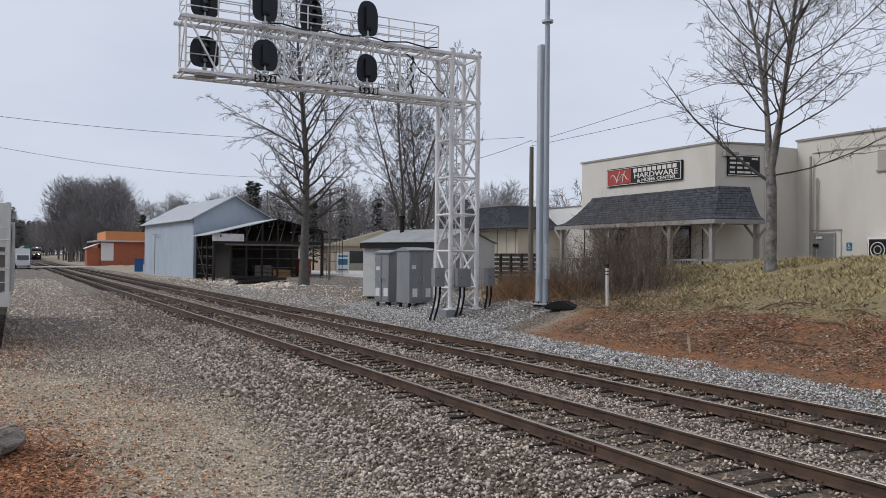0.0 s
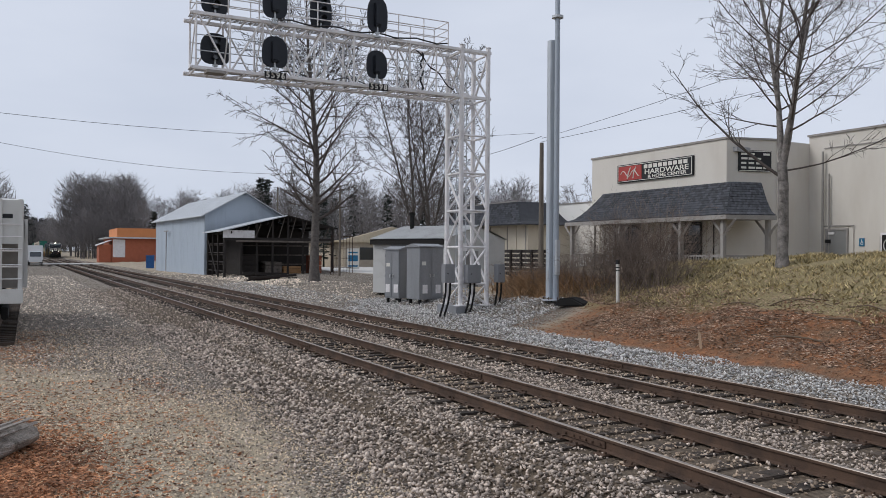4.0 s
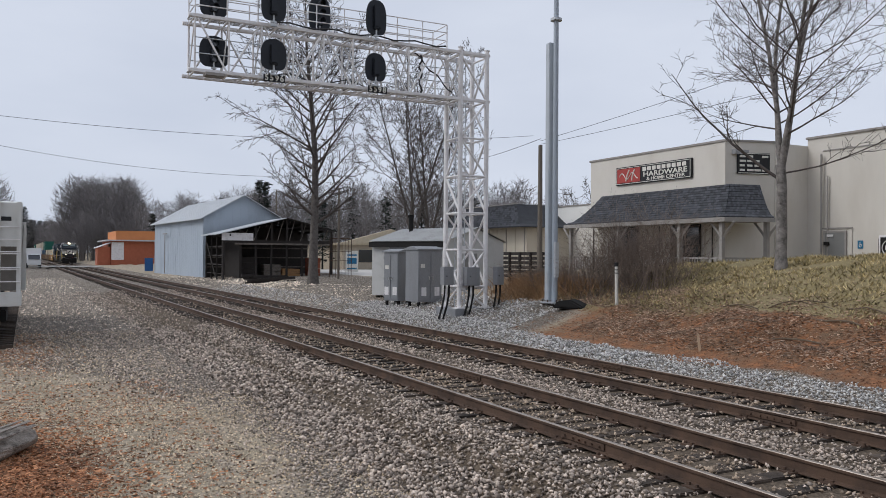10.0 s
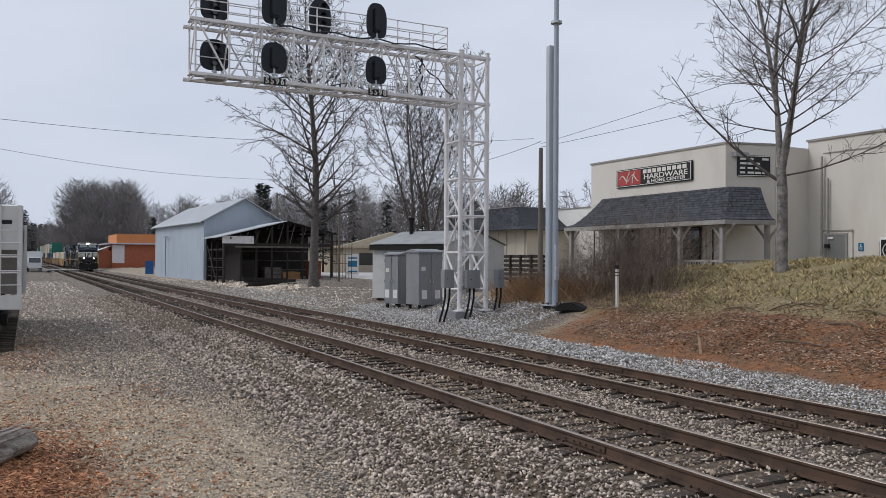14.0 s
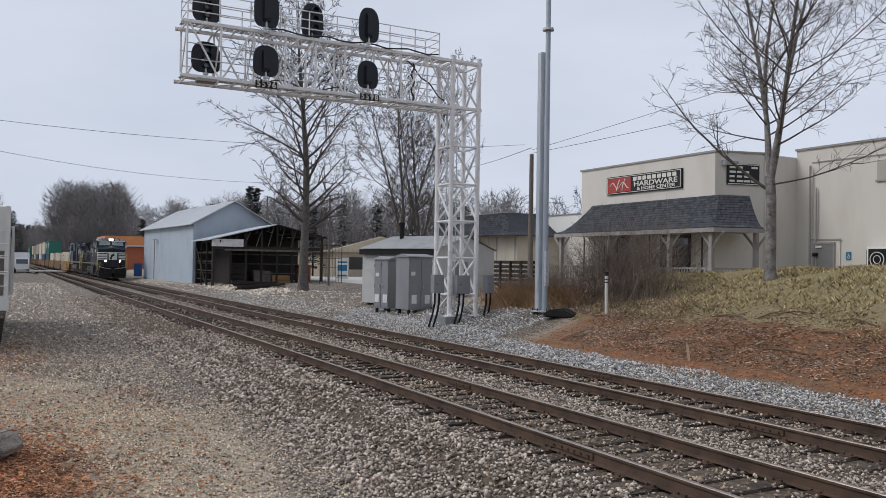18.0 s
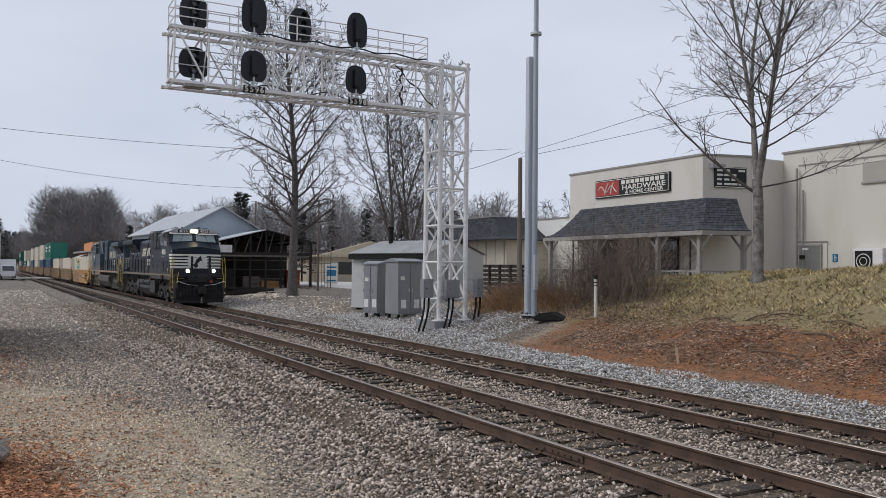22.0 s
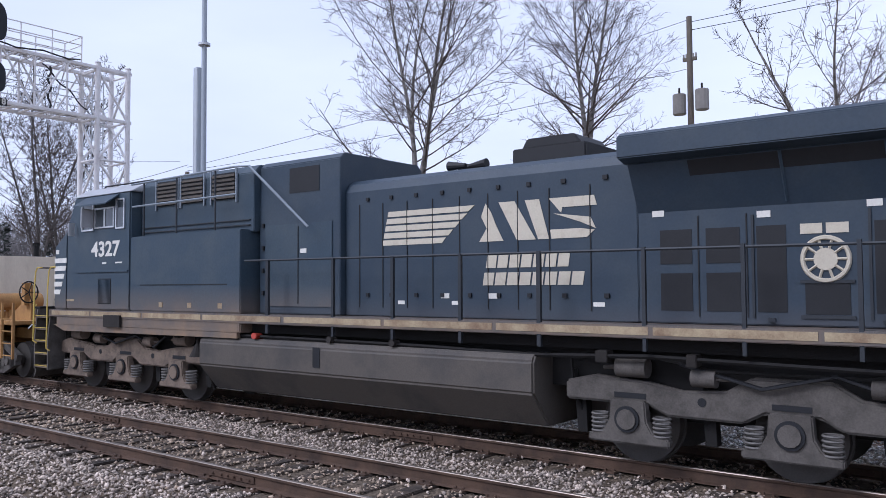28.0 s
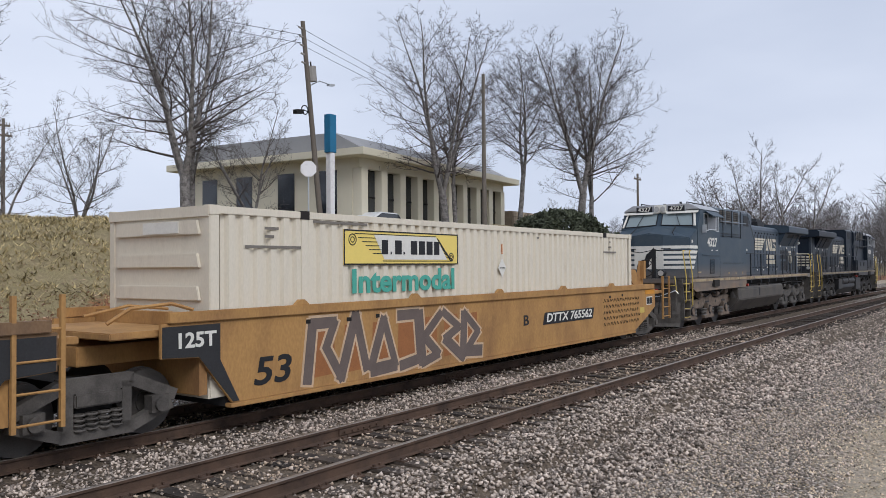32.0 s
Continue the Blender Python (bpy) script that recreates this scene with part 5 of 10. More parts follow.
def build_shop():
    s = thing("shop_building", "cream stucco shop with a dark mansard porch roof", "building", pose(0, 0, 0))
    top = 7.45
    W = 0.3
    # sign wall, corner face, long wall
    part("front_wall", Build().box(-34.9, -25.5, 27.0, 27.0 + W, 0.5, top), M_STUCCO, s)
    part("end_wall", Build().box(-34.9, -34.6, 27.0 + W, 40, 0.5, top), M_STUCCO, s)
    fd = Vector((-24.87, 29.35, 0)) - Vector((-25.5, 27.0, 0))
    ang = math.degrees(math.atan2(fd.y, fd.x))
    fm = pose(-25.5, 27.0, 0, 0, 0, ang)
    part("corner_wall", Build().box(0.0, fd.length, 0.0, W, 0.5, top, fm), M_STUCCO, s)
    part("jog_wall", Build().box(-25.1, -24.8, 29.35, 31.4, 0.5, top), M_STUCCO, s)
    part("long_wall", Build().box(-24.8, -5.5, 31.4, 31.4 + W, 0.5, 7.75), M_STUCCO, s)
    part("high_wall", Build().box(-5.5, 3.4, 31.4, 31.4 + W, 0.5, 8.25), M_STUCCO, s)
    part("return_wall", Build().box(3.1, 3.4, 28.3, 31.4, 0.5, 8.25), M_STUCCO, s)
    part("flat_roof", Build().box(-34.6, 3.4, 31.7, 52, 7.0, 7.2).box(-34.6, -25.2, 27.3, 31.7, 6.9, 7.1), M_ROOFGRAVEL, s)
    part("rear_wall", Build().box(-34.9, 14, 52, 52.3, 0.5, 7.2), M_STUCCO, s)
    part("coping", Build().box(-34.98, -25.42, 26.95, 27.35, top, top + 0.09).box(-0.05, fd.length + 0.05, -0.05, W + 0.05, top + 0.002, top + 0.088, fm), M_TRIM, s, "thin metal coping")
    part("coping", Build().box(-24.85, -5.5, 31.33, 31.75, 7.75, 7.84).box(-5.55, 3.45, 31.33, 31.75, 8.25, 8.34), M_TRIM, s, "thin metal coping")
    # Darker strip on the wall face draws the joint's shadow in colour.
    part("wall_band", Build().box(-24.0, -5.55, 31.37, 31.398, 7.12, 7.17).box(-5.5, 3.1, 31.37, 31.398, 7.12, 7.17), M_TRIM, s, "shadowed wall joint")
    # blanked windows high on the long wall
    for a, b in ((-20.9, -17.2), (-15.3, -11.6), (-10.0, -6.3)):
        wp_ = part("blank_window", Build().box(a, b, 31.36, 31.398, 6.12, 6.92), M_PANEL, s, "blanked tan window panel")
        part("sill", Build().box(a - 0.05, b + 0.05, 31.32, 31.398, 6.04, 6.116), M_TRIM, wp_)
    for a, b in ((-19.8, -16.9), (-15.2, -12.2)):
        lv = part("louvre", Build().box(a, b, 31.35, 31.396, 2.75, 3.42), M_DOORGREY, s, "white framed vent panel")
        for k in range(4):
            part("slat", Build().box(a + 0.03, b - 0.03, 31.31, 31.348, 2.78 + k * 0.19, 2.83 + k * 0.19), M_WHITEPAINT, lv)
        for k in range(15):
            xx = a + (b - a) * k / 14
            part("mullion", Build().box(xx - 0.02, xx + 0.02, 31.29, 31.309, 2.75, 3.42), M_WHITEPAINT, lv)
    # side entrance with its recess
    part("door_recess", Build().box(-24.85 + 0.9, -22.55, 31.34, 31.398, 1.45, 3.66), M_STUCCO, s)
    part("recess_lintel", Build().box(-24.0, -22.5, 31.30, 31.338, 3.66, 3.72), M_TRIM, s)
    d = part("door", Build().box(-23.95 + 0.15, -22.85, 31.29, 31.335, 1.45, 3.50), M_DOORGREY, s, "plain grey steel door")
    part("door_frame", Build().box(-23.88, -23.80, 31.27, 31.335, 1.45, 3.58).box(-22.85, -22.77, 31.27, 31.335, 1.45, 3.58).box(-23.80, -22.85, 31.27, 31.335, 3.50, 3.58), M_TRIM, d)
    part("door_closer", Build().box(-23.7, -23.4, 31.25, 31.288, 3.32, 3.42), M_WHITEPAINT, d)
    hc = part("access_sign", Build().box(-22.30, -22.06, 31.37, 31.396, 2.80, 3.14), M_BLUESIGN, s, "blue square access sign")
    part("symbol", Build().box(-22.20, -22.17, 31.36, 31.368, 2.96, 3.09).box(-22.20, -22.11, 31.36, 31.368, 2.97, 3.0).ring((-22.17, 31.362, 2.92), (0, 1, 0), 0.055, 0.012, 14, 4), M_WHITE, hc)
    ac = part("wall_air_unit", Build().box(-21.1, -19.8, 31.0, 31.396, 2.3, 3.35), M_WHITEPAINT, s, "white wall-mounted air unit", 0.02)
    gr = part("grille", Build().box(-21.0, -20.25, 30.97, 30.998, 2.4, 3.25), M_UNDERDARK, ac, "dark fan grille")
    part("fan_ring", Build().ring((-20.62, 30.962, 2.82), (0, 1, 0), 0.30, 0.02, 20, 5).ring((-20.62, 30.962, 2.82), (0, 1, 0), 0.16, 0.015, 16, 5), M_WHITEPAINT, gr)
    part("side_vent", Build().box(-21.14, -21.102, 31.05, 31.35, 2.4, 3.2), M_UNDERDARK, ac)
    part("downpipe", Build().cyl((-23.98, 31.25, 1.4), (-23.98, 31.25, 7.0), 0.05, 8).cyl((-23.7, 31.3, 1.4), (-23.7, 31.3, 6.0), 0.035, 8), M_TRIM, s)
    part("wall_lamp", Build().box(-24.02 + 0.2, -23.6, 31.2, 31.396, 2.95, 3.1), M_UNDERDARK, s)
    # the large name board
    sb = part("name_board", Build().box(-32.7, -27.4, 26.90, 26.996, 6.02, 6.93), M_BLACK, s, "black framed name board, red panel, white lettering", 0.01)
    part("board_border", Build().box(-32.64, -27.46, 26.885, 26.897, 6.86, 6.885).box(-32.64, -27.46, 26.885, 26.897, 6.065, 6.09).box(-32.64, -32.61, 26.885, 26.897, 6.09, 6.86).box(-27.49, -27.46, 26.885, 26.897, 6.09, 6.86), M_WHITE, sb)
    red = part("red_panel", Build().box(-32.58, -30.85, 26.885, 26.898, 6.12, 6.83), mat("sign_red", (0.42, 0.06, 0.05), 0.5), sb, "red emblem panel")
    em = Build()
    em.tube([(-32.4 + 0.1 * i, 26.875, 6.45 + 0.16 * math.sin(i * 0.8)) for i in range(15)], 0.025, 5)
    em.tube([(-31.9, 26.875, 6.2), (-31.8, 26.875, 6.5), (-31.65, 26.875, 6.75)], 0.03, 5)
    em.tube([(-31.45, 26.875, 6.2), (-31.4, 26.875, 6.5), (-31.25, 26.875, 6.75)], 0.03, 5)
    part("emblem", em, M_WHITE, red)
    for k in range(9):
        part("name_bar", Build().box(-30.68 + k * 0.337, -30.68 + k * 0.337 + 0.25, 26.885, 26.897, 6.61, 6.80), M_WHITE, sb, "white bar in place of the shop name")
    part("lettering", letters("HARDWARE", 0.34, 0.006, width=2.95), M_WHITE, sb, "white serif lettering", m=pose(-29.15, 26.89, 6.43))
    part("lettering", letters("& HOME CENTER", 0.22, 0.004, width=2.6), M_WHITE, sb, "small white lettering", m=pose(-29.1, 26.89, 6.20))
    # smaller notice board on the corner face
    nb = part("notice_board", Build().box(0.55, 2.15, -0.07, -0.004, 6.05, 6.98, fm), M_BLACK, s, "black board with rows of white text", 0.01)
    for r in range(4):
        for c in range(4):
            if RNG.random() < 0.85:
                part("text_bar", Build().box(0.66 + c * 0.36, 0.66 + c * 0.36 + RNG.uniform(0.22, 0.32), -0.08, -0.072, 6.17 + r * 0.2, 6.26 + r * 0.2, fm), M_WHITE, nb)
    part("board_border", Build().box(0.58, 2.12, -0.078, -0.071, 6.93, 6.96, fm).box(0.58, 2.12, -0.078, -0.071, 6.07, 6.10, fm), M_WHITE, nb)
    # mansard porch roof, front and corner side
    et, eb = 5.55, 4.02
    fa = flared((-33.9, 26.96, et), (-25.2, 26.96, et), (-34.3, 24.8, eb), (-23.5, 24.8, eb), 0.75)
    roof = roof_sheet(s, "porch_roof", fa, 24, 10, M_SHINGLEBED)
    shingle_rows(roof, fa, 13, 60)
    fb = flared((-25.2, 26.96, et), (-24.85, 28.4, et), (-23.5, 24.8, eb), (-22.85, 26.95, eb), 0.75)
    roof2 = roof_sheet(s, "porch_roof", fb, 8, 10, M_SHINGLEBED)
    shingle_rows(roof2, fb, 13, 18)
    part("eave_board", Build().box(-34.3, -23.45, 24.78, 24.86, eb - 0.20, eb - 0.02), M_TRIM, s, "grey wooden eave board")
    ev = Vector((-22.85, 26.95, 0)) - Vector((-23.5, 24.8, 0))
    em_ = pose(-23.5, 24.8, 0, 0, 0, math.degrees(math.atan2(ev.y, ev.x)))
    part("eave_board", Build().box(0, ev.length, -0.08, 0.0, eb - 0.20, eb - 0.02, em_), M_TRIM, s)
    part("porch_ceiling", Build().prism([(-34.2, 24.9), (-23.5, 24.9), (-22.9, 26.9), (-24.9, 28.3), (-25.6, 27.0), (-34.2, 27.0)], eb - 0.13, eb - 0.07, "z"), M_TRIM, s)
    part("porch_floor", Build().prism([(-34.2, 24.9), (-23.4, 24.9), (-22.8, 26.9), (-24.9, 28.3), (-25.6, 27.0), (-34.2, 27.0)], 0.8, 1.45, "z"), M_CONCRETE, s)
    posts = [(-34.0, 25.05), (-30.2, 25.05), (-26.19, 25.05), (-23.81, 25.05), (-23.1, 26.8)]
    for px, py in posts:
        p = part("porch_post", Build().box(px - 0.09, px + 0.09, py - 0.09, py + 0.09, 1.45, eb - 0.13), M_TRIM, s, bevel=0.01)
        kn = Build()
        for sx in (-1, 1):
            if px < -23:
                kn.tube([(px, py, eb - 0.95), (px + sx * 0.22, py, eb - 0.62), (px + sx * 0.62, py, eb - 0.2)], 0.06, 4)
        part("knee_brace", kn if kn.v else Build().tube([(px, py, eb - 0.95), (px - 0.2, py - 0.6, eb - 0.2)], 0.06, 4), M_TRIM, p)
    for (ax, ay), (bx, by) in zip(posts[:-1], posts[1:]):
        v = Vector((bx - ax, by - ay, 0))
        rm = pose(ax, ay, 0, 0, 0, math.degrees(math.atan2(v.y, v.x)))
        rl = part("porch_rail", Build().box(0.1, v.length - 0.1, -0.035, 0.035, 2.30, 2.38, rm).box(0.1, v.length - 0.1, -0.03, 0.03, 1.56, 1.62, rm), M_TRIM, s)
        for k in range(1, int(v.length / 0.15)):
            part("baluster", Build().box(k * 0.15 - 0.018, k * 0.15 + 0.018, -0.018, 0.018, 1.62, 2.30, rm), M_TRIM, rl)
    for a, b in ((-28.7, -26.9), (-32.6, -31.0)):
        w_ = part("shop_window", Build().box(a, b, 26.95, 26.995, 1.9, 3.8), M_WINDOW, s, "dark shop window")
        for k in range(3):
            xx = a + (b - a) * k / 2
            part("window_frame", Build().box(xx - 0.05, xx + 0.05, 26.90, 26.949, 1.82, 3.88), M_UNDERDARK, w_)
        for zz in (1.84, 2.9, 3.84):
            part("window_bar", Build().box(a, b, 26.91, 26.948, zz - 0.03, zz + 0.03), M_UNDERDARK, w_)
    for k in range(22):
        xx = -34.6 + k * 0.42
        if not (-28.8 < xx < -26.8 or -32.7 < xx < -30.9):
            part("batten", Build().box(xx - 0.03, xx + 0.03, 26.965, 26.997, 1.45, 3.9), M_UNDERDARK if k % 4 == 0 else M_SIDING, s)
    # board-and-batten wing with its own mansard
    part("wing_wall", Build().box(3.4, 11.0, 28.3, 28.6, 3.0, 6.5).box(10.7, 11.0, 28.6, 52, 3.0, 6.5), M_SIDING, s)
    for k in range(12):
        xx = 3.6 + k * 0.65
        part("batten", Build().box(xx - 0.03, xx + 0.03, 28.262, 28.298, 3.0, 6.3), M_TRIM, s)
    part("wing_band", Build().box(3.4, 11.0, 28.24, 28.261, 4.42, 4.50), M_TRIM, s)
    fw = flared((3.4, 28.45, 8.05), (10.5, 28.45, 8.05), (2.9, 27.6, 6.32), (11.6, 27.6, 6.32), 0.7)
    wr = roof_sheet(s, "wing_roof", fw, 18, 8, M_SHINGLEBED)
    shingle_rows(wr, fw, 13, 44)
    fe = flared((10.5, 28.45, 8.05), (10.5, 52, 8.05), (11.6, 27.6, 6.32), (11.6, 52, 6.32), 0.7)
    roof_sheet(s, "wing_roof", fe, 18, 8, M_SHINGLEBED)
    part("wing_roof_top", Build().box(3.4, 10.5, 28.45, 52, 7.9, 8.04), M_SHINGLEBED, s)
    part("eave_board", Build().box(2.9, 11.6, 27.57, 27.65, 6.16, 6.31), M_WHITEPAINT, s)
    for xx in (3.5, 10.9):
        part("knee_brace", Build().tube([(xx, 28.25, 5.1), (xx, 28.05, 5.6), (xx - 0.5 if xx > 8 else xx + 0.5, 27.8, 6.2)], 0.06, 4), M_TRIM, s)
    # low rear wing to the west, and the pale parapet between the two
    part("west_wall", Build().box(-56.0, -44.95, 29.5, 29.8, 0.5, 4.4).box(-45.25, -44.95, 29.8, 40, 0.5, 4.4), M_SIDING, s)
    for k in range(10):
        part("batten", Build().box(-55.6 + k * 1.15, -55.52 + k * 1.15, 29.46, 29.498, 0.8, 4.25), M_TRIM if k % 2 else M_SIDING, s)
    fz = flared((-55.6, 30.2, 6.0), (-47.3, 30.2, 6.0), (-57.0, 28.6, 4.34), (-44.3, 28.6, 4.34), 0.75)
    rz = roof_sheet(s, "west_roof", fz, 16, 8, M_SHINGLEBED)
    shingle_rows(rz, fz, 11, 44)
    fq = flared((-47.3, 30.2, 6.0), (-47.3, 40, 6.0), (-44.3, 28.6, 4.34), (-44.3, 40, 4.34), 0.75)
    roof_sheet(s, "west_roof", fq, 8, 8, M_SHINGLEBED)
    part("west_roof_top", Build().box(-55.6, -47.3, 30.2, 40, 5.8, 5.98), M_SHINGLEBED, s)
    part("west_roof_edge", Build().box(-55.7, -47.2, 30.12, 30.22, 5.99, 6.06), M_TRIM, s)
    part("link_wall", Build().box(-49.0, -34.9, 33.0, 33.3, 0.5, 4.62), M_STUCCO, s)
    part("link_parapet", Build().box(-49.0, -34.9, 32.96, 33.3, 4.62, 5.80), mat("white_parapet_paint", (0.78, 0.77, 0.74), 0.8, 0, 0.08, 0.8, 50, 0.1), s, "white painted parapet")
    part("link_coping", Build().box(-49.0, -34.9, 32.9, 33.35, 5.802, 5.87), M_TRIM, s)


build_shop()


# ---- hut, sheds and far buildings on the west side ----
M_HUTROOF = mat("dull_corrugated_sheet", (0.34, 0.345, 0.34), 0.6, 0.25, 0.2, 1.0, 40, 0.1, col2=(0.22, 0.215, 0.205), amount=0.45, streak=2)


def build_hut():
    h = thing("signal_hut", "pale grey block hut with a corrugated metal roof", "hut", pose(-36.2, 18.45, gz(-36.2, 17.0) + 0.02, 0, 0, 24))
    m = mat("hut_grey_paint", (0.47, 0.47, 0.46), 0.85, 0, 0.12, 1.2, 40, 0.15, col2=(0.36, 0.35, 0.34), amount=0.4)
    part("wall", Build().box(-2.4, 2.4, -2.3, -2.15, 0, 2.7).box(-2.4, 2.4, 2.15, 2.3, 0, 2.7).box(-2.4, -2.25, -2.15, 2.15, 0, 2.7).box(2.25, 2.4, -2.15, 2.15, 0, 2.7), m, h)
    for gx in (2.26, -2.39):
        part("gable", Build().prism([(-2.3, 2.70), (2.3, 2.70), (0, 3.3)], gx, gx + 0.13, "x"), m, h)
    for sy in (-1, 1):
        b = Build()
        n = 46
        for i in range(n):
            xa, xb = -2.5 + 5.0 * i / n, -2.5 + 5.0 * (i + 1) / n
            za, zb_ = 0.025 * (i % 2), 0.025 * ((i + 1) % 2)
            b.add([(xa, sy * 2.55, 2.66 + za), (xb, sy * 2.55, 2.66 + zb_), (xb, 0, 3.36 + zb_), (xa, 0, 3.36 + za)], [(0, 1, 2, 3)])
        part("roof_sheet", b, M_HUTROOF, h, "dull corrugated metal sheet")
    part("fascia", Build().box(-2.45, 2.45, -2.5, -2.42, 2.38, 2.64), M_UNDERDARK, h)
    part("window", Build().box(-1.2, 0.6, -2.33, -2.302, 1.9, 2.4), M_WINDOW, h)
    part("chimney", Build().cyl((-1.4, -0.5, 2.9), (-1.4, -0.5, 3.95), 0.11, 10).cyl((-1.4, -0.5, 3.9), (-1.4, -0.5, 4.05), 0.16, 10), M_UNDERDARK, h)
    part("door", Build().box(2.402, 2.44, -1.0, 0.0, 0.1, 2.1), M_DOORGREY, h)


build_hut()


def build_shed():
    base = 0.2
    m = pose(-78.4, 14.88, base, 0, 0, 180 + 4.3)
    s = thing("metal_shed", "large blue-grey sheet metal shed with a gable roof", "shed", m)
    # local x runs west along the track side, local -y to the back
    L, Wd, E, A = 21.0, 7.7, 5.72, 7.85
    part("side_wall", Build().box(0, L, -0.12, 0.0, -0.3, E), M_SHEDWALL, s)
    part("back_wall", Build().box(0, L, -Wd, -Wd + 0.12, -0.3, E), M_SHEDWALL, s)
    part("gable_wall", Build().prism([(0, -0.3), (0, E), (-Wd / 2, A), (-Wd, E), (-Wd, -0.3)], -0.02, 0.1, "x"), M_SHEDWALL, s)
    part("far_gable", Build().prism([(0, -0.3), (0, E), (-Wd / 2, A), (-Wd, E), (-Wd, -0.3)], L - 0.1, L + 0.02, "x"), M_SHEDWALL, s)
    for k in range(26):
        part("rib", Build().box(0.4 + k * 0.8, 0.44 + k * 0.8, 0.002, 0.012, -0.2, E - 0.05), M_SHEDWALL, s)
    for k in range(9):
        y = -0.4 - k * 0.8
        h = E + (A - E) * (1 - abs(y + Wd / 2) / (Wd / 2))
        part("rib", Build().box(-0.034, -0.022, y - 0.02, y + 0.02, -0.2, h - 0.05), M_SHEDWALL, s)
    for sgn in (0, 1):
        y0, y1 = (0.45, -Wd / 2) if sgn == 0 else (-Wd - 0.45, -Wd / 2)
        z0 = E - 0.28
        part("roof_panel", Build().prism([(y0, z0), (y1, A + 0.02), (y1, A + 0.10), (y0, z0 + 0.08)], -0.5, L + 0.4, "x"), M_SHEDROOF, s)
        for k in range(22):
            x = -0.3 + k
            part("roof_seam", Build().prism([(y0, z0 + 0.082), (y1, A + 0.102), (y1, A + 0.13), (y0, z0 + 0.11)], x, x + 0.04, "x"), M_SHEDROOF, s)
    part("lamp_bracket", Build().cyl((14.5, 0.3, 0), (14.5, 0.3, 4.4), 0.05, 6).box(13.6, 15.4, 0.25, 0.35, 4.3, 4.4), M_TRIM, s)
    # open pole barn in front of the gable
    o_ = thing("open_barn", "dark open-fronted timber barn full of lumber", "shed", pose(-70.0, 0, base))
    yl, yr, xb = 14.9, 24.8, -7.4
    ya, za, zl, zr = 20.4, 5.35, 3.85, 4.25
    part("roof_panel", Build().prism([(yl - 0.4, zl), (ya, za), (ya, za + 0.08), (yl - 0.4, zl + 0.08)], xb, 0.4, "x"), M_SHEDROOF, o_)
    part("roof_panel", Build().prism([(yr + 0.3, zr), (ya, za), (ya, za + 0.08), (yr + 0.3, zr + 0.08)], xb, 0.4, "x"), M_OLDWOOD, o_)
    part("rear_wall", Build().prism([(yl, -0.2), (yl, zl), (ya, za), (yr, zr), (yr, -0.2)], xb, xb + 0.08, "x"), M_OLDWOOD, o_)
    for k in range(4):
        part("wall_post", Build().box(xb + 0.2 + k * 2.3, xb + 0.34 + k * 2.3, yl, yl + 0.12, -0.2, zl - 0.05), M_OLDWOOD, o_)
    for zz in (0.4, 1.2, 2.0, 2.8):
        part("wall_girt", Build().box(xb, 0, yl + 0.122, yl + 0.17, zz, zz + 0.1), M_OLDWOOD, o_)
    part("diagonal_brace", Build().tube([(-6.6, yl - 0.02, 3.2), (-2.6, yl - 0.02, 0.1)], 0.06, 4), M_OLDWOOD, o_)
    # Dark sheet added behind the open side to give the shaded interior.
    part("inner_wall", Build().box(xb, 0, yl + 1.6, yl + 1.66, -0.2, zl + 0.3), M_OLDWOOD, o_)
    for k in range(8):
        y = yl + 0.1 + k * (yr - yl - 0.2) / 7
        part("barn_post", Build().box(-0.08, 0.08, y - 0.08, y + 0.08, -0.2, min(zl + (y - yl) * 0.27, zr + (yr - y) * 0.3)), M_OLDWOOD, o_)
    for zz in (0.9, 1.8, 2.7):
        part("rear_girt", Build().box(xb + 0.09, xb + 0.16, yl, yr, zz, zz + 0.12), M_TIMBER, o_)
    part("header_beam", Build().box(-0.12, 0.12, yl, yr, 3.15, 3.4), M_OLDWOOD, o_)
    part("header_board", Build().box(0.13, 0.2, yl + 1.0, yr - 0.3, 3.0, 3.15), M_TIMBER, o_)
    part("white_fascia", Build().box(0.14, 0.2, yl - 0.1, yl + 2.6, 3.35, 4.0), M_WHITEPAINT, o_, "white painted fascia board")
    for k in range(9):
        y = yl + 0.6 + k * 1.05
        zt_ = zl + (y - yl) * 0.27 if y < ya else zr + (yr - y) * 0.25
        part("rafter", Build().box(xb, 0.3, y - 0.05, y + 0.05, zt_ - 0.3, zt_ - 0.1), M_OLDWOOD, o_)
        part("truss_web", Build().tube([(0.05, y, 3.4), (0.05, y + 0.5, min(za, zt_ + 0.05))], 0.04, 4), M_TIMBER, o_)
    for k, (y, z, w, hh, mt) in enumerate([(19.5, 0, 1.5, 1.3, M_TIMBER), (21.2, 0, 1.6, 0.9, mat("raw_lumber", (0.40, 0.22, 0.10), 0.85)), (23.6, 0, 0.7, 1.9, mat("rust_red_board", (0.30, 0.09, 0.05), 0.85)), (17.4, 0, 1.4, 1.9, M_OLDWOOD)]):
        lum = thing("lumber_stack", "stack of boards inside the open barn", "lumber", pose(-72.0, y, base), "lumber stacks")
        for i in range(4):
            part("board", Build().box(-1.2, 1.2, -w / 2, w / 2, i * hh / 4, i * hh / 4 + hh / 4 - 0.03), mt, lum)
    gate = thing("steel_gate", "rusty open lattice steel gate", "gate", pose(-66.2, 23.2, base - 0.05, 0, 0, 70))
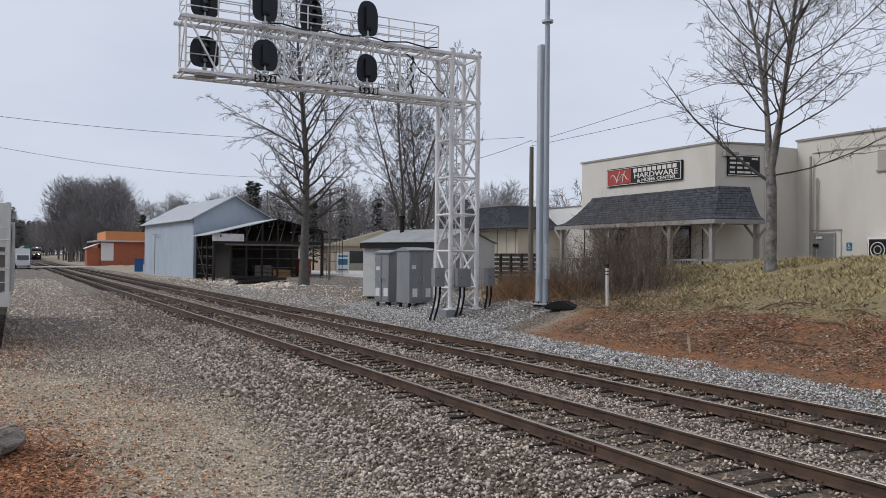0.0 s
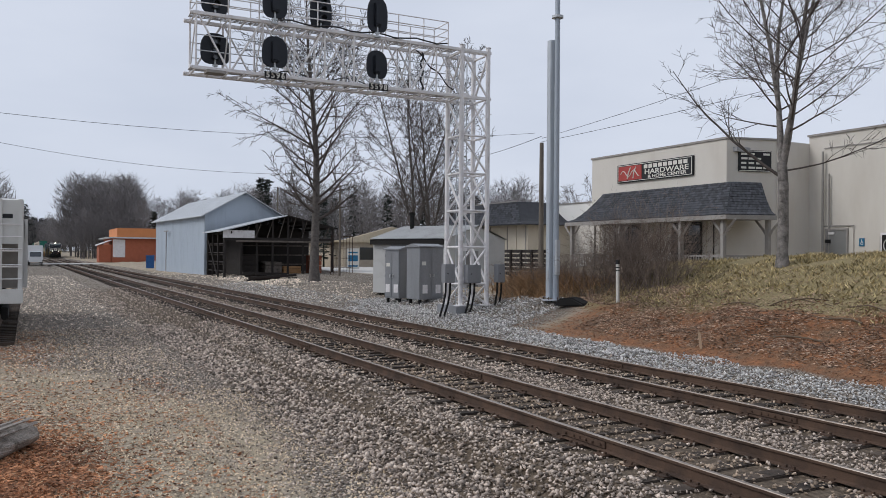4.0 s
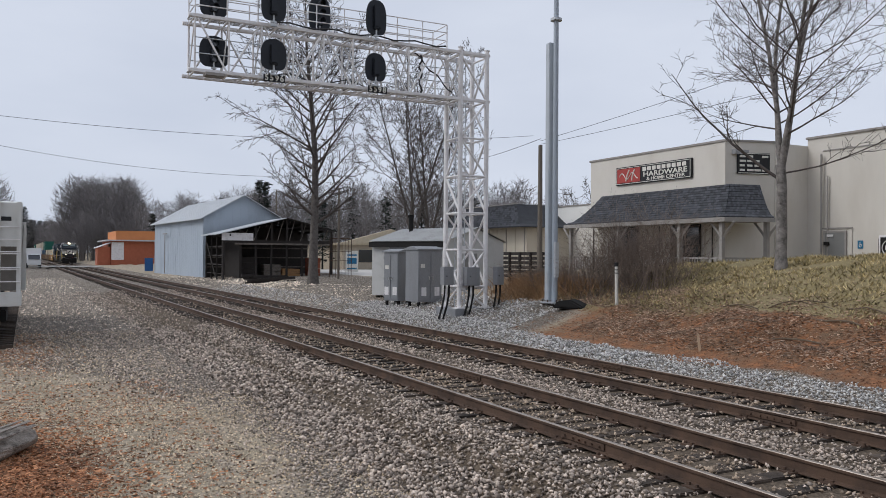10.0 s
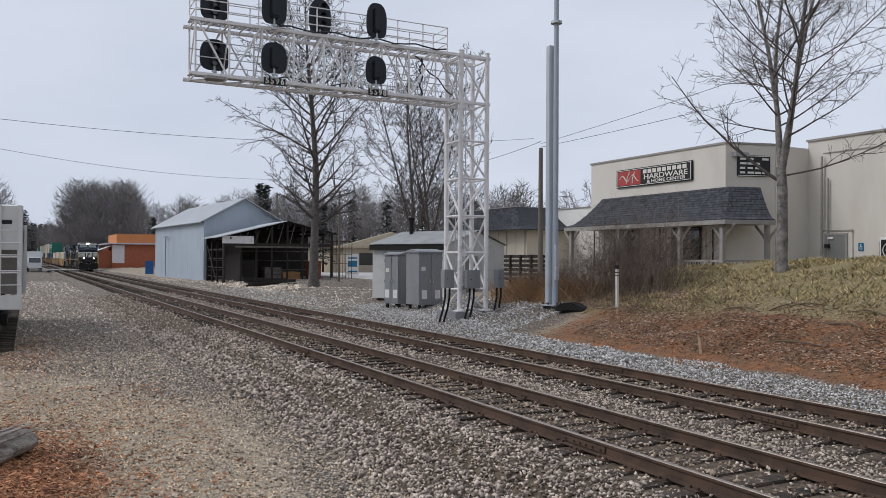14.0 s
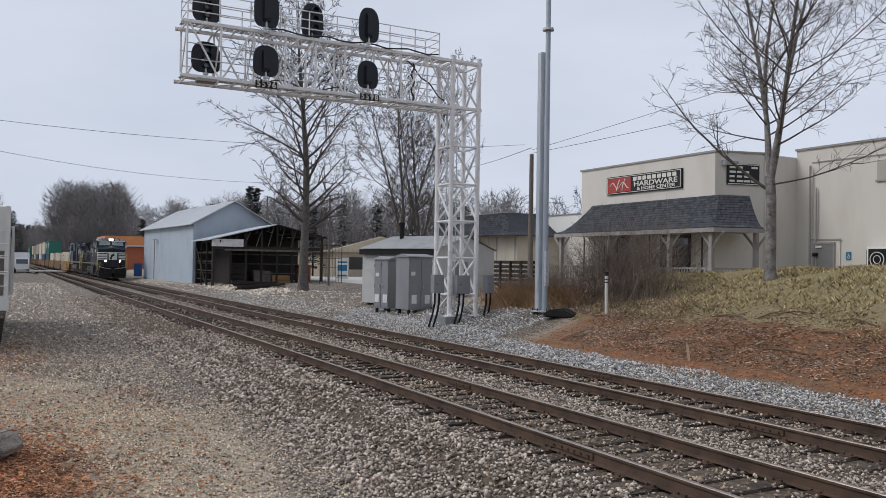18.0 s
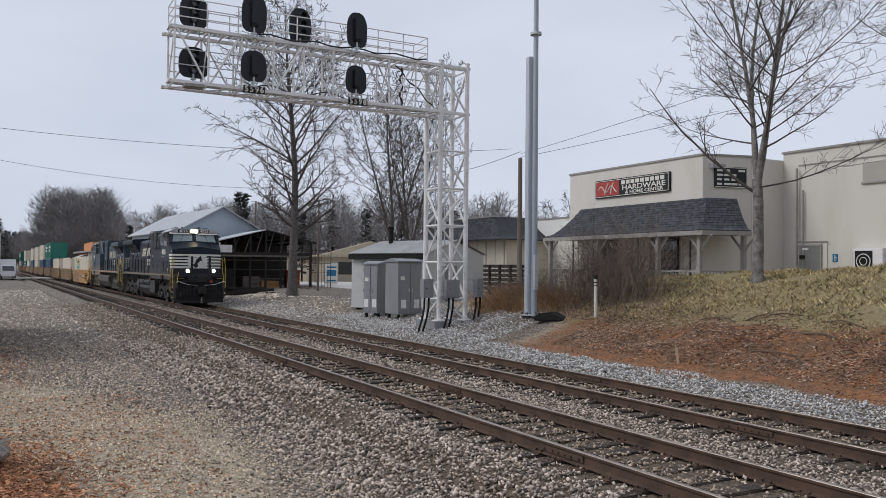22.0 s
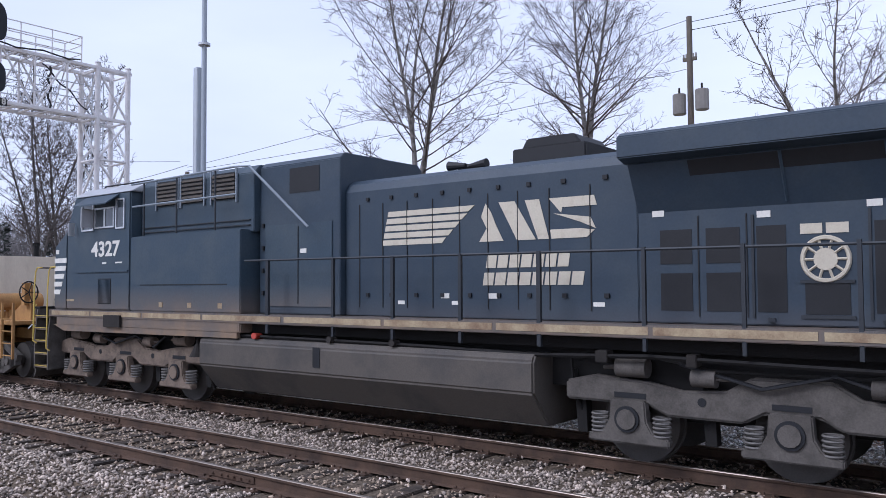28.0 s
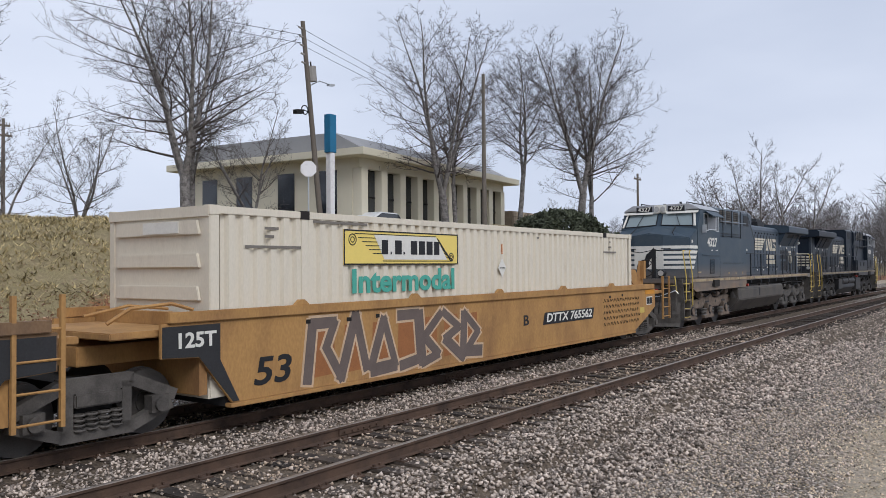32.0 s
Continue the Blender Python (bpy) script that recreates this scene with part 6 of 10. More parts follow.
    part("gate_frame", Build().box(0, 1.9, -0.03, 0.03, 0.1, 0.16).box(0, 1.9, -0.03, 0.03, 3.6, 3.66).box(0, 0.06, -0.03, 0.03, 0.16, 3.6).box(1.84, 1.9, -0.03, 0.03, 0.16, 3.6), M_RAIL, gate)
    for k in range(1, 7):
        part("bar", Build().box(k * 0.27 - 0.015, k * 0.27 + 0.015, -0.02, 0.02, 0.16, 3.6), M_RAIL, gate)
    for zz in (0.9, 1.7, 2.5):
        part("bar", Build().box(0.06, 1.84, -0.022, 0.022, zz, zz + 0.04), M_RAIL, gate)
    # pile of old ties and brush in front
    for k in range(9):
        single("old_tie", Build().box(-1.25, 1.25, -0.11, 0.11, 0, 0.18), M_OLDWOOD, "discarded wooden tie in a heap", "timber", pose(-60.5 + RNG.uniform(-1.2, 1.2), 16.6 + RNG.uniform(-0.9, 0.9), gz(-60.5, 16.6) + 0.02 + 0.17 * (k // 3), RNG.uniform(-4, 4), RNG.uniform(-6, 6), 85 + RNG.uniform(-25, 25)), "old ties", bevel=0.01)


build_shed()

rack = thing("timber_rack", "dark rack of old timber behind the brush", "rack", pose(-37.4, 24.5, gz(-37.4, 24.5)))
for k in range(5):
    part("rack_post", Build().box(-2.1 + k * 1.05, -1.98 + k * 1.05, -0.5, -0.38, -0.2, 1.5), M_OLDWOOD, rack)
for k in range(6):
    part("plank", Build().box(-2.2, 2.2, -0.37, 0.4, 0.08 + k * 0.25, 0.25 + k * 0.25), M_OLDWOOD, rack, bevel=0.01)

bin_ = thing("waste_bin", "blue plastic waste bin by the shed corner", "bin", pose(-101.0, 12.9, 0.2, 0, 0, 80))
part("body", Build().prism([(-0.45, 0.1), (0.45, 0.1), (0.55, 1.55), (-0.55, 1.55)], -0.45, 0.45, "x"), M_BLUEBIN, bin_, bevel=0.03)
part("lid", Build().box(-0.5, 0.5, -0.6, 0.6, 1.552, 1.64), M_BLUEBIN, bin_, bevel=0.02)


def block_building(name, label, x0, x1, y0, y1, z0, z1, wall_m, roof_m, windows=(), slab=0.25, overhang=0.3):
    b = thing(name, label, "building", pose((x0 + x1) / 2, (y0 + y1) / 2, z0))
    hx, hy, h = (x1 - x0) / 2, (y1 - y0) / 2, z1 - z0
    part("wall", Build().box(-hx, hx, -hy, -hy + 0.3, -0.5, h).box(-hx, hx, hy - 0.3, hy, -0.5, h).box(-hx, -hx + 0.3, -hy + 0.3, hy - 0.3, -0.5, h).box(hx - 0.3, hx, -hy + 0.3, hy - 0.3, -0.5, h), wall_m, b)
    part("roof", Build().box(-hx - overhang, hx + overhang, -hy - overhang, hy + overhang, h, h + slab), roof_m, b, bevel=0.03)
    return b


ob_ = block_building("brick_depot", "low red brick building with an orange painted parapet", -185, -165, 14.2, 34, 0.3, 4.7, M_BRICK, M_SHEDROOF, overhang=0.9)
part("parapet", Build().box(-8, 9.6, -9.0, 9.6, 4.66, 6.4), M_ORANGE, ob_, "orange painted upper wall")
part("white_patch", Build().box(10.02, 10.06, -9.8, -7.6, 0.8, 4.2), M_WHITEPAINT, ob_, "worn white painted corner")
part("red_annex", Build().box(4, 9.5, -12.2, -9.95, -0.3, 3.2), M_BRICK, ob_, "low dark red annex")
part("annex_roof", Build().prism([(-12.5, 3.0), (-9.95, 4.0), (-9.95, 4.15), (-12.5, 3.15)], 3.6, 9.9, "x"), M_WHITEPAINT, ob_)
part("dock_door", Build().box(10.01, 10.06, 2.5, 5.6, 0.3, 3.4), M_DOORGREY, ob_)
lb = block_building("long_low_building", "long low tan building behind the yard", -108, -92, 34, 62, 0.6, 3.6, mat("tan_block_wall", (0.42, 0.36, 0.28), 0.85), mat("tan_low_roof", (0.50, 0.42, 0.30), 0.8), overhang=0.7)
part("low_gable", Build().prism([(-14.6, 3.2), (-2, 3.2), (-8, 5.0)], 8.0, 8.72, "x"), mat("tan_gable", (0.52, 0.44, 0.32), 0.8), lb)
for k in range(7):
    part("window", Build().box(8.01, 8.05, -12 + k * 3.4, -10.2 + k * 3.4, 0.9, 2.4), M_WINDOW, lb)
bn = thing("banner_stand", "white upright banner sign with blue print", "sign", pose(-76, 29.0, gz(-76, 29.0)))
part("panel", Build().box(-0.03, 0.03, -0.65, 0.65, 0.1, 2.2), M_WHITE, bn)
for z0, z1 in ((0.35, 0.5), (0.9, 1.5), (1.7, 1.85)):
    part("print_bar", Build().box(0.032, 0.04, -0.5, 0.5, z0, z1), M_BLUESIGN, bn)
single("road_crossing", Build().prism([(-168, -60), (-160, -60), (-150, 60), (-158, 60)], -0.12, 0.03, "z"), M_CONCRETE, "pale worn road across the tracks", "road", kind="structure")
single("yard_pavement", Build().prism([(-92, 25.5), (-62, 25.5), (-52, 33), (-60, 44), (-92, 44)], 0.35, 0.62, "z"), M_CONCRETE, "pale concrete yard behind the barn", "pavement", kind="structure")


# ---- utility poles and wires ----
def utility_pole(x, y, h, arms=(), r=0.14, lean=0.0, label="weathered wooden utility pole", base=None):
    z = gz(x, y) if base is None else base
    p = thing("utility_pole", label, "utility pole", pose(x, y, z, 0, lean, 0), "utility poles")
    part("pole", Build().cyl((0, 0, -0.4), (0, 0, h), r, 10, r * 0.72), M_POLE, p, soft=True)
    for zz, w in arms:
        a = part("crossarm", Build().box(-w / 2, w / 2, -0.05, 0.05, zz - 0.06, zz + 0.06), M_POLE, p)
        for sx in (-0.9, -0.5, 0.5, 0.9):
            part("insulator", Build().cyl((sx * w / 2, 0, zz + 0.06), (sx * w / 2, 0, zz + 0.2), 0.035, 8), M_TRIM, a)
    return p


def transformer(p, dx, z):
    t = part("transformer", Build().cyl((dx, 0, z), (dx, 0, z + 0.75), 0.24, 14), M_TRIM, p, "grey transformer can", 0.02)
    part("bushing", Build().cyl((dx, 0, z + 0.75), (dx, 0, z + 0.98), 0.04, 8), M_OLDWOOD, t)


utility_pole(-29.8, 20.25, 6.0, r=0.13)
up = utility_pole(-10.75, 28.3, 12.1 - gz(-10.75, 28.3), arms=((7.9, 0.5),), label="wooden utility pole with two transformer cans")
transformer(up, -0.42, 8.55 - gz(-10.75, 28.3))
transformer(up, 0.42, 8.62 - gz(-10.75, 28.3))
part("bracket", Build().box(-0.4, 0.4, -0.05, 0.05, 5.25, 5.33).box(-0.4, 0.4, -0.05, 0.05, 4.75, 4.82), M_STEEL, up)
up = utility_pole(29.5, 27.8, 10.6, r=0.15, lean=-7, label="leaning wooden utility pole with insulators and a street lamp")
for k in range(5):
    part("insulator", Build().cyl((-0.3, 0, 10.3 - k * 0.42), (0.02, 0, 10.22 - k * 0.42), 0.05, 8), M_TRIM, up)
transformer(up, 0.3, 7.7)
part("lamp_arm", Build().tube([(0.1, 0, 7.5), (0.7, -0.1, 7.75), (1.3, -0.2, 7.6)], 0.03, 5).box(1.2, 1.6, -0.3, -0.12, 7.52, 7.62), M_STEEL, up)
part("camera_ball", Build().tube([(-0.1, 0, 6.2), (-0.5, 0, 6.3)], 0.03, 5).box(-1.1, -0.6, -0.12, 0.12, 6.1, 6.3).ring((-0.4, 0, 6.3), (0, 1, 0), 0.22, 0.03, 12, 5), M_UNDERDARK, up)
utility_pole(36.0, 22.3, 8.2, r=0.13)
utility_pole(70.0, 27.0, 8.5, arms=((8.0, 1.6),), r=0.13)
utility_pole(98.0, 26.0, 8.5, arms=((8.0, 1.6),), r=0.13)
utility_pole(24.5, 49.0, 7.6, arms=((6.6, 1.0), (7.2, 0.8)), r=0.13)
utility_pole(19.0, 50.0, 4.6, r=0.06, label="thin grey light pole behind the crest")
utility_pole(-62.0, 22.5, 7.4, r=0.1)
utility_pole(-118.0, 33.0, 11.5, r=0.16)


def wire(name, a, b, sag, r=0.012, label="thin black overhead wire"):
    a, b = Vector(a), Vector(b)
    n = 16
    pts = [a.lerp(b, i / n) - Vector((0, 0, sag * 4 * (i / n) * (1 - i / n))) for i in range(n + 1)]
    single(name, Build().tube(pts, r, 4), M_WIRE, label, "wire", group="overhead wires")


wire("overhead_wire", (-29.8, 20.25, 7.5), (-10.75, 28.3, 12.0), 0.25, 0.009)
wire("overhead_wire", (-29.8, 20.25, 7.35), (-10.75, 28.3, 10.2), 0.25, 0.009)
wire("overhead_wire", (-29.8, 20.25, 7.6), (-58, 27, 9.5), 0.5)
wire("overhead_wire", (-10.75, 28.3, 11.9), (28.6, 28.3, 13.9), 0.6)
wire("overhead_wire", (-10.75, 28.3, 11.6), (28.6, 28.3, 13.5), 0.6)
for k in range(3):
    wire("overhead_wire", (28.3, 28.3, 14.3 - k * 0.42), (70.0, 27.0, 8.9 + k * 0.1), 0.7)
wire("overhead_wire", (24.5, 49.0, 10.5), (28.3, 28.3, 13.6), 0.4)
wire("overhead_wire", (24.5, 49.0, 10.2), (-10.75, 60, 11), 0.6)
wire("overhead_wire", (-66, -1.9, 12.2), (-66, 44, 14.2), 1.0, 0.016)
wire("overhead_wire", (-66, -1.9, 12.2), (-62, -20, 13.6), 0.3, 0.016)
wire("overhead_wire", (-110, -3.2, 15.2), (-118, 33, 14.0), 0.8, 0.022)
wire("overhead_wire", (-110, -3.2, 15.2), (-104, -30, 17.0), 0.3, 0.022)

# ---- office building, sign column and parked cars on the east side ----
def build_office():
    o_ = thing("office_building", "cream office building with tall windows between columns", "building", pose(41.4, 35.6, 4.2, 0, 0, 5))
    hx, hy = 9.0, 6.5
    part("wall", Build().box(-hx, hx, -hy + 0.5, hy, 0, 4.1), M_CREAM, o_)
    part("plinth", Build().box(-hx, hx, -hy, -hy + 0.5, 0, 0.5), M_CREAM, o_)
    part("header", Build().box(-hx, hx, -hy, -hy + 0.5, 3.55, 4.1), M_CREAM, o_)
    part("roof_slab", Build().box(-hx - 0.9, hx + 0.9, -hy - 0.9, hy + 0.9, 4.102, 4.5), M_CREAM, o_, "cream overhanging roof edge", 0.02)
    part("mansard", Build().prism([(-hy - 0.5, 4.502), (hy + 0.5, 4.502), (hy - 1.4, 5.5), (-hy + 1.4, 5.5)], -hx - 0.4, hx + 0.4, "x"), M_ROOFGRAVEL, o_, "grey sloped upper roof")
    part("roof_unit", Build().box(-7.2, -6.1, -1, 0.4, 5.5, 5.95), M_UNDERDARK, o_)
    part("roof_unit", Build().box(-5.2, -4.0, -1, 0.6, 5.5, 6.05), M_UNDERDARK, o_)
    n = 10
    for i in range(n):
        x = -hx + 0.35 + i * (2 * hx - 0.7) / (n - 1)
        part("column", Build().box(x - 0.30, x + 0.30, -hy - 0.12, -hy + 0.5, 0.502, 3.548), M_CREAM, o_, bevel=0.02)
        if i < n - 1:
            a, b = x + 0.31, x + (2 * hx - 0.7) / (n - 1) - 0.31
            w_ = part("window", Build().box(a, b, -hy + 0.36, -hy + 0.40, 0.502, 3.548), M_WINDOW, o_, "tall dark window")
            part("window_frame", Build().box((a + b) / 2 - 0.03, (a + b) / 2 + 0.03, -hy + 0.32, -hy + 0.358, 0.502, 3.548).box(a, b, -hy + 0.32, -hy + 0.357, 2.0, 2.08), M_UNDERDARK, w_)
    for y0 in (-5.0, -2.0, 1.2, 4.0):
        part("side_window", Build().box(-hx - 0.04, -hx - 0.002, y0, y0 + 1.2, 0.6, 3.5), M_WINDOW, o_, "tall dark window")
    sw = part("stone_wall", Build().box(hx + 0.2, hx + 9.0, -hy - 0.6, -hy + 0.2, -0.5, 2.2), M_FIELDSTONE, o_, "low brown fieldstone wall")
    for r in range(6):
        x = hx + 0.25
        while x < hx + 8.8:
            w_ = RNG.uniform(0.3, 0.7)
            part("stone", Build().box(x, min(x + w_ - 0.04, hx + 8.95), -hy - 0.68, -hy - 0.602, r * 0.36 + 0.02, r * 0.36 + 0.33), M_FIELDSTONE_O, sw, bevel=0.0)
            x += w_


M_FIELDSTONE_O = mat("field_stone_face", (0.29, 0.23, 0.17), 0.9, 0, 0.3, 3, 25, 0.5, rand=0.4)
build_office()
sc = thing("sign_column", "white column topped by a blue sign panel", "sign", pose(29.6, 27.3, gz(29.6, 27.3)))
part("column", Build().box(-0.16, 0.16, -0.16, 0.16, -0.2, 4.2), M_WHITEPAINT, sc, bevel=0.02)
part("blue_panel", Build().box(-0.24, 0.24, -0.2, 0.2, 4.202, 6.1), M_BLUESIGN, sc, "blue sign panel", 0.02)
ss = thing("road_sign", "round-cornered grey back of a road sign on a post", "road sign", pose(26.2, 25.5, gz(26.2, 25.5), 0, 0, -40))
part("post", Build().cyl((0, 0, -0.2), (0, 0, 3.3), 0.035, 8), M_STEEL, ss)
part("plate", Build().prism([(0.38 * math.cos(math.pi / 8 + i * math.pi / 4), 2.95 + 0.38 * math.sin(math.pi / 8 + i * math.pi / 4)) for i in range(8)], -0.045, -0.04, "y"), M_WHITEPAINT, ss, "octagonal plate")


def car(x, y, turn, paint, label):
    c = thing("parked_car", label, "car", pose(x, y, gz(x, y), 0, 0, turn), "parked cars")
    prof = [(-2.2, 0.35), (2.2, 0.35), (2.25, 0.75), (1.2, 0.92), (0.6, 1.42), (-0.9, 1.45), (-1.9, 0.98), (-2.25, 0.9)]
    part("body", Build().prism(prof, -0.85, 0.85, "y"), paint, c, bevel=0.06)
    part("glass", Build().prism([(1.02, 0.95), (0.55, 1.36), (-0.85, 1.38), (-1.6, 1.0)], -0.86, 0.86, "y"), M_WINDOW, c)
    for wx in (-1.4, 1.4):
        for wy in (-0.82, 0.82):
            w_ = part("wheel", Build().cyl((wx, wy - 0.1, 0.33), (wx, wy + 0.1, 0.33), 0.33, 16), M_TYRE, c)
            part("rim", Build().cyl((wx, wy - 0.11, 0.33), (wx, wy + 0.11, 0.33), 0.2, 12), M_STEEL, w_)


car(21.8, 42.8, 10, M_CARWHITE, "white car parked beyond the grass crest")
car(26.6, 37.6, 0, M_CARDARK, "dark blue car parked beyond the grass crest")
car(27.0, 31.0, 5, M_CARDARK, "dark car parked before the office")
car(34.3, 28.0, 0, M_CARWHITE, "white car parked before the office")

# white box truck far down the yard on the near side
tk = thing("box_truck", "white box truck parked far down the yard", "truck", pose(-158, 1.0, gz(-158, 1.0), 0, 0, 2))
part("cargo_box", Build().box(-4, 1.4, -1.2, 1.2, 0.9, 3.5), M_CARWHITE, tk, bevel=0.04)
part("cab", Build().prism([(1.5, 0.6), (3.6, 0.6), (3.6, 1.5), (2.9, 2.5), (1.5, 2.5)], -1.05, 1.05, "y"), M_CARWHITE, tk, bevel=0.06)
part("windscreen", Build().prism([(3.62, 1.55), (2.95, 2.42), (2.9, 2.42), (3.55, 1.55)], -0.9, 0.9, "y"), M_WINDOW, tk)
for wx in (-2.6, 2.6):
    for wy in (-1.0, 1.0):
        part("wheel", Build().cyl((wx, wy - 0.14, 0.46), (wx, wy + 0.14, 0.46), 0.46, 16), M_TYRE, tk)


# ---- parked hopper wagon on the siding ----
def build_hopper():
    z = gz(-30, -2) + 0.12
    h = thing("hopper_wagon", "pale grey covered hopper wagon parked on a siding", "rail wagon", pose(-25.9, -1.62, z + 0.17))
    # local x: 0 is the near end, the wagon runs to -13
    prof = [(-1.5, 1.25), (1.5, 1.25), (1.55, 3.2), (1.2, 3.75), (0.6, 4.02), (-0.6, 4.02), (-1.2, 3.75), (-1.55, 3.2)]
    part("body", Build().prism(prof, -12.4, -1.3, "x"), M_HOPPER, h, bevel=0.02)
    part("end_slope_sheet", Build().prism([(-1.3, 3.9), (-1.3, 2.2), (-0.2, 3.72)], -1.4, 1.4, "y").prism([(-1.3, 2.2), (-1.3, 1.3), (-2.2, 1.3)], -1.4, 1.4, "y"), M_HOPPER, h)
    part("end_plate", Build().box(-0.16, -0.10, -1.5, 1.5, 2.55, 3.8), M_HOPPER, h, "pale end plate with wagon number")
    part("number_bar", Build().box(-0.098, -0.09, 0.35, 1.22, 3.28, 3.40), M_BLACK, h, "dark bar in place of the wagon number")
    part("roof_hatch", Build().box(-9, -2, -0.4, 0.4, 4.02, 4.18), M_HOPPER, h)
    # Panel added behind the posts; the recess's shade is put into its colour.
    part("end_sheet", Build().box(-0.95, -0.9, -1.4, 1.4, 1.26, 2.6), mat("grey_brown_hopper_sheet", (0.20, 0.185, 0.165), 0.8), h, "grey-brown end sheet with recess shade in its colour")
    part("centre_sill", Build().box(-13.0, 0.0, -0.3, 0.3, 0.75, 1.22), M_UNDERDARK, h)
    part("end_sill", Build().box(-0.25, 0.05, -1.5, 1.5, 0.85, 1.25), M_HOPPER, h, bevel=0.02)
    for y in (-1.42, -0.9, 0.9, 1.42):
        part("end_post", Build().box(-0.12, 0.0, y - 0.06, y + 0.06, 1.25, 3.82), M_HOPPER, h, bevel=0.01)
    for zz in (1.55, 1.95, 2.4, 2.75, 3.1):
        part("grab_rung", Build().cyl((0.03, 0.92, zz), (0.03, 1.45, zz), 0.016, 6), M_WHITEPAINT, h)
        part("grab_rung", Build().cyl((0.0, -1.4, zz), (0.0, -0.9, zz), 0.016, 6), M_WHITEPAINT, h)
    for zz in (1.9, 2.35):
        part("cross_rail", Build().cyl((-0.02, -1.4, zz), (-0.02, 1.4, zz), 0.025, 6), M_WHITEPAINT, h)
    for xx in (-1.45, -6.9, -12.3):
        part("side_post", Build().box(xx, xx + 0.15, 1.5, 1.6, 1.25, 3.3), M_HOPPER, h)
    part("coupler", Build().box(0.0, 0.75, -0.12, 0.12, 0.78, 0.98).box(0.6, 0.95, -0.2, 0.2, 0.72, 1.02), M_UNDER, h, bevel=0.03)
    for cx in (-2.2, -10.8):
        t = part("bogie", Build().box(cx - 1.1, cx + 1.1, 0.92, 1.1, 0.32, 0.68).box(cx - 1.1, cx + 1.1, -1.1, -0.92, 0.32, 0.68).box(cx - 0.3, cx + 0.3, -0.92, 0.92, 0.4, 0.72), M_UNDERDARK, h, bevel=0.03)
        for wx in (cx - 0.88, cx + 0.88):
            part("wheel", Build().cyl((wx, 0.68, 0.42), (wx, 0.82, 0.42), 0.42, 24).cyl((wx, -0.82, 0.42), (wx, -0.68, 0.42), 0.42, 24).cyl((wx, -0.7, 0.42), (wx, 0.7, 0.42), 0.08, 8), M_UNDERDARK, t)
    st = thing("siding_track", "short rusty siding under the parked wagon", "railway track", kind="structure")
    for sy in (-1, 1):
        prof = [(-1.62 + sy * 0.75 + a, z + 0.17 + b) for a, b in rail_profile()]
        part("rail", Build().prism(prof, -90, -25.2, "x"), M_RAIL, st)
    for k in range(60):
        ob = new("tie", TIE)
        ob.parent = st
        ob.matrix_basis = pose(-25.5 - k * 0.56, -1.62, z + 0.16, 0, 0, RNG.uniform(-1.5, 1.5))


build_hopper()


M_LOG = mat("cracked_grey_log", (0.36, 0.32, 0.28), 0.95, 0, 0.5, 6, 40, 1.0, col2=(0.07, 0.058, 0.048), amount=0.46, bdist=0.04)


def build_log():
    """A split, weathered log lying beside the leaves."""
    rng = random.Random(12)
    rings, n = [], 14
    for i in range(9):
        x = -2.6 + 2.6 * i / 8
        rings.append([(x + (rng.uniform(-0.06, 0.06) if i == 8 else 0), (0.20 + 0.05 * math.sin(3 * a + i * 0.6) + rng.uniform(-0.025, 0.025)) * math.cos(a), 0.17 + (0.17 + 0.04 * math.sin(2 * a + i) + rng.uniform(-0.02, 0.02)) * math.sin(a)) for a in (2 * math.pi * k / n for k in range(n))])
    V = [p for r in rings for p in r]
    F = [(i * n + j, i * n + (j + 1) % n, (i + 1) * n + (j + 1) % n, (i + 1) * n + j) for i in range(8) for j in range(n)] + [tuple(range(n - 1, -1, -1)), tuple(range(8 * n, 9 * n))]
    lg = thing("split_log", "split and weathered grey log lying in fallen leaves", "log", pose(-12.35, -0.02, gz(-12.2, -0.2), 0, 0, 150))
    part("wood", Build().add(V, F), M_LOG, lg, bevel=0.012)
    for k in range(5):
        a = 0.6 + 0.45 * k
        part("splinter", Build().prism([(-1.9 + 0.2 * k, 0.0), (-0.1 - 0.12 * k, 0.0), (0.02, 0.022), (-1.7, 0.03)], -0.02, 0.02, "y", pose(0, 0.20 * math.cos(a), 0.18 + 0.19 * math.sin(a), math.degrees(a) - 90, 0, 0)), M_LOG, lg)


build_log()

# ---- locomotives: x runs to the cab end, z = 0 on the rail heads ----
def side_text(name, text, size, x, y_out, z, side, material, parent, width, bold=0.008, shear=0.0, label="white painted lettering"):
    part(name, letters(text, size, bold, shear, 0.003, width), material, parent, label, m=pose(x, side * y_out, z, 0, 0, 0 if side < 0 else 180))


def plate(parent, name, pts, y_out, side, material, label="", thick=0.006):
    """A thin painted or raised shape on a side wall; pts are (x, z)."""
    b = Build().prism(pts, side * y_out, side * (y_out + thick), "y")
    return part(name, b, material, parent, label)


def rect(x0, x1, z0, z1):
    return [(x0, z0), (x1, z0), (x1, z1), (x0, z1)]


AXLES = []
M_WHEEL = mat("grimy_wheel_steel", (0.085, 0.077, 0.07), 0.6, 0.2, 0.3, 4, 50, 0.2)


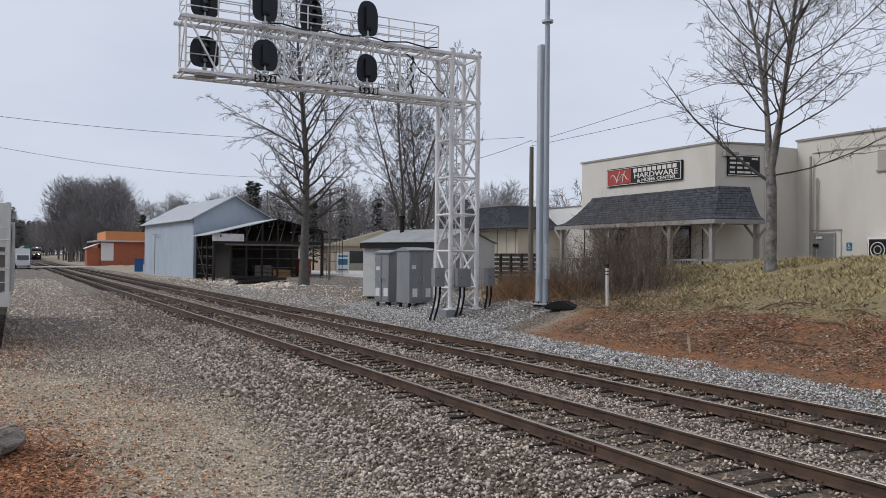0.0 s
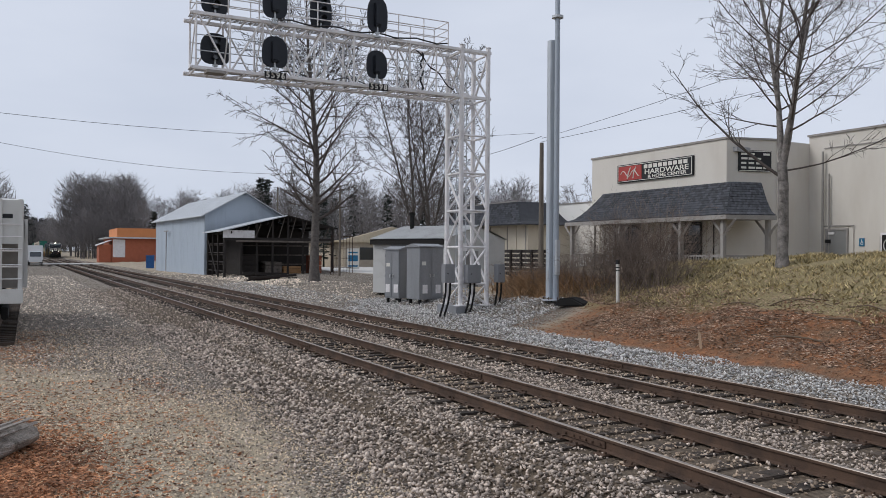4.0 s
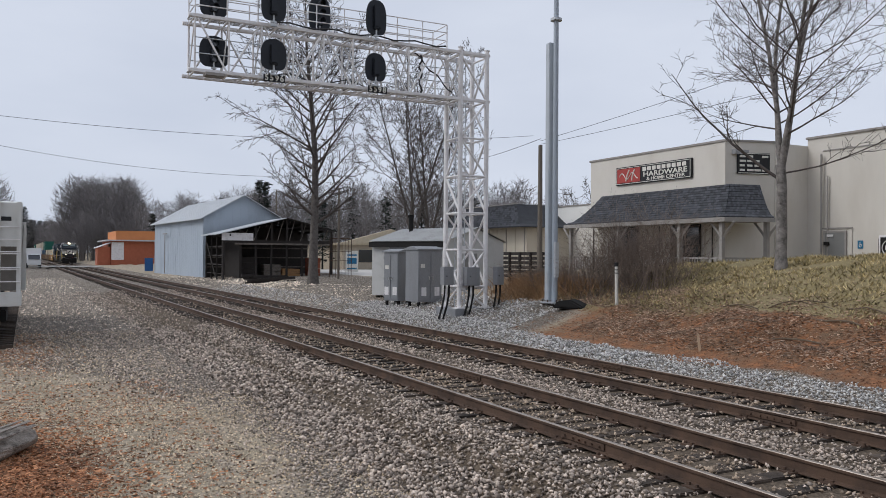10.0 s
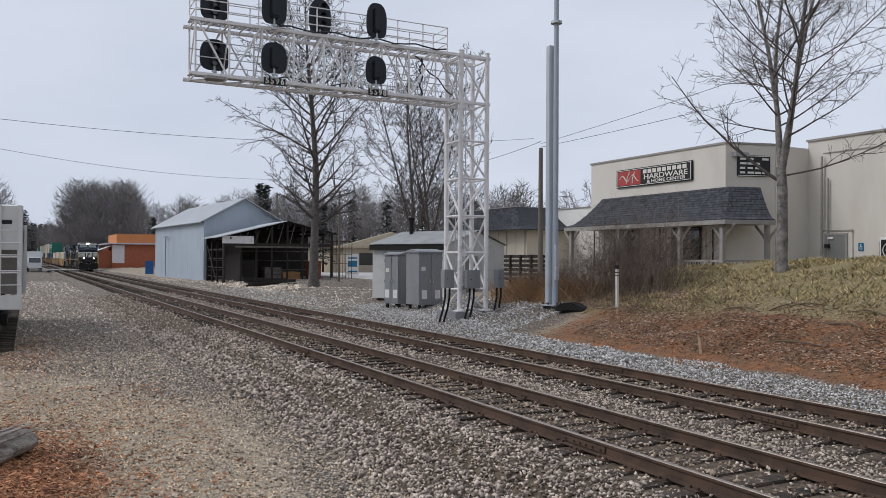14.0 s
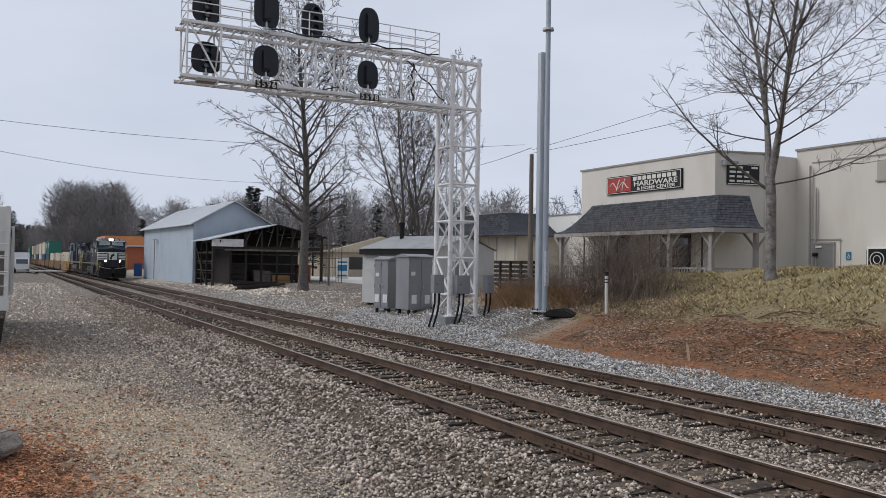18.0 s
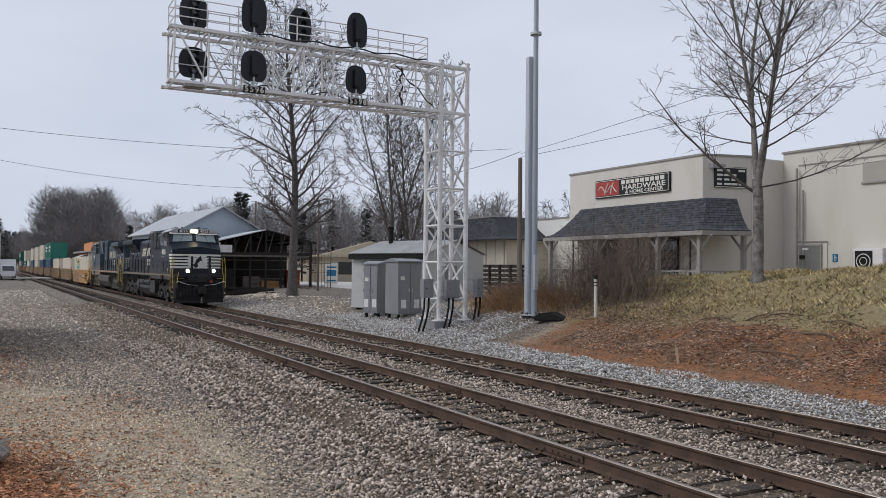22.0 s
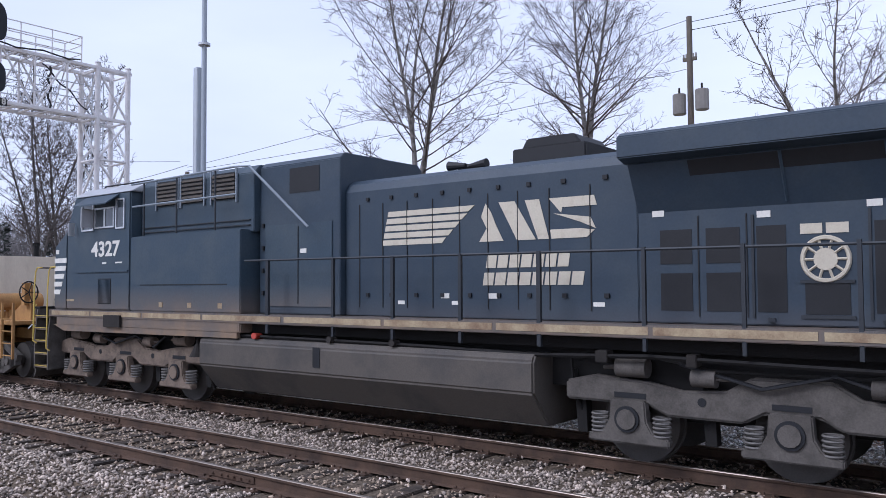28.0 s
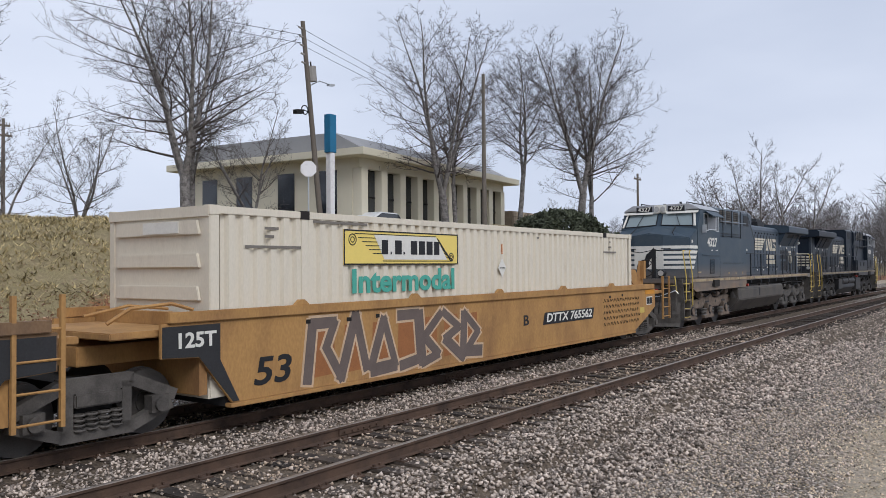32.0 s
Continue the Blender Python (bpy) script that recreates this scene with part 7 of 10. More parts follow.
def wheelset(parent, x, r, width=0.75):
    b = Build()
    for s in (-1, 1):
        b.cyl((0, s * (width - 0.07), 0), (0, s * (width + 0.07), 0), r, 28).cyl((0, s * (width - 0.1), 0), (0, s * (width - 0.07), 0), r + 0.03, 28)
        b.cyl((0, s * (width + 0.07), 0), (0, s * (width + 0.10), 0), r * 0.35, 12)
    b.cyl((0, -width, 0), (0, width, 0), 0.09, 10)
    w = part("wheelset", b, M_WHEEL, parent, m=pose(x, 0, r))
    AXLES.append((w, x, r))
    return w


M_SPRING = mat("dull_spring_steel", (0.16, 0.15, 0.14), 0.7, 0.2, 0.2, 6, 60, 0.1)


def loco_truck(parent, cx, gear):
    t = part("truck", Build().box(cx - 2.6, cx + 2.6, -0.6, 0.6, 0.55, 1.0), M_UNDERDARK, parent, "three-axle truck")
    for s in (-1, 1):
        y0, y1 = s * 1.04, s * 1.17
        top = [(-2.95, 0.80), (-2.95, 1.06), (-2.5, 1.16), (-1.75, 1.10), (-1.3, 1.02), (-0.75, 1.06), (-0.45, 1.24), (0.45, 1.24), (0.75, 1.06), (1.3, 1.02), (1.75, 1.10), (2.5, 1.16), (2.95, 1.06), (2.95, 0.80)]
        bot = [(2.3, 0.80), (1.75, 0.80), (1.5, 0.68), (0.55, 0.68), (0.3, 0.82), (-0.3, 0.82), (-0.55, 0.68), (-1.5, 0.68), (-1.75, 0.80), (-2.3, 0.80)]
        sf = part("side_frame", Build().prism([(cx + a, b) for a, b in top + bot], y0, y1, "y"), gear, t, "dusty cast steel side frame", 0.03)
        for ax in (-2.0, 0.0, 2.0):
            x = cx + ax
            jb = part("journal_box", Build().prism([(x - 0.56, 0.30), (x + 0.56, 0.30), (x + 0.56, 0.40), (x + 0.34, 0.46), (x + 0.26, 0.60), (x + 0.24, 0.86), (x - 0.24, 0.86), (x - 0.26, 0.60), (x - 0.34, 0.46), (x - 0.56, 0.40)], s * 1.12, s * 1.27, "y"), gear, sf, bevel=0.02)
            cap = part("bearing_cap", Build().cyl((x, s * 1.27, 0.62), (x, s * 1.30, 0.62), 0.17, 20), M_BLACK, jb)
            part("cap_cover", Build().cyl((x, s * 1.30, 0.62), (x, s * 1.32, 0.62), 0.13, 16), gear, cap)
            part("pedestal_slot", Build().box(x - 0.22, x + 0.22, s * 1.172, s * 1.18, 0.88, 0.95), M_BLACK, jb)
            for k in (-0.43, 0.43):
                sp = Build()
                for i in range(5):
                    sp.ring((x + k, s * 1.17, 0.43 + i * 0.055), (0, 0, 1), 0.105, 0.017, 14, 5)
                part("coil_spring", sp, M_SPRING, jb, "dull grey coil spring")
        for ax in (-2.35, 1.75):
            part("brake_cylinder", Build().cyl((cx + ax, s * 1.16, 1.28), (cx + ax + 0.42, s * 1.16, 1.28), 0.13, 14).cyl((cx + ax + 0.42, s * 1.16, 1.28), (cx + ax + 0.62, s * 1.16, 1.26), 0.03, 6), gear, sf, soft=True)
        part("brake_pipe", Build().tube([(cx - 2.6, s * 1.2, 1.36), (cx - 1.6, s * 1.2, 1.42), (cx - 0.8, s * 1.22, 1.30), (cx + 0.9, s * 1.22, 1.30), (cx + 1.6, s * 1.2, 1.42), (cx + 2.5, s * 1.2, 1.40)], 0.022, 5), M_UNDERDARK, sf)
        for ax in (-2.78, -1.0, 1.0, 2.78):
            part("brake_shoe", Build().prism([(cx + ax - 0.07, 0.34), (cx + ax + 0.07, 0.34), (cx + ax + 0.11, 0.78), (cx + ax - 0.05, 0.78)], s * 0.84, s * 1.0, "y").tube([(cx + ax, s * 0.98, 0.75), (cx + ax + 0.1, s * 1.02, 1.2)], 0.03, 5), M_UNDERDARK, sf)
        for ax in (-1.15, 0.85):
            part("brake_cylinder", Build().cyl((cx + ax, s * 1.2, 1.20), (cx + ax + 0.30, s * 1.2, 1.20), 0.11, 14).cyl((cx + ax - 0.2, s * 1.2, 1.20), (cx + ax, s * 1.2, 1.20), 0.025, 6), gear, sf, soft=True)
        part("sand_pipe", Build().tube([(cx + 2.9, s * 1.1, 1.4), (cx + 2.85, s * 1.12, 0.9), (cx + 2.72, s * 0.8, 0.3)], 0.022, 5), M_UNDERDARK, sf)
        part("sand_pipe", Build().tube([(cx - 2.9, s * 1.1, 1.4), (cx - 2.85, s * 1.12, 0.9), (cx - 2.72, s * 0.8, 0.3)], 0.022, 5), M_UNDERDARK, sf)
        part("traction_cable", Build().tube([(cx - 1.6, s * 1.22, 1.34), (cx - 1.2, s * 1.24, 1.1), (cx - 0.5, s * 1.24, 1.32), (cx + 0.3, s * 1.24, 1.12), (cx + 1.3, s * 1.22, 1.36)], 0.026, 5), M_BLACK, sf)
        for ax in (-1.05, 1.05):
            part("equaliser_hole", Build().cyl((cx + ax, s * 1.172, 0.90), (cx + ax, s * 1.178, 0.90), 0.055, 12), M_BLACK, sf)
    for ax in (-2.0, 0.0, 2.0):
        wheelset(parent, cx + ax, 0.533)


M_STEP = mat("dusty_step_plate", (0.105, 0.094, 0.083), 0.85, 0, 0.35, 3, 50, 0.2, col2=(0.050, 0.044, 0.039))


def steps_unit(parent, x0, x1, s, front):
    st = part("step_well", Build().box(x0, x1, s * 0.75, s * 0.80, 0.42, 1.84), M_UNDER, parent)
    for xx in (x0 - 0.05, x1 + 0.002):
        part("step_stringer", Build().prism([(s * 0.80, 0.42), (s * 1.50, 0.40), (s * 1.50, 1.2), (s * 1.44, 1.84), (s * 0.80, 1.84)], xx, xx + 0.048, "x"), M_STEP, st)
    for i, z in enumerate((0.46, 0.77, 1.07, 1.37, 1.66)):
        y_in = 0.80 + i * 0.05
        tr = part("step_tread", Build().box(x0, x1, s * y_in, s * 1.50, z - 0.02, z + 0.02), M_UNDERDUSTY, st)
        part("tread_edge", Build().box(x0, x1, s * 1.45, s * 1.512, z + 0.020, z + 0.032), M_YELLOW, tr, "worn yellow step edge")
    d = 1 if front else -1
    for x, low in ((x0 - 0.04 if front else x1 + 0.04, 0.86), (x1 + 0.02 if front else x0 - 0.02, 1.02)):
        part("grab_rail", Build().tube([(x - 0.22 * d, s * 1.46, 2.86), (x - 0.02 * d, s * 1.47, 2.86), (x + 0.03 * d, s * 1.49, 2.76), (x, s * 1.53, 2.35), (x - 0.06 * d, s * 1.56, 1.90), (x - 0.04 * d, s * 1.56, low + 0.06), (x - 0.10 * d, s * 1.50, low)], 0.019, 6), M_YELLOW, st, "bent yellow grab rail", soft=True)


def lay_out(g):
    """Stretch a locomotive's parts along its frame to fit the camera's view: a long hood behind a short cab end."""
    old = [-11.4, -10.92, -10.30, -9.68, -8.62, -4.70, -3.60, 0.45, 2.10, 6.00, 9.62, 11.4]
    fitted_x = [-11.80, -11.30, -10.72, -9.52, -8.90, -5.25, -3.90, 0.17, 2.32, 6.12, 9.66, 11.44]
    for ob in g.children_recursive:
        if ob.matrix_basis != Matrix():
            ob.matrix_basis.translation.x = float(np.interp(ob.matrix_basis.translation.x, old, fitted_x))
            continue
        co = np.empty(len(ob.data.vertices) * 3, np.float32)
        ob.data.vertices.foreach_get("co", co)
        co[0::3] = np.interp(co[0::3], old, fitted_x)
        ob.data.vertices.foreach_set("co", co)


def build_loco(number, lit, label):
    g = thing("locomotive", label, "locomotive")
    lamp = M_LAMP if lit else M_LENS
    paint = M_LOCO if lit else M_LOCODUSTY
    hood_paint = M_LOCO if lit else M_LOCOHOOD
    tank_paint = M_TANK if lit else M_TANKDUSTY
    # frame, walkway and stripes along the sill
    part("underframe", Build().box(-10.4, 10.2, -0.95, 0.95, 0.95, 1.50).box(-9.3, 9.1, -1.2, 1.2, 1.50, 1.676), M_UNDERDARK, g)
    part("sill", Build().box(-9.5, 9.56, -1.50, 1.50, 1.68, 1.85).box(2.25, 9.2, -1.49, 1.49, 1.50, 1.68).box(9.56, 10.58, -0.74, 0.74, 1.40, 1.85).box(-10.9, -9.5, -0.74, 0.74, 1.40, 1.85), paint, g, bevel=0.012)
    for s in (-1, 1):
        x = -9.3
        while x < 9.3:
            w = 2.05
            plate(g, "sill_stripe", rect(x, min(x + w, 9.4), 1.725, 1.825), 1.502, s, M_SILLDULL if lit else M_SILL, "faded cream stripe")
            x += w + 0.07
    # fuel tank and air reservoirs
    for s in (-1, 1):
        tank = [(s * 0.05, 1.40), (s * 1.42, 1.40), (s * 1.48, 1.30), (s * 1.48, 0.86), (s * 1.05, 0.36), (s * 0.05, 0.36)]
        if s > 0 or number == "4327":
            tk_ = part("fuel_tank", Build().prism(tank, -3.6, 3.5, "x"), tank_paint, g, "dusty grey fuel tank", 0.03)
            plate(tk_, "tank_gauge", rect(0.55, 0.68, 0.98, 1.32), 1.484, s, M_BLACK)
            part("bell", Build().cyl((3.78, s * 1.30, 1.22), (3.78, s * 1.30, 0.98), 0.06, 12, 0.17).cyl((3.78, s * 1.3, 1.22), (3.78, s * 1.3, 1.34), 0.04, 8), M_UNDER, g, "brass bell")
        else:
            tank = [(s * 0.05, 1.0), (s * 1.30, 1.0), (s * 1.34, 0.80), (s * 1.0, 0.36), (s * 0.05, 0.36)]
            tk_ = part("fuel_tank", Build().prism(tank, -3.6, 3.5, "x").box(-3.6, -2.4, s * 0.4, s * 1.36, 0.7, 1.38).box(1.7, 3.5, s * 0.4, s * 1.40, 0.55, 1.36), tank_paint, g, "dusty grey fuel tank", 0.03)
            for a in (-2.2, -0.2):
                part("air_reservoir", Build().cyl((a, s * 1.16, 1.20), (a + 1.7, s * 1.16, 1.20), 0.24, 18).cyl((a - 0.06, s * 1.16, 1.20), (a, s * 1.16, 1.20), 0.15, 14, 0.24), tank_paint, g, "cylindrical air reservoir", soft=True)
        for k, (xx, mm) in enumerate([(1.9, M_RED), (2.5, M_UNDER), (0.4, M_UNDER), (-1.0, M_UNDER)]):
            part("filler_fitting", Build().cyl((xx, s * 1.3, 1.44), (xx, s * 1.46, 1.46), 0.06, 10), mm, g)
    # cab
    cabp = [(6.0, 1.86), (8.72, 1.86), (8.72, 3.74), (8.36, 4.44), (6.0, 4.44)]
    cab = part("cab", Build().prism(cabp, -1.5, 1.5, "y"), paint, g, "black cab with white road number", 0.03)
    part("cab_roof", Build().prism([(-1.52, 4.43), (1.52, 4.43), (1.12, 4.66), (-1.12, 4.66)], 5.92, 8.46, "x"), M_ROOFGREY, cab, "grey cab roof", 0.02)
    for xx, yy in ((7.6, 0.5), (6.9, -0.4), (6.4, 0.6)):
        part("antenna", Build().box(xx - 0.12, xx + 0.12, yy - 0.08, yy + 0.08, 4.66, 4.72).cyl((xx, yy, 4.72), (xx, yy, 4.80), 0.05, 8), M_BLACK, cab)
    for yy in (-0.9, 0.9):
        part("roof_rail", Build().tube([(6.1, yy, 4.67), (6.1, yy, 4.74), (8.1, yy, 4.74), (8.1, yy, 4.67)], 0.02, 5), M_BLACK, cab)
    n = Vector((0.70, 0, 0.36)).normalized()
    for s in (-1, 1):
        ws = []
        for yy, zz in ((0.10, 3.86), (1.32, 3.80), (1.22, 4.30), (0.10, 4.34)):
            x = 8.72 - (zz - 3.74) * 0.36 / 0.70
            ws.append(Vector((x, s * yy, zz)) + n * 0.012)
        part("windscreen", Build().add([*ws, *[p - n * 0.01 for p in ws]], [(0, 1, 2, 3), (7, 6, 5, 4), (0, 4, 5, 1), (1, 5, 6, 2), (2, 6, 7, 3), (3, 7, 4, 0)]), M_GLASS_PALE, cab, "pale reflecting windscreen")
        part("windscreen_seal", Build().tube([ws[0] + n * 0.005, ws[1] + n * 0.005, ws[2] + n * 0.005, ws[3] + n * 0.005, ws[0] + n * 0.005], 0.02, 5), M_BLACK, cab)
        part("wiper", Build().tube([ws[3].lerp(ws[2], 0.45) + n * 0.04, ws[0].lerp(ws[1], 0.6) + n * 0.04], 0.012, 4), M_BLACK, cab)
        # side windows
        for a, b, z0, z1 in ((7.50, 8.02, 3.64, 4.30), (6.62, 7.46, 3.68, 4.14), (6.20, 6.56, 3.64, 4.30)):
            fr = part("window_frame", Build().box(a, b, s * 1.502, s * 1.53, z0, z0 + 0.035).box(a, b, s * 1.502, s * 1.53, z1 - 0.035, z1).box(a, a + 0.035, s * 1.502, s * 1.53, z0 + 0.035, z1 - 0.035).box(b - 0.035, b, s * 1.502, s * 1.53, z0 + 0.035, z1 - 0.035), M_CHROME, cab, "bare aluminium window frame")
            plate(fr, "side_window", rect(a + 0.035, b - 0.035, z0 + 0.035, z1 - 0.035), 1.504, s, M_GLASS, "dark side window")
            if b - a > 0.6:
                plate(fr, "window_bar", rect((a + b) / 2 - 0.03, (a + b) / 2 + 0.03, z0, z1), 1.512, s, M_CHROME)
        part("sunshade", Build().prism([(s * 1.50, 4.38), (s * 1.82, 4.16), (s * 1.82, 4.19), (s * 1.50, 4.41)], 6.45, 7.85, "x"), paint, cab, "tilted metal sunshade")
        part("wind_deflector", Build().box(7.50, 7.54, s * 1.53, s * 1.80, 3.70, 4.12), M_ROOFGREY, cab)
        side_text("road_number", number, 0.46, 7.0, 1.506, 3.20, s, M_WHITE, cab, 1.18, 0.012, label="large white road number")
        plate(cab, "small_bar", rect(6.95, 7.12, 2.885, 2.925), 1.502, s, M_WHITE)
        plate(cab, "small_bar", rect(6.30, 6.58, 2.89, 2.92), 1.502, s, M_WHITE)
        plate(cab, "belt_rail", rect(6.05, 8.25, 2.70, 2.735), 1.502, s, paint, thick=0.025)
        if number == "4327":
            v = plate(cab, "vent", rect(6.75, 7.30, 2.00, 2.56), 1.502, s, M_BLACK, "dark louvred vent")
            for k in range(11):
                plate(v, "slat", rect(6.77 + k * 0.048, 6.79 + k * 0.048, 2.02, 2.54), 1.508, s, paint, thick=0.015)
        else:
            for a in (6.15, 7.35):
                v = plate(cab, "vent", rect(a, a + 0.95, 1.98, 2.62), 1.502, s, M_BLACK, "louvred cab vent")
                for k in range(10):
                    plate(v, "slat", rect(a + 0.03, a + 0.92, 2.01 + k * 0.06, 2.04 + k * 0.06), 1.508, s, paint, thick=0.02)
        plate(cab, "notice", rect(8.28, 8.52, 2.0, 2.2) if number == "4026" else rect(8.35, 8.70, 2.05, 2.10), 1.502, s, M_SILL)
        part("mirror", Build().box(8.28, 8.30, s * 1.55, s * 1.70, 3.55, 3.85), M_CHROME, cab)
        part("jack_pad", Build().box(6.3, 6.95, s * 1.50, s * 1.56, 1.50, 1.76), M_UNDER, g)
    # nose
    nv = []
    for q in (-1, 1):
        nv += [(8.724, q * 1.5, 1.86), (8.724, q * 1.5, 3.70), (9.42, q * 1.44, 1.86), (9.42, q * 1.44, 3.34), (9.70, q * 0.55, 1.86), (9.70, q * 0.55, 3.46)]
    nv += [(8.724, 0, 3.86), (9.72, 0, 3.52)]
    nose = part("nose", Build().add(nv, [(0, 2, 3, 1), (2, 4, 5, 3), (6, 7, 9, 8), (8, 9, 11, 10), (4, 10, 11, 13, 5), (1, 3, 5, 13, 12), (7, 12, 13, 11, 9), (0, 1, 12, 7, 6), (0, 6, 8, 10, 4, 2)]), paint, g, "sloped black nose with white bands", 0.03)

    def nose_pt(x, z, s, out=0.008):
        if x <= 9.42:
            return (x, s * (1.5 - 0.06 * (x - 8.724) / 0.696 + out), z)
        return (x + out * 0.9, s * (1.44 - 0.89 * (x - 9.42) / 0.28 + out * 0.3), z)

    for i in range(5):
        z1 = 3.06 - i * 0.185
        z0 = z1 - 0.112
        e1 = max(8.73, 8.64 + i * 0.10)
        e0 = max(8.73, 8.70 + i * 0.10)
        for s in (-1, 1):
            for xa0, xa1, xb in ((e0, e1, 9.42), (9.421, 9.421, 9.70)):
                pts = [nose_pt(xb, z0, s), nose_pt(xa0, z0, s), nose_pt(xa1, z1, s), nose_pt(xb, z1, s)]
                ins = [nose_pt(p[0], p[2], s, 0.0) if xb < 9.5 else (p[0] - 0.01, p[1] - s * 0.004, p[2]) for p in pts]
                part("white_band", Build().add(pts + ins, [(0, 1, 2, 3), (7, 6, 5, 4), (0, 4, 5, 1), (1, 5, 6, 2), (2, 6, 7, 3), (3, 7, 4, 0)]), M_WHITE, nose)
    part("white_panel", Build().box(9.704, 9.712, -0.56, 0.56, 2.20, 3.06), M_WHITE, nose, "white nose panel")
    for s in (-1, 1):
        part("placard", Build().box(9.16, 9.30, s * 1.468, s * 1.474, 3.16, 3.26), M_WHITE, nose)
    part("emblem", Build().prism([(-0.12, 2.22), (0.02, 2.3), (0.0, 2.5), (0.16, 2.66), (0.30, 2.62), (0.22, 2.78), (0.20, 3.0), (0.06, 2.86), (-0.10, 2.74), (-0.16, 2.52), (-0.30, 2.40)], 9.713, 9.718, "x"), M_BLACK, nose, "dark plain emblem shape")
    for y0, y1, zz in ((0.5, 0.8, 2.95), (-0.5, -0.8, 2.95), (0.6, 0.9, 2.35)):
        part("front_door_handle", Build().tube([(9.66, y0, zz), (9.77, y0, zz), (9.74, y1, zz), (9.63, y1, zz)], 0.015, 5), M_BLACK, nose)
    for s in (-1, 1):
        part("nose_rail", Build().tube([(9.5, s * 0.9, 3.40), (9.4, s * 0.8, 3.55), (8.9, s * 0.75, 3.80), (8.8, s * 0.7, 3.78)], 0.018, 5), M_BLACK, nose)
    # number boards and head lamps over the windscreen
    hb = part("headlight_housing", Build().box(8.26, 8.52, -0.24, 0.24, 4.34, 4.64), M_WHITE, cab, "pale head lamp housing", 0.02)
    for y in (-0.115, 0.115):
        part("head_lamp", Build().cyl((8.52, y, 4.49), (8.55, y, 4.49), 0.095, 18), lamp, hb, "glowing head lamp" if lit else "unlit head lamp")
    for s in (-1, 1):
        nb = part("number_board", Build().box(8.24, 8.48, s * 0.28, s * 0.98, 4.36, 4.62), M_ROOFGREY, cab, "lit number board", 0.015)
        part("board_face", Build().box(8.482, 8.490, s * 0.31, s * 0.95, 4.39, 4.59), M_BLACK, nb)
        part("road_number", letters(number, 0.22, 0.004, 0, 0.002, 0.52), M_WHITE, nb, "small white road number", m=pose(8.494, s * 0.63, 4.49, 0, 0, 90))
        part("brow", Build().prism([(8.30, 4.44), (8.54, 4.34), (8.56, 4.30), (8.30, 4.38)], s * 0.26, s * 1.45, "y"), M_WHITE, cab, "dirty white brow over the windscreen")
        part("screen_surround", Build().tube([(8.74, s * 1.40, 3.80), (8.44, s * 1.30, 4.36)], 0.045, 4).tube([(8.46, s * 0.04, 4.36), (8.44, s * 1.32, 4.35)], 0.04, 4), M_WHITE if not lit else paint, cab)
    # front platform, ditch lamps, pilot
    part("front_platform", Build().box(9.62, 10.30, -0.78, 0.78, 1.852, 1.90).box(10.30, 10.62, -1.36, 1.36, 1.852, 1.90), M_UNDERDARK, g)
    part("anticlimber", Build().box(10.60, 10.70, -1.30, 1.30, 1.70, 1.88), paint, g, "dark anticlimber edge", 0.015)
    for s in (-1, 1):
        dl = part("ditch_lamp_bracket", Build().box(10.30, 10.50, s * 0.66, s * 0.86, 1.90, 1.94).cyl((10.30, s * 0.76, 2.06), (10.52, s * 0.76, 2.06), 0.13, 16), M_BLACK, g)
        part("ditch_lamp", Build().cyl((10.52, s * 0.76, 2.06), (10.55, s * 0.76, 2.06), 0.10, 18), lamp, dl, "glowing ditch lamp" if lit else "unlit ditch lamp")
        part("front_post", Build().box(10.48, 10.60, s * 0.45, s * 0.58, 1.90, 2.92), M_BLACK, g, bevel=0.01)
        part("front_rail", Build().tube([(10.54, s * 0.58, 2.88), (10.5, s * 1.1, 2.86), (10.24, s * 1.42, 2.86)], 0.02, 5).tube([(10.54, s * 0.45, 2.88), (10.55, 0.0, 2.80)], 0.015, 5), M_BLACK, g)
        steps_unit(g, 9.62, 10.22, s, True)
    part("pilot_plate", Build().box(10.36, 10.50, -1.30, 1.30, 0.70, 1.84), M_UNDERDARK if lit else M_STEP, g, bevel=0.02)
    part("coupler_pocket", Build().box(10.50, 10.60, -0.36, 0.36, 0.62, 1.16), M_UNDER, g, bevel=0.02)
    for s in (-1, 1):
        part("hose_bracket", Build().box(10.50, 10.60, s * 0.40, s * 1.15, 1.40, 1.50), M_UNDER, g)
        part("grab_iron", Build().tube([(10.52, s * 0.95, 1.62), (10.60, s * 0.95, 1.62), (10.60, s * 1.25, 1.62), (10.52, s * 1.25, 1.62)], 0.016, 5), M_YELLOW, g)
        part("corner_grab", Build().tube([(10.60, s * 1.30, 1.95), (10.66, s * 1.34, 1.75), (10.62, s * 1.36, 1.45), (10.48, s * 1.36, 1.35)], 0.018, 5), M_YELLOW, g, "yellow corner grab")
        part("plow_brace", Build().tube([(10.45, s * 1.1, 1.0), (10.62, s * 1.15, 0.5)], 0.03, 5), M_UNDER, g)
        part("mu_cable", Build().tube([(10.52, s * 0.3, 1.75), (10.75, s * 0.35, 1.5), (10.82, s * 0.6, 1.15), (10.60, s * 0.9, 1.3)], 0.022, 6), M_BLACK, g)
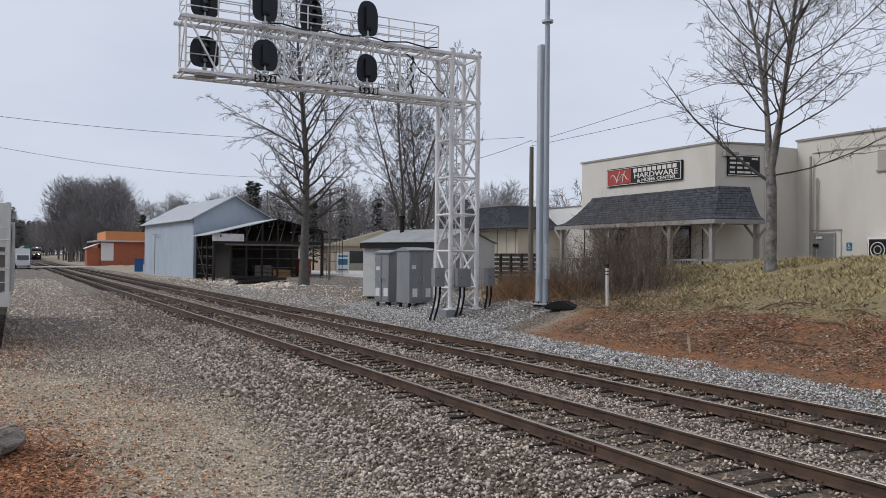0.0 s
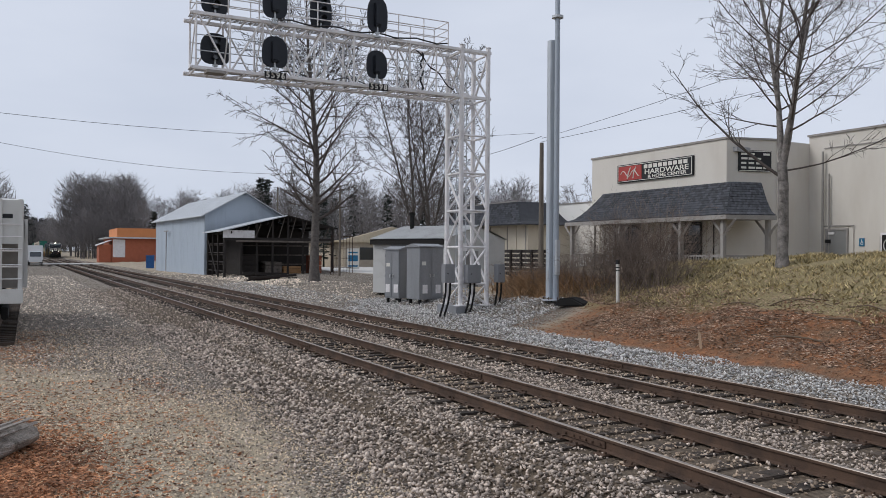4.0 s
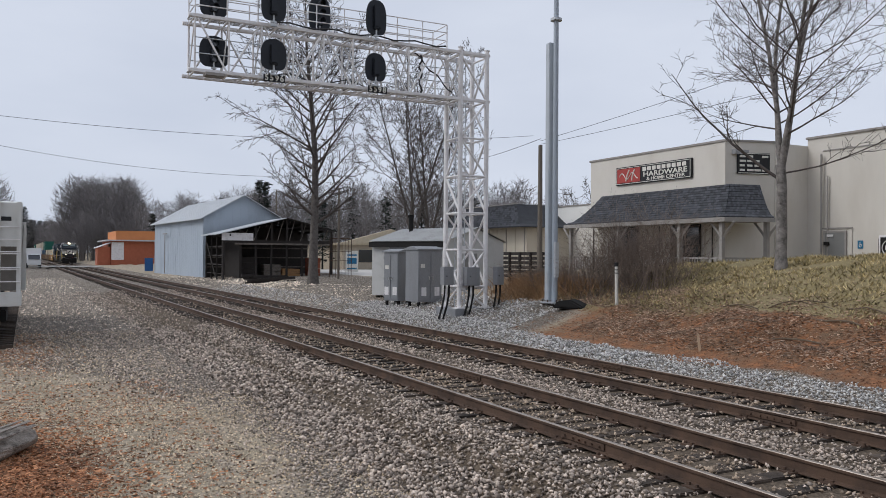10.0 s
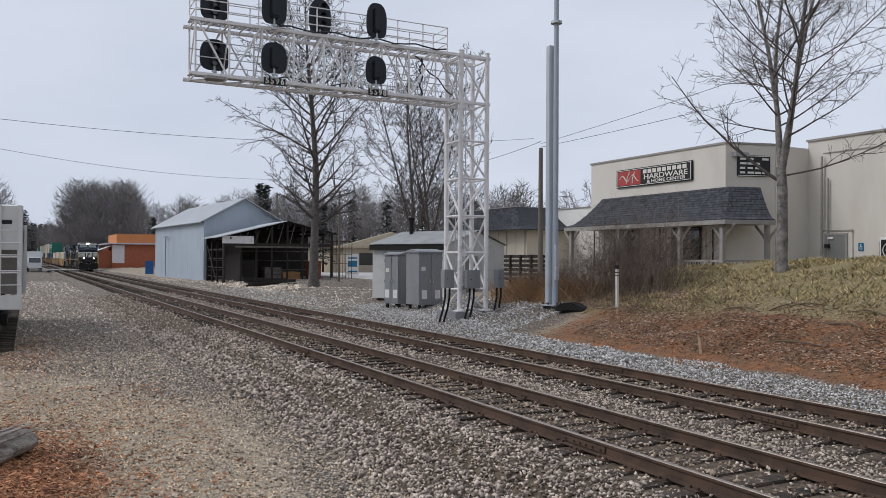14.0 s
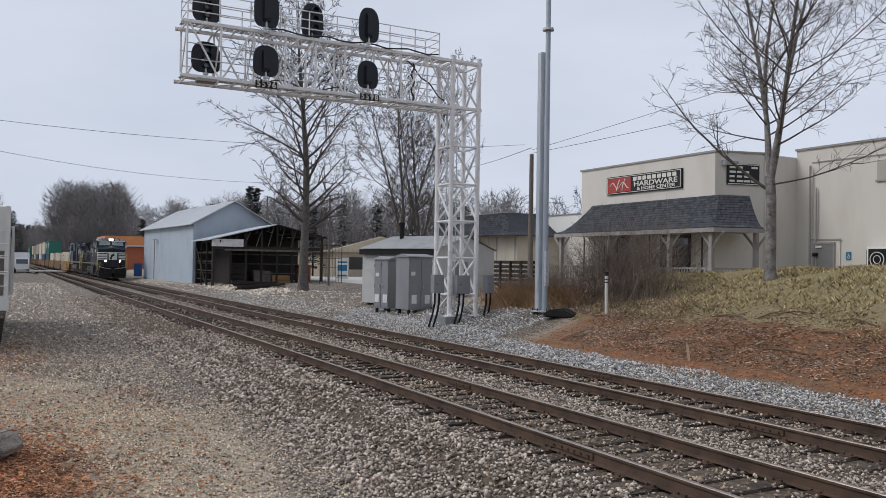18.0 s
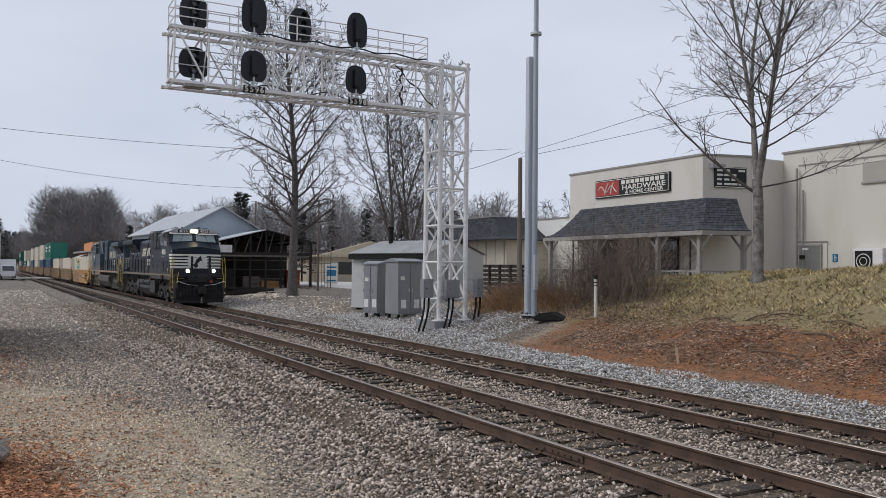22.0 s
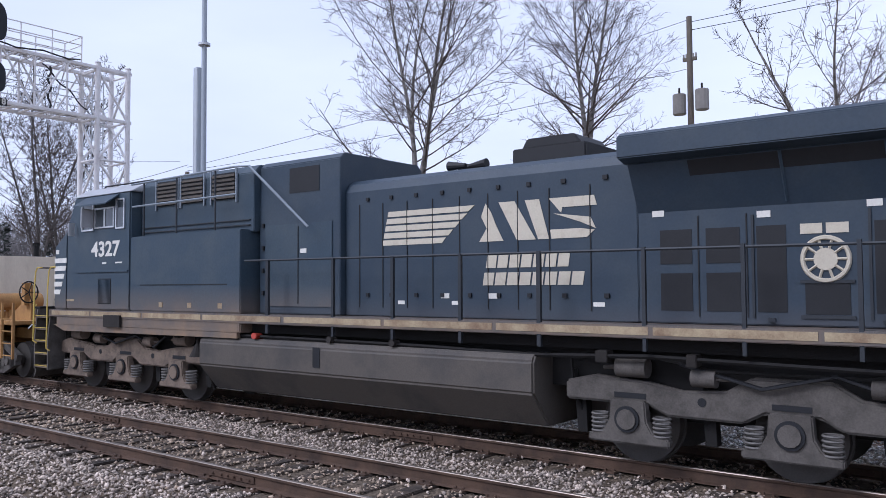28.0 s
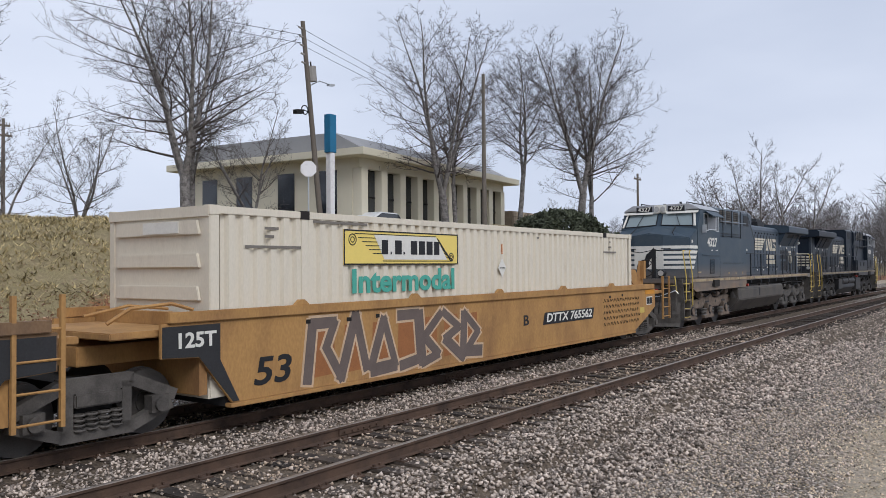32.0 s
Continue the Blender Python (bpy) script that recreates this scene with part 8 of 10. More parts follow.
    for q in (-1, 1):
        pv = []
        for z, back in ((1.02, 0.0), (0.62, 0.06), (0.30, 0.02), (0.17, 0.10)):
            pv += [(10.40 + back, q * 1.40, z), (10.80 + back * 0.6, q * 0.10, z), (10.34 + back, q * 1.40, z), (10.74 + back * 0.6, q * 0.10, z)]
        pf = [(0, 1, 3, 2), (12, 14, 15, 13)]
        for i in range(3):
            k = 4 * i
            pf += [(k, k + 4, k + 5, k + 1), (k + 2, k + 3, k + 7, k + 6), (k, k + 2, k + 6, k + 4), (k + 1, k + 5, k + 7, k + 3)]
        part("snow_plow", Build().add(pv, pf), M_UNDERDARK if lit else M_STEP, g, "black snow plow blade" if lit else "dusty grey snow plow blade", 0.008)
    part("coupler", Build().box(10.5, 11.0, -0.14, 0.14, 0.78, 1.0).prism([(10.95, -0.2), (11.2, -0.24), (11.24, 0.0), (11.12, 0.22), (10.95, 0.22)], 0.70, 1.08, "z"), M_UNDER, g, "rusty knuckle coupler", 0.03)
    part("coupler", Build().box(-11.0, -10.5, -0.14, 0.14, 0.78, 1.0).prism([(-10.95, 0.2), (-11.12, 0.24), (-11.2, 0.0), (-11.12, -0.22), (-10.95, -0.22)], 0.70, 1.08, "z"), M_UNDER, g, "rusty knuckle coupler", 0.03)
    for s in (-1, 1):
        for k in range(3):
            y = s * (0.45 + 0.22 * k)
            part("air_hose", Build().tube([(10.6, y, 1.45), (10.85, y, 1.35), (10.95, y * 0.95, 0.95), (10.86, y * 0.9, 0.65)], 0.021, 6), M_BLACK, g)
            part("air_hose", Build().tube([(-10.6, y, 1.45), (-10.85, y, 1.35), (-11.0, y * 0.95, 0.85), (-10.9, y * 0.9, 0.55)], 0.028, 6), M_BLACK, g)
        part("uncoupling_lever", Build().tube([(10.64, s * 0.2, 1.2), (10.75, s * 0.8, 1.25), (10.70, s * 1.35, 1.45), (10.68, s * 1.45, 1.35)], 0.018, 5), M_CHROME, g)
    part("marker", Build().cyl((10.6, 0.62, 1.42), (10.63, 0.62, 1.42), 0.09, 12), M_RED, g)
    # equipment boxes behind the cab
    part("equipment_box", Build().box(2.2, 5.992, 0.6, 1.488, 1.86, 3.44).box(2.2, 5.992, 1.0, 1.486, 1.50, 1.86), paint, g, "full-height black equipment box", 0.02)
    part("side_skirt", Build().prism([(2.3, 1.50), (9.35, 1.50), (8.85, 1.36), (2.3, 1.40)], 1.40, 1.488, "y"), paint, g, "dust-coated side skirt")
    part("jacking_pocket", Build().box(6.65, 7.05, 1.501, 1.512, 1.51, 1.66), M_BLACK, g)
    plate(g, "box_seam", rect(2.6, 5.6, 2.40, 2.42), 1.490, 1, M_BLACK)
    part("locker", Build().box(2.0, 5.992, -1.488, -0.6, 1.86, 2.58), paint, g, "low locker with louvres", 0.02)
    part("upper_panel", Build().box(2.0, 5.992, -1.25, -0.6, 2.582, 3.6), paint, g, bevel=0.015)
    for a in (2.9, 4.3):
        v = plate(g, "louvre", rect(a, a + 0.5, 2.18, 2.44), 1.490, -1, M_BLACK)
        for k in range(4):
            plate(v, "slat", rect(a, a + 0.5, 2.20 + k * 0.06, 2.225 + k * 0.06), 1.497, -1, paint, thick=0.018)
    for a in (2.75, 3.75, 4.75):
        plate(g, "placard", rect(a, a + 0.13, 1.95, 2.05), 1.490, 1, M_SILL)
    # hood sections
    part("blower_hood", Build().prism([(-1.25, 3.40), (1.25, 3.40), (1.25, 4.52), (1.10, 4.68), (-1.10, 4.68), (-1.25, 4.52)], 2.1, 5.96, "x").box(2.1, 5.96, -1.0, 1.0, 1.86, 3.40), paint, g, bevel=0.015)
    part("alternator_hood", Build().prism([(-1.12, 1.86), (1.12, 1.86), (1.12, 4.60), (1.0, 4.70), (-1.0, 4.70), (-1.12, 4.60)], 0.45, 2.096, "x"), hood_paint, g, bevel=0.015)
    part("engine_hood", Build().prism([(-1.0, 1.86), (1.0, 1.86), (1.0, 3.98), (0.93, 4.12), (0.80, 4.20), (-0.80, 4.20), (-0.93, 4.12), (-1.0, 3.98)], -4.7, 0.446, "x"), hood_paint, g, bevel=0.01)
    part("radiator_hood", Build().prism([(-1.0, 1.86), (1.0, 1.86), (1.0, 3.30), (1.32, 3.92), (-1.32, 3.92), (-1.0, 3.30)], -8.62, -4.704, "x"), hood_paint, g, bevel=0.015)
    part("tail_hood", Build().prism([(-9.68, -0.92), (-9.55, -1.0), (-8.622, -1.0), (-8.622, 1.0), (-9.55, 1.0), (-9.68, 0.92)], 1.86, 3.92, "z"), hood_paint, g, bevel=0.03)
    part("exhaust_outlet", Build().box(-3.9, -2.7, -0.55, 0.55, 4.20, 4.46).prism([(-3.8, 4.46), (-2.8, 4.46), (-2.9, 4.62), (-3.7, 4.62)], -0.45, 0.45, "y"), M_BLACK, g, bevel=0.02)
    hn = Build().box(-1.65, -1.35, -0.06, 0.06, 4.20, 4.34)
    for k, (dx, dy) in enumerate(((0.35, 0.12), (0.28, -0.12), (-0.35, 0.0))):
        hn.cyl((-1.5, dy, 4.38), (-1.5 + dx, dy, 4.40), 0.04, 10, 0.085)
    part("air_horn", hn, M_BLACK, g)
    for s in (-1, 1):
        # grids with their pale frames
        for a in (2.62, 3.66, 4.56):
            v = plate(g, "resistor_grid", rect(a, a + 0.78, 4.06, 4.58), 1.252, s, M_BLACK, "louvred resistor grid")
            for k in range(6):
                plate(v, "slat", rect(a + 0.03, a + 0.75, 4.08 + k * 0.083, 4.125 + k * 0.083), 1.258, s, M_GRILLE, thick=0.04)
            for xx in (a - 0.03, a + 0.78):
                plate(v, "grid_post", rect(xx, xx + 0.04, 3.98, 4.64), 1.262, s, M_ROOFGREY_D if number == "4327" else paint, thick=0.03)
        plate(g, "hood_window", rect(0.85, 1.45, 4.06, 4.52), 1.122, s, M_BLACK)
        for zz in (3.52, 3.62):
            plate(g, "ledge", rect(2.2, 5.9, zz, zz + 0.02), 1.252, s, M_DARKSTEEL, thick=0.03)
        part("upper_rail", Build().tube([(5.95, s * 1.50, 4.56), (2.4, s * 1.50, 4.62), (2.0, s * 1.48, 4.60), (0.85, s * 1.40, 3.40)], 0.022, 6).tube([(5.9, s * 1.5, 4.08), (2.3, s * 1.5, 4.10)], 0.022, 6), M_DARKSTEEL if number == "4026" else M_ROOFGREY_D, g)
        for xx in (3.0, 4.3, 5.5):
            part("rail_stanchion", Build().cyl((xx, s * 1.48, 3.45), (xx, s * 1.48, 4.60), 0.02, 6), M_DARKSTEEL, g)
        # hood doors: proud seams, latches and placards
        for k in range(9):
            xx = 0.1 - k * 0.53
            plate(g, "door_seam", rect(xx, xx + 0.014, 2.0, 3.75), 1.002, s, M_BLACK, thick=0.010)
            for zz in (2.18, 3.80):
                part("door_latch", Build().box(xx - 0.22, xx - 0.16, s * 1.002, s * 1.03, zz, zz + 0.06), M_BLACK, g)
        for xx in (-0.9, -2.0, 0.9, -4.3):
            plate(g, "placard", rect(xx, xx + 0.14, 2.06, 2.12), 1.004 if xx < 0 else 1.124, s, M_WHITE)
        for k in range(4):
            plate(g, "door_hinge", rect(1.98, 2.02, 2.2 + k * 0.42, 2.28 + k * 0.42), 1.124, s, M_BLACK, thick=0.03)
        plate(g, "access_door", rect(0.60, 1.95, 2.0, 3.50), 1.124, s, paint, thick=0.015)
        plate(g, "door_seam", rect(1.25, 1.265, 2.05, 3.45), 1.142, s, M_BLACK)
        # walkway handrail
        rail = [(2.1, s * 1.46, 2.84), (-9.3, s * 1.46, 2.78)] if s > 0 or number == "4327" else [(5.9, s * 1.46, 3.60), (2.2, s * 1.46, 3.52), (1.7, s * 1.46, 2.86), (-9.3, s * 1.46, 2.78)]
        part("walkway_handrail", Build().tube(rail, 0.021, 6), M_DARKSTEEL, g)
        for k in range(9):
            xx = 1.6 - k * 1.32
            part("handrail_post", Build().box(xx - 0.025, xx + 0.025, s * 1.44, s * 1.49, 1.52, 2.83), M_DARKSTEEL, g)
    # rear platform
    part("rear_platform", Build().box(-10.30, -9.68, -0.78, 0.78, 1.852, 1.90).box(-10.92, -10.30, -1.36, 1.36, 1.852, 1.90), M_UNDERDARK, g)
    part("rear_pilot", Build().box(-10.75, -10.60, -1.25, 1.25, 0.55, 1.62), M_UNDERDARK, g)
    for s in (-1, 1):
        part("rear_post", Build().box(-10.85, -10.78, s * 0.5, s * 0.57, 1.90, 2.9), M_BLACK, g)
        part("rear_rail", Build().tube([(-10.82, s * 0.53, 2.88), (-10.6, s * 1.2, 2.88), (-10.22, s * 1.45, 2.86)], 0.02, 5), M_BLACK, g)
        rl = part("rear_lamp", Build().cyl((-9.72, s * 0.86, 2.12), (-9.95, s * 0.86, 2.12), 0.13, 14), M_BLACK, g)
        part("lens", Build().cyl((-9.95, s * 0.86, 2.12), (-9.98, s * 0.86, 2.12), 0.10, 14), M_LENS, rl)
        for zz in (3.62, 3.80):
            part("rear_head_lamp", Build().cyl((-9.68, s * 0.12, zz + 0.35), (-9.74, s * 0.12, zz + 0.35), 0.085, 14), M_LENS, g)
        for k in range(3):
            part("jumper_cable", Build().tube([(-10.86, s * (0.5 + 0.12 * k), 1.70), (-11.0, s * (0.5 + 0.1 * k), 1.2), (-11.1, s * (0.42 + 0.1 * k), 0.75 + 0.05 * k), (-11.15, s * 0.3, 0.62)], 0.025, 6), M_BLACK, g)
        part("rear_rail_bar", Build().tube([(-10.82, s * 0.53, 2.4), (-10.6, s * 1.2, 2.4), (-10.22, s * 1.45, 2.4)], 0.016, 5), M_BLACK, g)
    for s in (-1, 1):
        part("sand_pipe", Build().tube([(3.9, s * 1.1, 1.5), (4.0, s * 1.12, 1.2), (3.75, s * 1.05, 0.6), (3.7, s * 0.95, 0.3)], 0.025, 6), M_UNDER, g)
        part("sand_pipe", Build().tube([(9.5, s * 1.1, 1.5), (9.45, s * 1.12, 1.2), (9.6, s * 1.05, 0.6), (9.65, s * 0.95, 0.3)], 0.025, 6), M_UNDER, g)
        part("cable_run", Build().tube([(x_, s * 1.36, 1.42 + 0.03 * math.sin(x_ * 2.3)) for x_ in (9.0, 7.5, 6.0, 4.5, 3.2, 1.0, -1.5, -3.5, -5.0, -6.8, -9.0)], 0.03, 5), M_UNDERDARK, g)
        for xx in (8.1, 5.4, 4.4, -4.4, -5.6, -8.2):
            part("pipe_bracket", Build().box(xx - 0.07, xx + 0.07, s * 1.2, s * 1.4, 1.34, 1.50), M_UNDER, g, bevel=0.01)
        part("traction_cover", Build().box(5.0, 8.4, s * 0.9, s * 0.94, 1.2, 1.5).box(-8.4, -5.0, s * 0.9, s * 0.94, 1.2, 1.5), M_UNDERDARK, g)
    lay_out(g)
    end = -10.08 if lit else -9.522
    if lit:
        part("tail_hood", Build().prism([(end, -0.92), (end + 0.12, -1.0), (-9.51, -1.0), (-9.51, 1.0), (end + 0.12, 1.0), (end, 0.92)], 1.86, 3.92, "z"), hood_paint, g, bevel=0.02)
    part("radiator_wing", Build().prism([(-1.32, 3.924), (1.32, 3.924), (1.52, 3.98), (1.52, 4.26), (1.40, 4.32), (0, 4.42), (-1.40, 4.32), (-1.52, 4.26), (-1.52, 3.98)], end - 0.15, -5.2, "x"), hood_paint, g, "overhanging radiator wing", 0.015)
    part("road_number", letters(number, 0.34, 0.008, 0, 0.003, 0.86), M_WHITE, g, "white road number on the rear end", m=pose(end - 0.006, 0, 3.62, 0, 0, -90))
    for s in (-1, 1):
        steps_unit(g, -10.68, -10.03, s, False)
        part("sill_end", Build().box(-10.0, -9.41, s * 0.76, s * 1.50, 1.62, 1.85), paint, g, bevel=0.01)
        # hood doors with their mesh screens
        for xx in (-5.98, -6.58):
            for z0, z1 in ((2.02, 2.50), (2.62, 3.06)):
                plate(g, "screen", rect(xx, xx + 0.42, z0, z1), 1.002, s, M_BLACK, "dark mesh screen")
            plate(g, "door_seam", rect(xx - 0.09, xx - 0.075, 1.95, 3.22), 1.002, s, M_BLACK, thick=0.012)
        for xx, w in ((-7.12, 0.34), (-8.30, 0.24), (-8.76, 0.28)):
            plate(g, "screen", rect(xx, xx + w, 2.02, 3.06), 1.002, s, M_BLACK, "dark mesh screen")
            plate(g, "screen_frame", rect(xx + w + 0.03, xx + w + 0.06, 1.95, 3.2), 1.002, s, M_DARKSTEEL, thick=0.02)
            part("door_latch", Build().box(xx + w * 0.4, xx + w * 0.4 + 0.08, s * 1.002, s * 1.03, 1.90, 1.95), M_DARKSTEEL, g)
        plate(g, "screen", rect(-7.80, -7.32, 2.00, 2.36), 1.002, s, M_BLACK)
        for z in (1.95, 2.36):
            part("screen_frame", Build().box(-7.85, -7.27, s * 1.002, s * 1.02, z, z + 0.04), M_DARKSTEEL, g)
        part("radiator_intake", Build().add([(-8.85, s * 1.02, 3.34), (-6.05, s * 1.02, 3.34), (-6.05, s * 1.31, 3.90), (-8.85, s * 1.31, 3.90), (-8.85, s * 0.99, 3.35), (-6.05, s * 0.99, 3.35), (-6.05, s * 1.28, 3.91), (-8.85, s * 1.28, 3.91)],
                                            [(0, 1, 2, 3), (7, 6, 5, 4), (0, 4, 5, 1), (1, 5, 6, 2), (2, 6, 7, 3), (3, 7, 4, 0)]), M_BLACK, g, "slanted radiator intake screen")
        for xx in (-7.15, -8.25):
            part("intake_rib", Build().tube([(xx, s * 1.03, 3.34), (xx, s * 1.32, 3.90)], 0.02, 4), paint, g)
        for xx, zz in ((-5.62, 3.24), (-6.95, 3.16), (-8.15, 3.22), (-8.8, 3.24), (-2.1, 2.16), (-3.0, 2.16), (1.0, 2.96)):
            plate(g, "placard", rect(xx, xx + 0.16, zz, zz + 0.08), 1.004 if xx < 0 else 1.142, s, M_WHITE)
        if number == "4327":
            e = part("round_emblem", Build().ring((-7.55, s * 1.012, 2.64), (0, 1, 0), 0.25, 0.028, 28, 6).cyl((-7.55, s * 1.0, 2.64), (-7.55, s * 1.02, 2.64), 0.13, 20), M_SILLPALE, g, "pale spoked wheel emblem")
            sp = Build()
            for k in range(10):
                a = k * math.pi / 5
                sp.tube([(-7.55 + 0.12 * math.cos(a), s * 1.012, 2.64 + 0.12 * math.sin(a)), (-7.55 + 0.24 * math.cos(a), s * 1.012, 2.64 + 0.24 * math.sin(a))], 0.016, 4)
            part("spokes", sp, M_SILLPALE, e)
            for xx in (-7.52, -7.80):
                plate(e, "emblem_panel", rect(xx, xx + 0.24, 2.94, 3.06), 1.004, s, M_SILLPALE)
        for i in range(5):
            z1 = 2.98 - i * 0.165
            plate(g, "white_band", [(end + 0.12, z1 - 0.095), (end + 0.40 - 0.04 * i, z1 - 0.095), (end + 0.44 - 0.04 * i, z1), (end + 0.12, z1)], 1.004, s, M_SILLPALE)
            part("white_band", Build().box(end - 0.010, end, s * 0.04, s * 0.92, z1 - 0.095, z1), M_SILLPALE, g)
        # plain emblem shapes and bars in place of the railway's name
        c = -1.85 if s < 0 else -2.70

        def ux(u):
            return c - u * s

        for i in range(5):
            z0 = 3.03 + i * 0.118
            plate(g, "emblem_stripe", [(ux(-2.0 + 0.03 * i), z0), (ux(-0.74 + 0.13 * i), z0), (ux(-0.66 + 0.14 * i), z0 + 0.088), (ux(-1.98 + 0.03 * i), z0 + 0.088)], 1.004, s, M_SILLPALE)
        for shape in ([(-0.02, 3.02), (0.42, 3.02), (0.30, 3.24), (0.20, 3.46), (0.10, 3.60), (0.02, 3.40), (0.12, 3.22)], [(0.34, 3.60), (0.62, 3.60), (0.98, 3.02), (0.66, 3.02)], [(0.80, 3.60), (1.04, 3.60), (1.20, 3.02), (1.02, 3.02)],
                      [(1.20, 3.60), (1.92, 3.60), (1.96, 3.46), (1.42, 3.46), (1.40, 3.38)], [(1.28, 3.38), (1.86, 3.30), (1.94, 3.14), (1.70, 3.24)], [(1.24, 3.02), (1.80, 3.02), (1.92, 3.12), (1.70, 3.15), (1.22, 3.15)]):
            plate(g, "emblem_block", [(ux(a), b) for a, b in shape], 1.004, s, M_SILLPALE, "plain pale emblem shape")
        for u, wd, z0, k in ((0.10, 0.175, 2.62, 7), (0.04, 0.185, 2.36, 8)):
            for j in range(k):
                a = u + j * (wd + 0.03)
                plate(g, "name_bar", [(ux(a), z0), (ux(a + wd), z0), (ux(a + wd + 0.03), z0 + 0.19), (ux(a + 0.03), z0 + 0.19)], 1.004, s, M_SILLPALE, "plain pale bar")
    loco_truck(g, 6.78, M_UNDER if lit else M_UNDERDUSTY)
    # Trailing unit's rear truck takes the darker M_STEP: its shadow put into the colour.
    loco_truck(g, -7.18, M_UNDER if lit else M_STEP)
    return g


# Pale base colour stands in for the sky's reflection on the glass.
M_GLASS_PALE = glass("pale_windscreen_glass", (0.22, 0.27, 0.28), 0.06)
M_ROOFGREY_D = mat("grey_handrail_paint", (0.24, 0.28, 0.32), 0.6)
M_SILLPALE = mat("pale_gold_emblem_paint", (0.54, 0.49, 0.39), 0.6, 0, 0.12, 6, 50, 0.05, col2=(0.42, 0.36, 0.27), amount=0.4)

LEAD = build_loco("4026", True, "black diesel locomotive numbered 4026 with lit headlamps")
LEAD_AXLES, AXLES = AXLES, []
TRAIL = build_loco("4327", False, "dusty black diesel locomotive numbered 4327, running cab last")
TRAIL_AXLES, AXLES = AXLES, []


# ---- container well cars: x runs towards the locomotives ----
def freight_truck(parent, cx):
    t = part("truck", Build().box(cx - 0.3, cx + 0.3, -0.95, 0.95, 0.45, 0.85), M_UNDERDARK, parent, "two-axle freight truck")
    for s in (-1, 1):
        fr = Build()
        for p, q, wd in (((-1.18, 0.55), (-0.5, 0.84), 0.085), ((-0.5, 0.84), (0.5, 0.84), 0.10), ((0.5, 0.84), (1.18, 0.55), 0.085), ((-1.12, 0.42), (-0.5, 0.20), 0.075),
                         ((-0.5, 0.20), (0.5, 0.20), 0.085), ((0.5, 0.20), (1.12, 0.42), 0.075), ((-0.42, 0.24), (-0.42, 0.80), 0.07), ((0.42, 0.24), (0.42, 0.80), 0.07)):
            d = Vector((q[0] - p[0], 0, q[1] - p[1])).normalized() * 0.03
            nx, nz = -d.z / 0.03 * wd, d.x / 0.03 * wd
            fr.prism([(cx + p[0] - d.x - nx, p[1] - d.z - nz), (cx + q[0] + d.x - nx, q[1] + d.z - nz), (cx + q[0] + d.x + nx, q[1] + d.z + nz), (cx + p[0] - d.x + nx, p[1] - d.z + nz)], s * 0.98, s * 1.12, "y")
        sf = part("side_frame", fr, M_STEP, t, "dusty cast steel side frame")
        part("bolster_end", Build().box(cx - 0.34, cx + 0.34, s * 0.94, s * 1.15, 0.55, 0.74), M_STEP, sf, bevel=0.02)
        for ax in (-0.9, 0.9):
            part("bearing", Build().box(cx + ax - 0.14, cx + ax + 0.14, s * 1.02, s * 1.2, 0.34, 0.58).cyl((cx + ax, s * 1.2, 0.45), (cx + ax, s * 1.25, 0.45), 0.10, 14), M_STEP, sf)
        sp = Build()
        for k in range(4):
            for i in range(4):
                sp.ring((cx - 0.27 + k * 0.18, s * 1.10, 0.26 + i * 0.065), (0, 0, 1), 0.07, 0.018, 10, 5)
        part("spring_nest", sp, M_STEP, sf)
    for ax in (-0.9, 0.9):
        wheelset(parent, cx + ax, 0.457)


def end_ladder(parent, x0, x1, s, z0, z1):
    ld = part("end_ladder", Build().box(x0 - 0.03, x0 + 0.025, s * 1.39, s * 1.45, z0, z1).box(x1 - 0.025, x1 + 0.03, s * 1.39, s * 1.45, z0, z1), M_WELL, parent)
    for k in range(4):
        zz = z0 + 0.08 + k * (z1 - z0 - 0.5) / 3
        part("rung", Build().cyl((x0, s * 1.42, zz), (x1, s * 1.42, zz), 0.018, 6), M_WELL, ld)


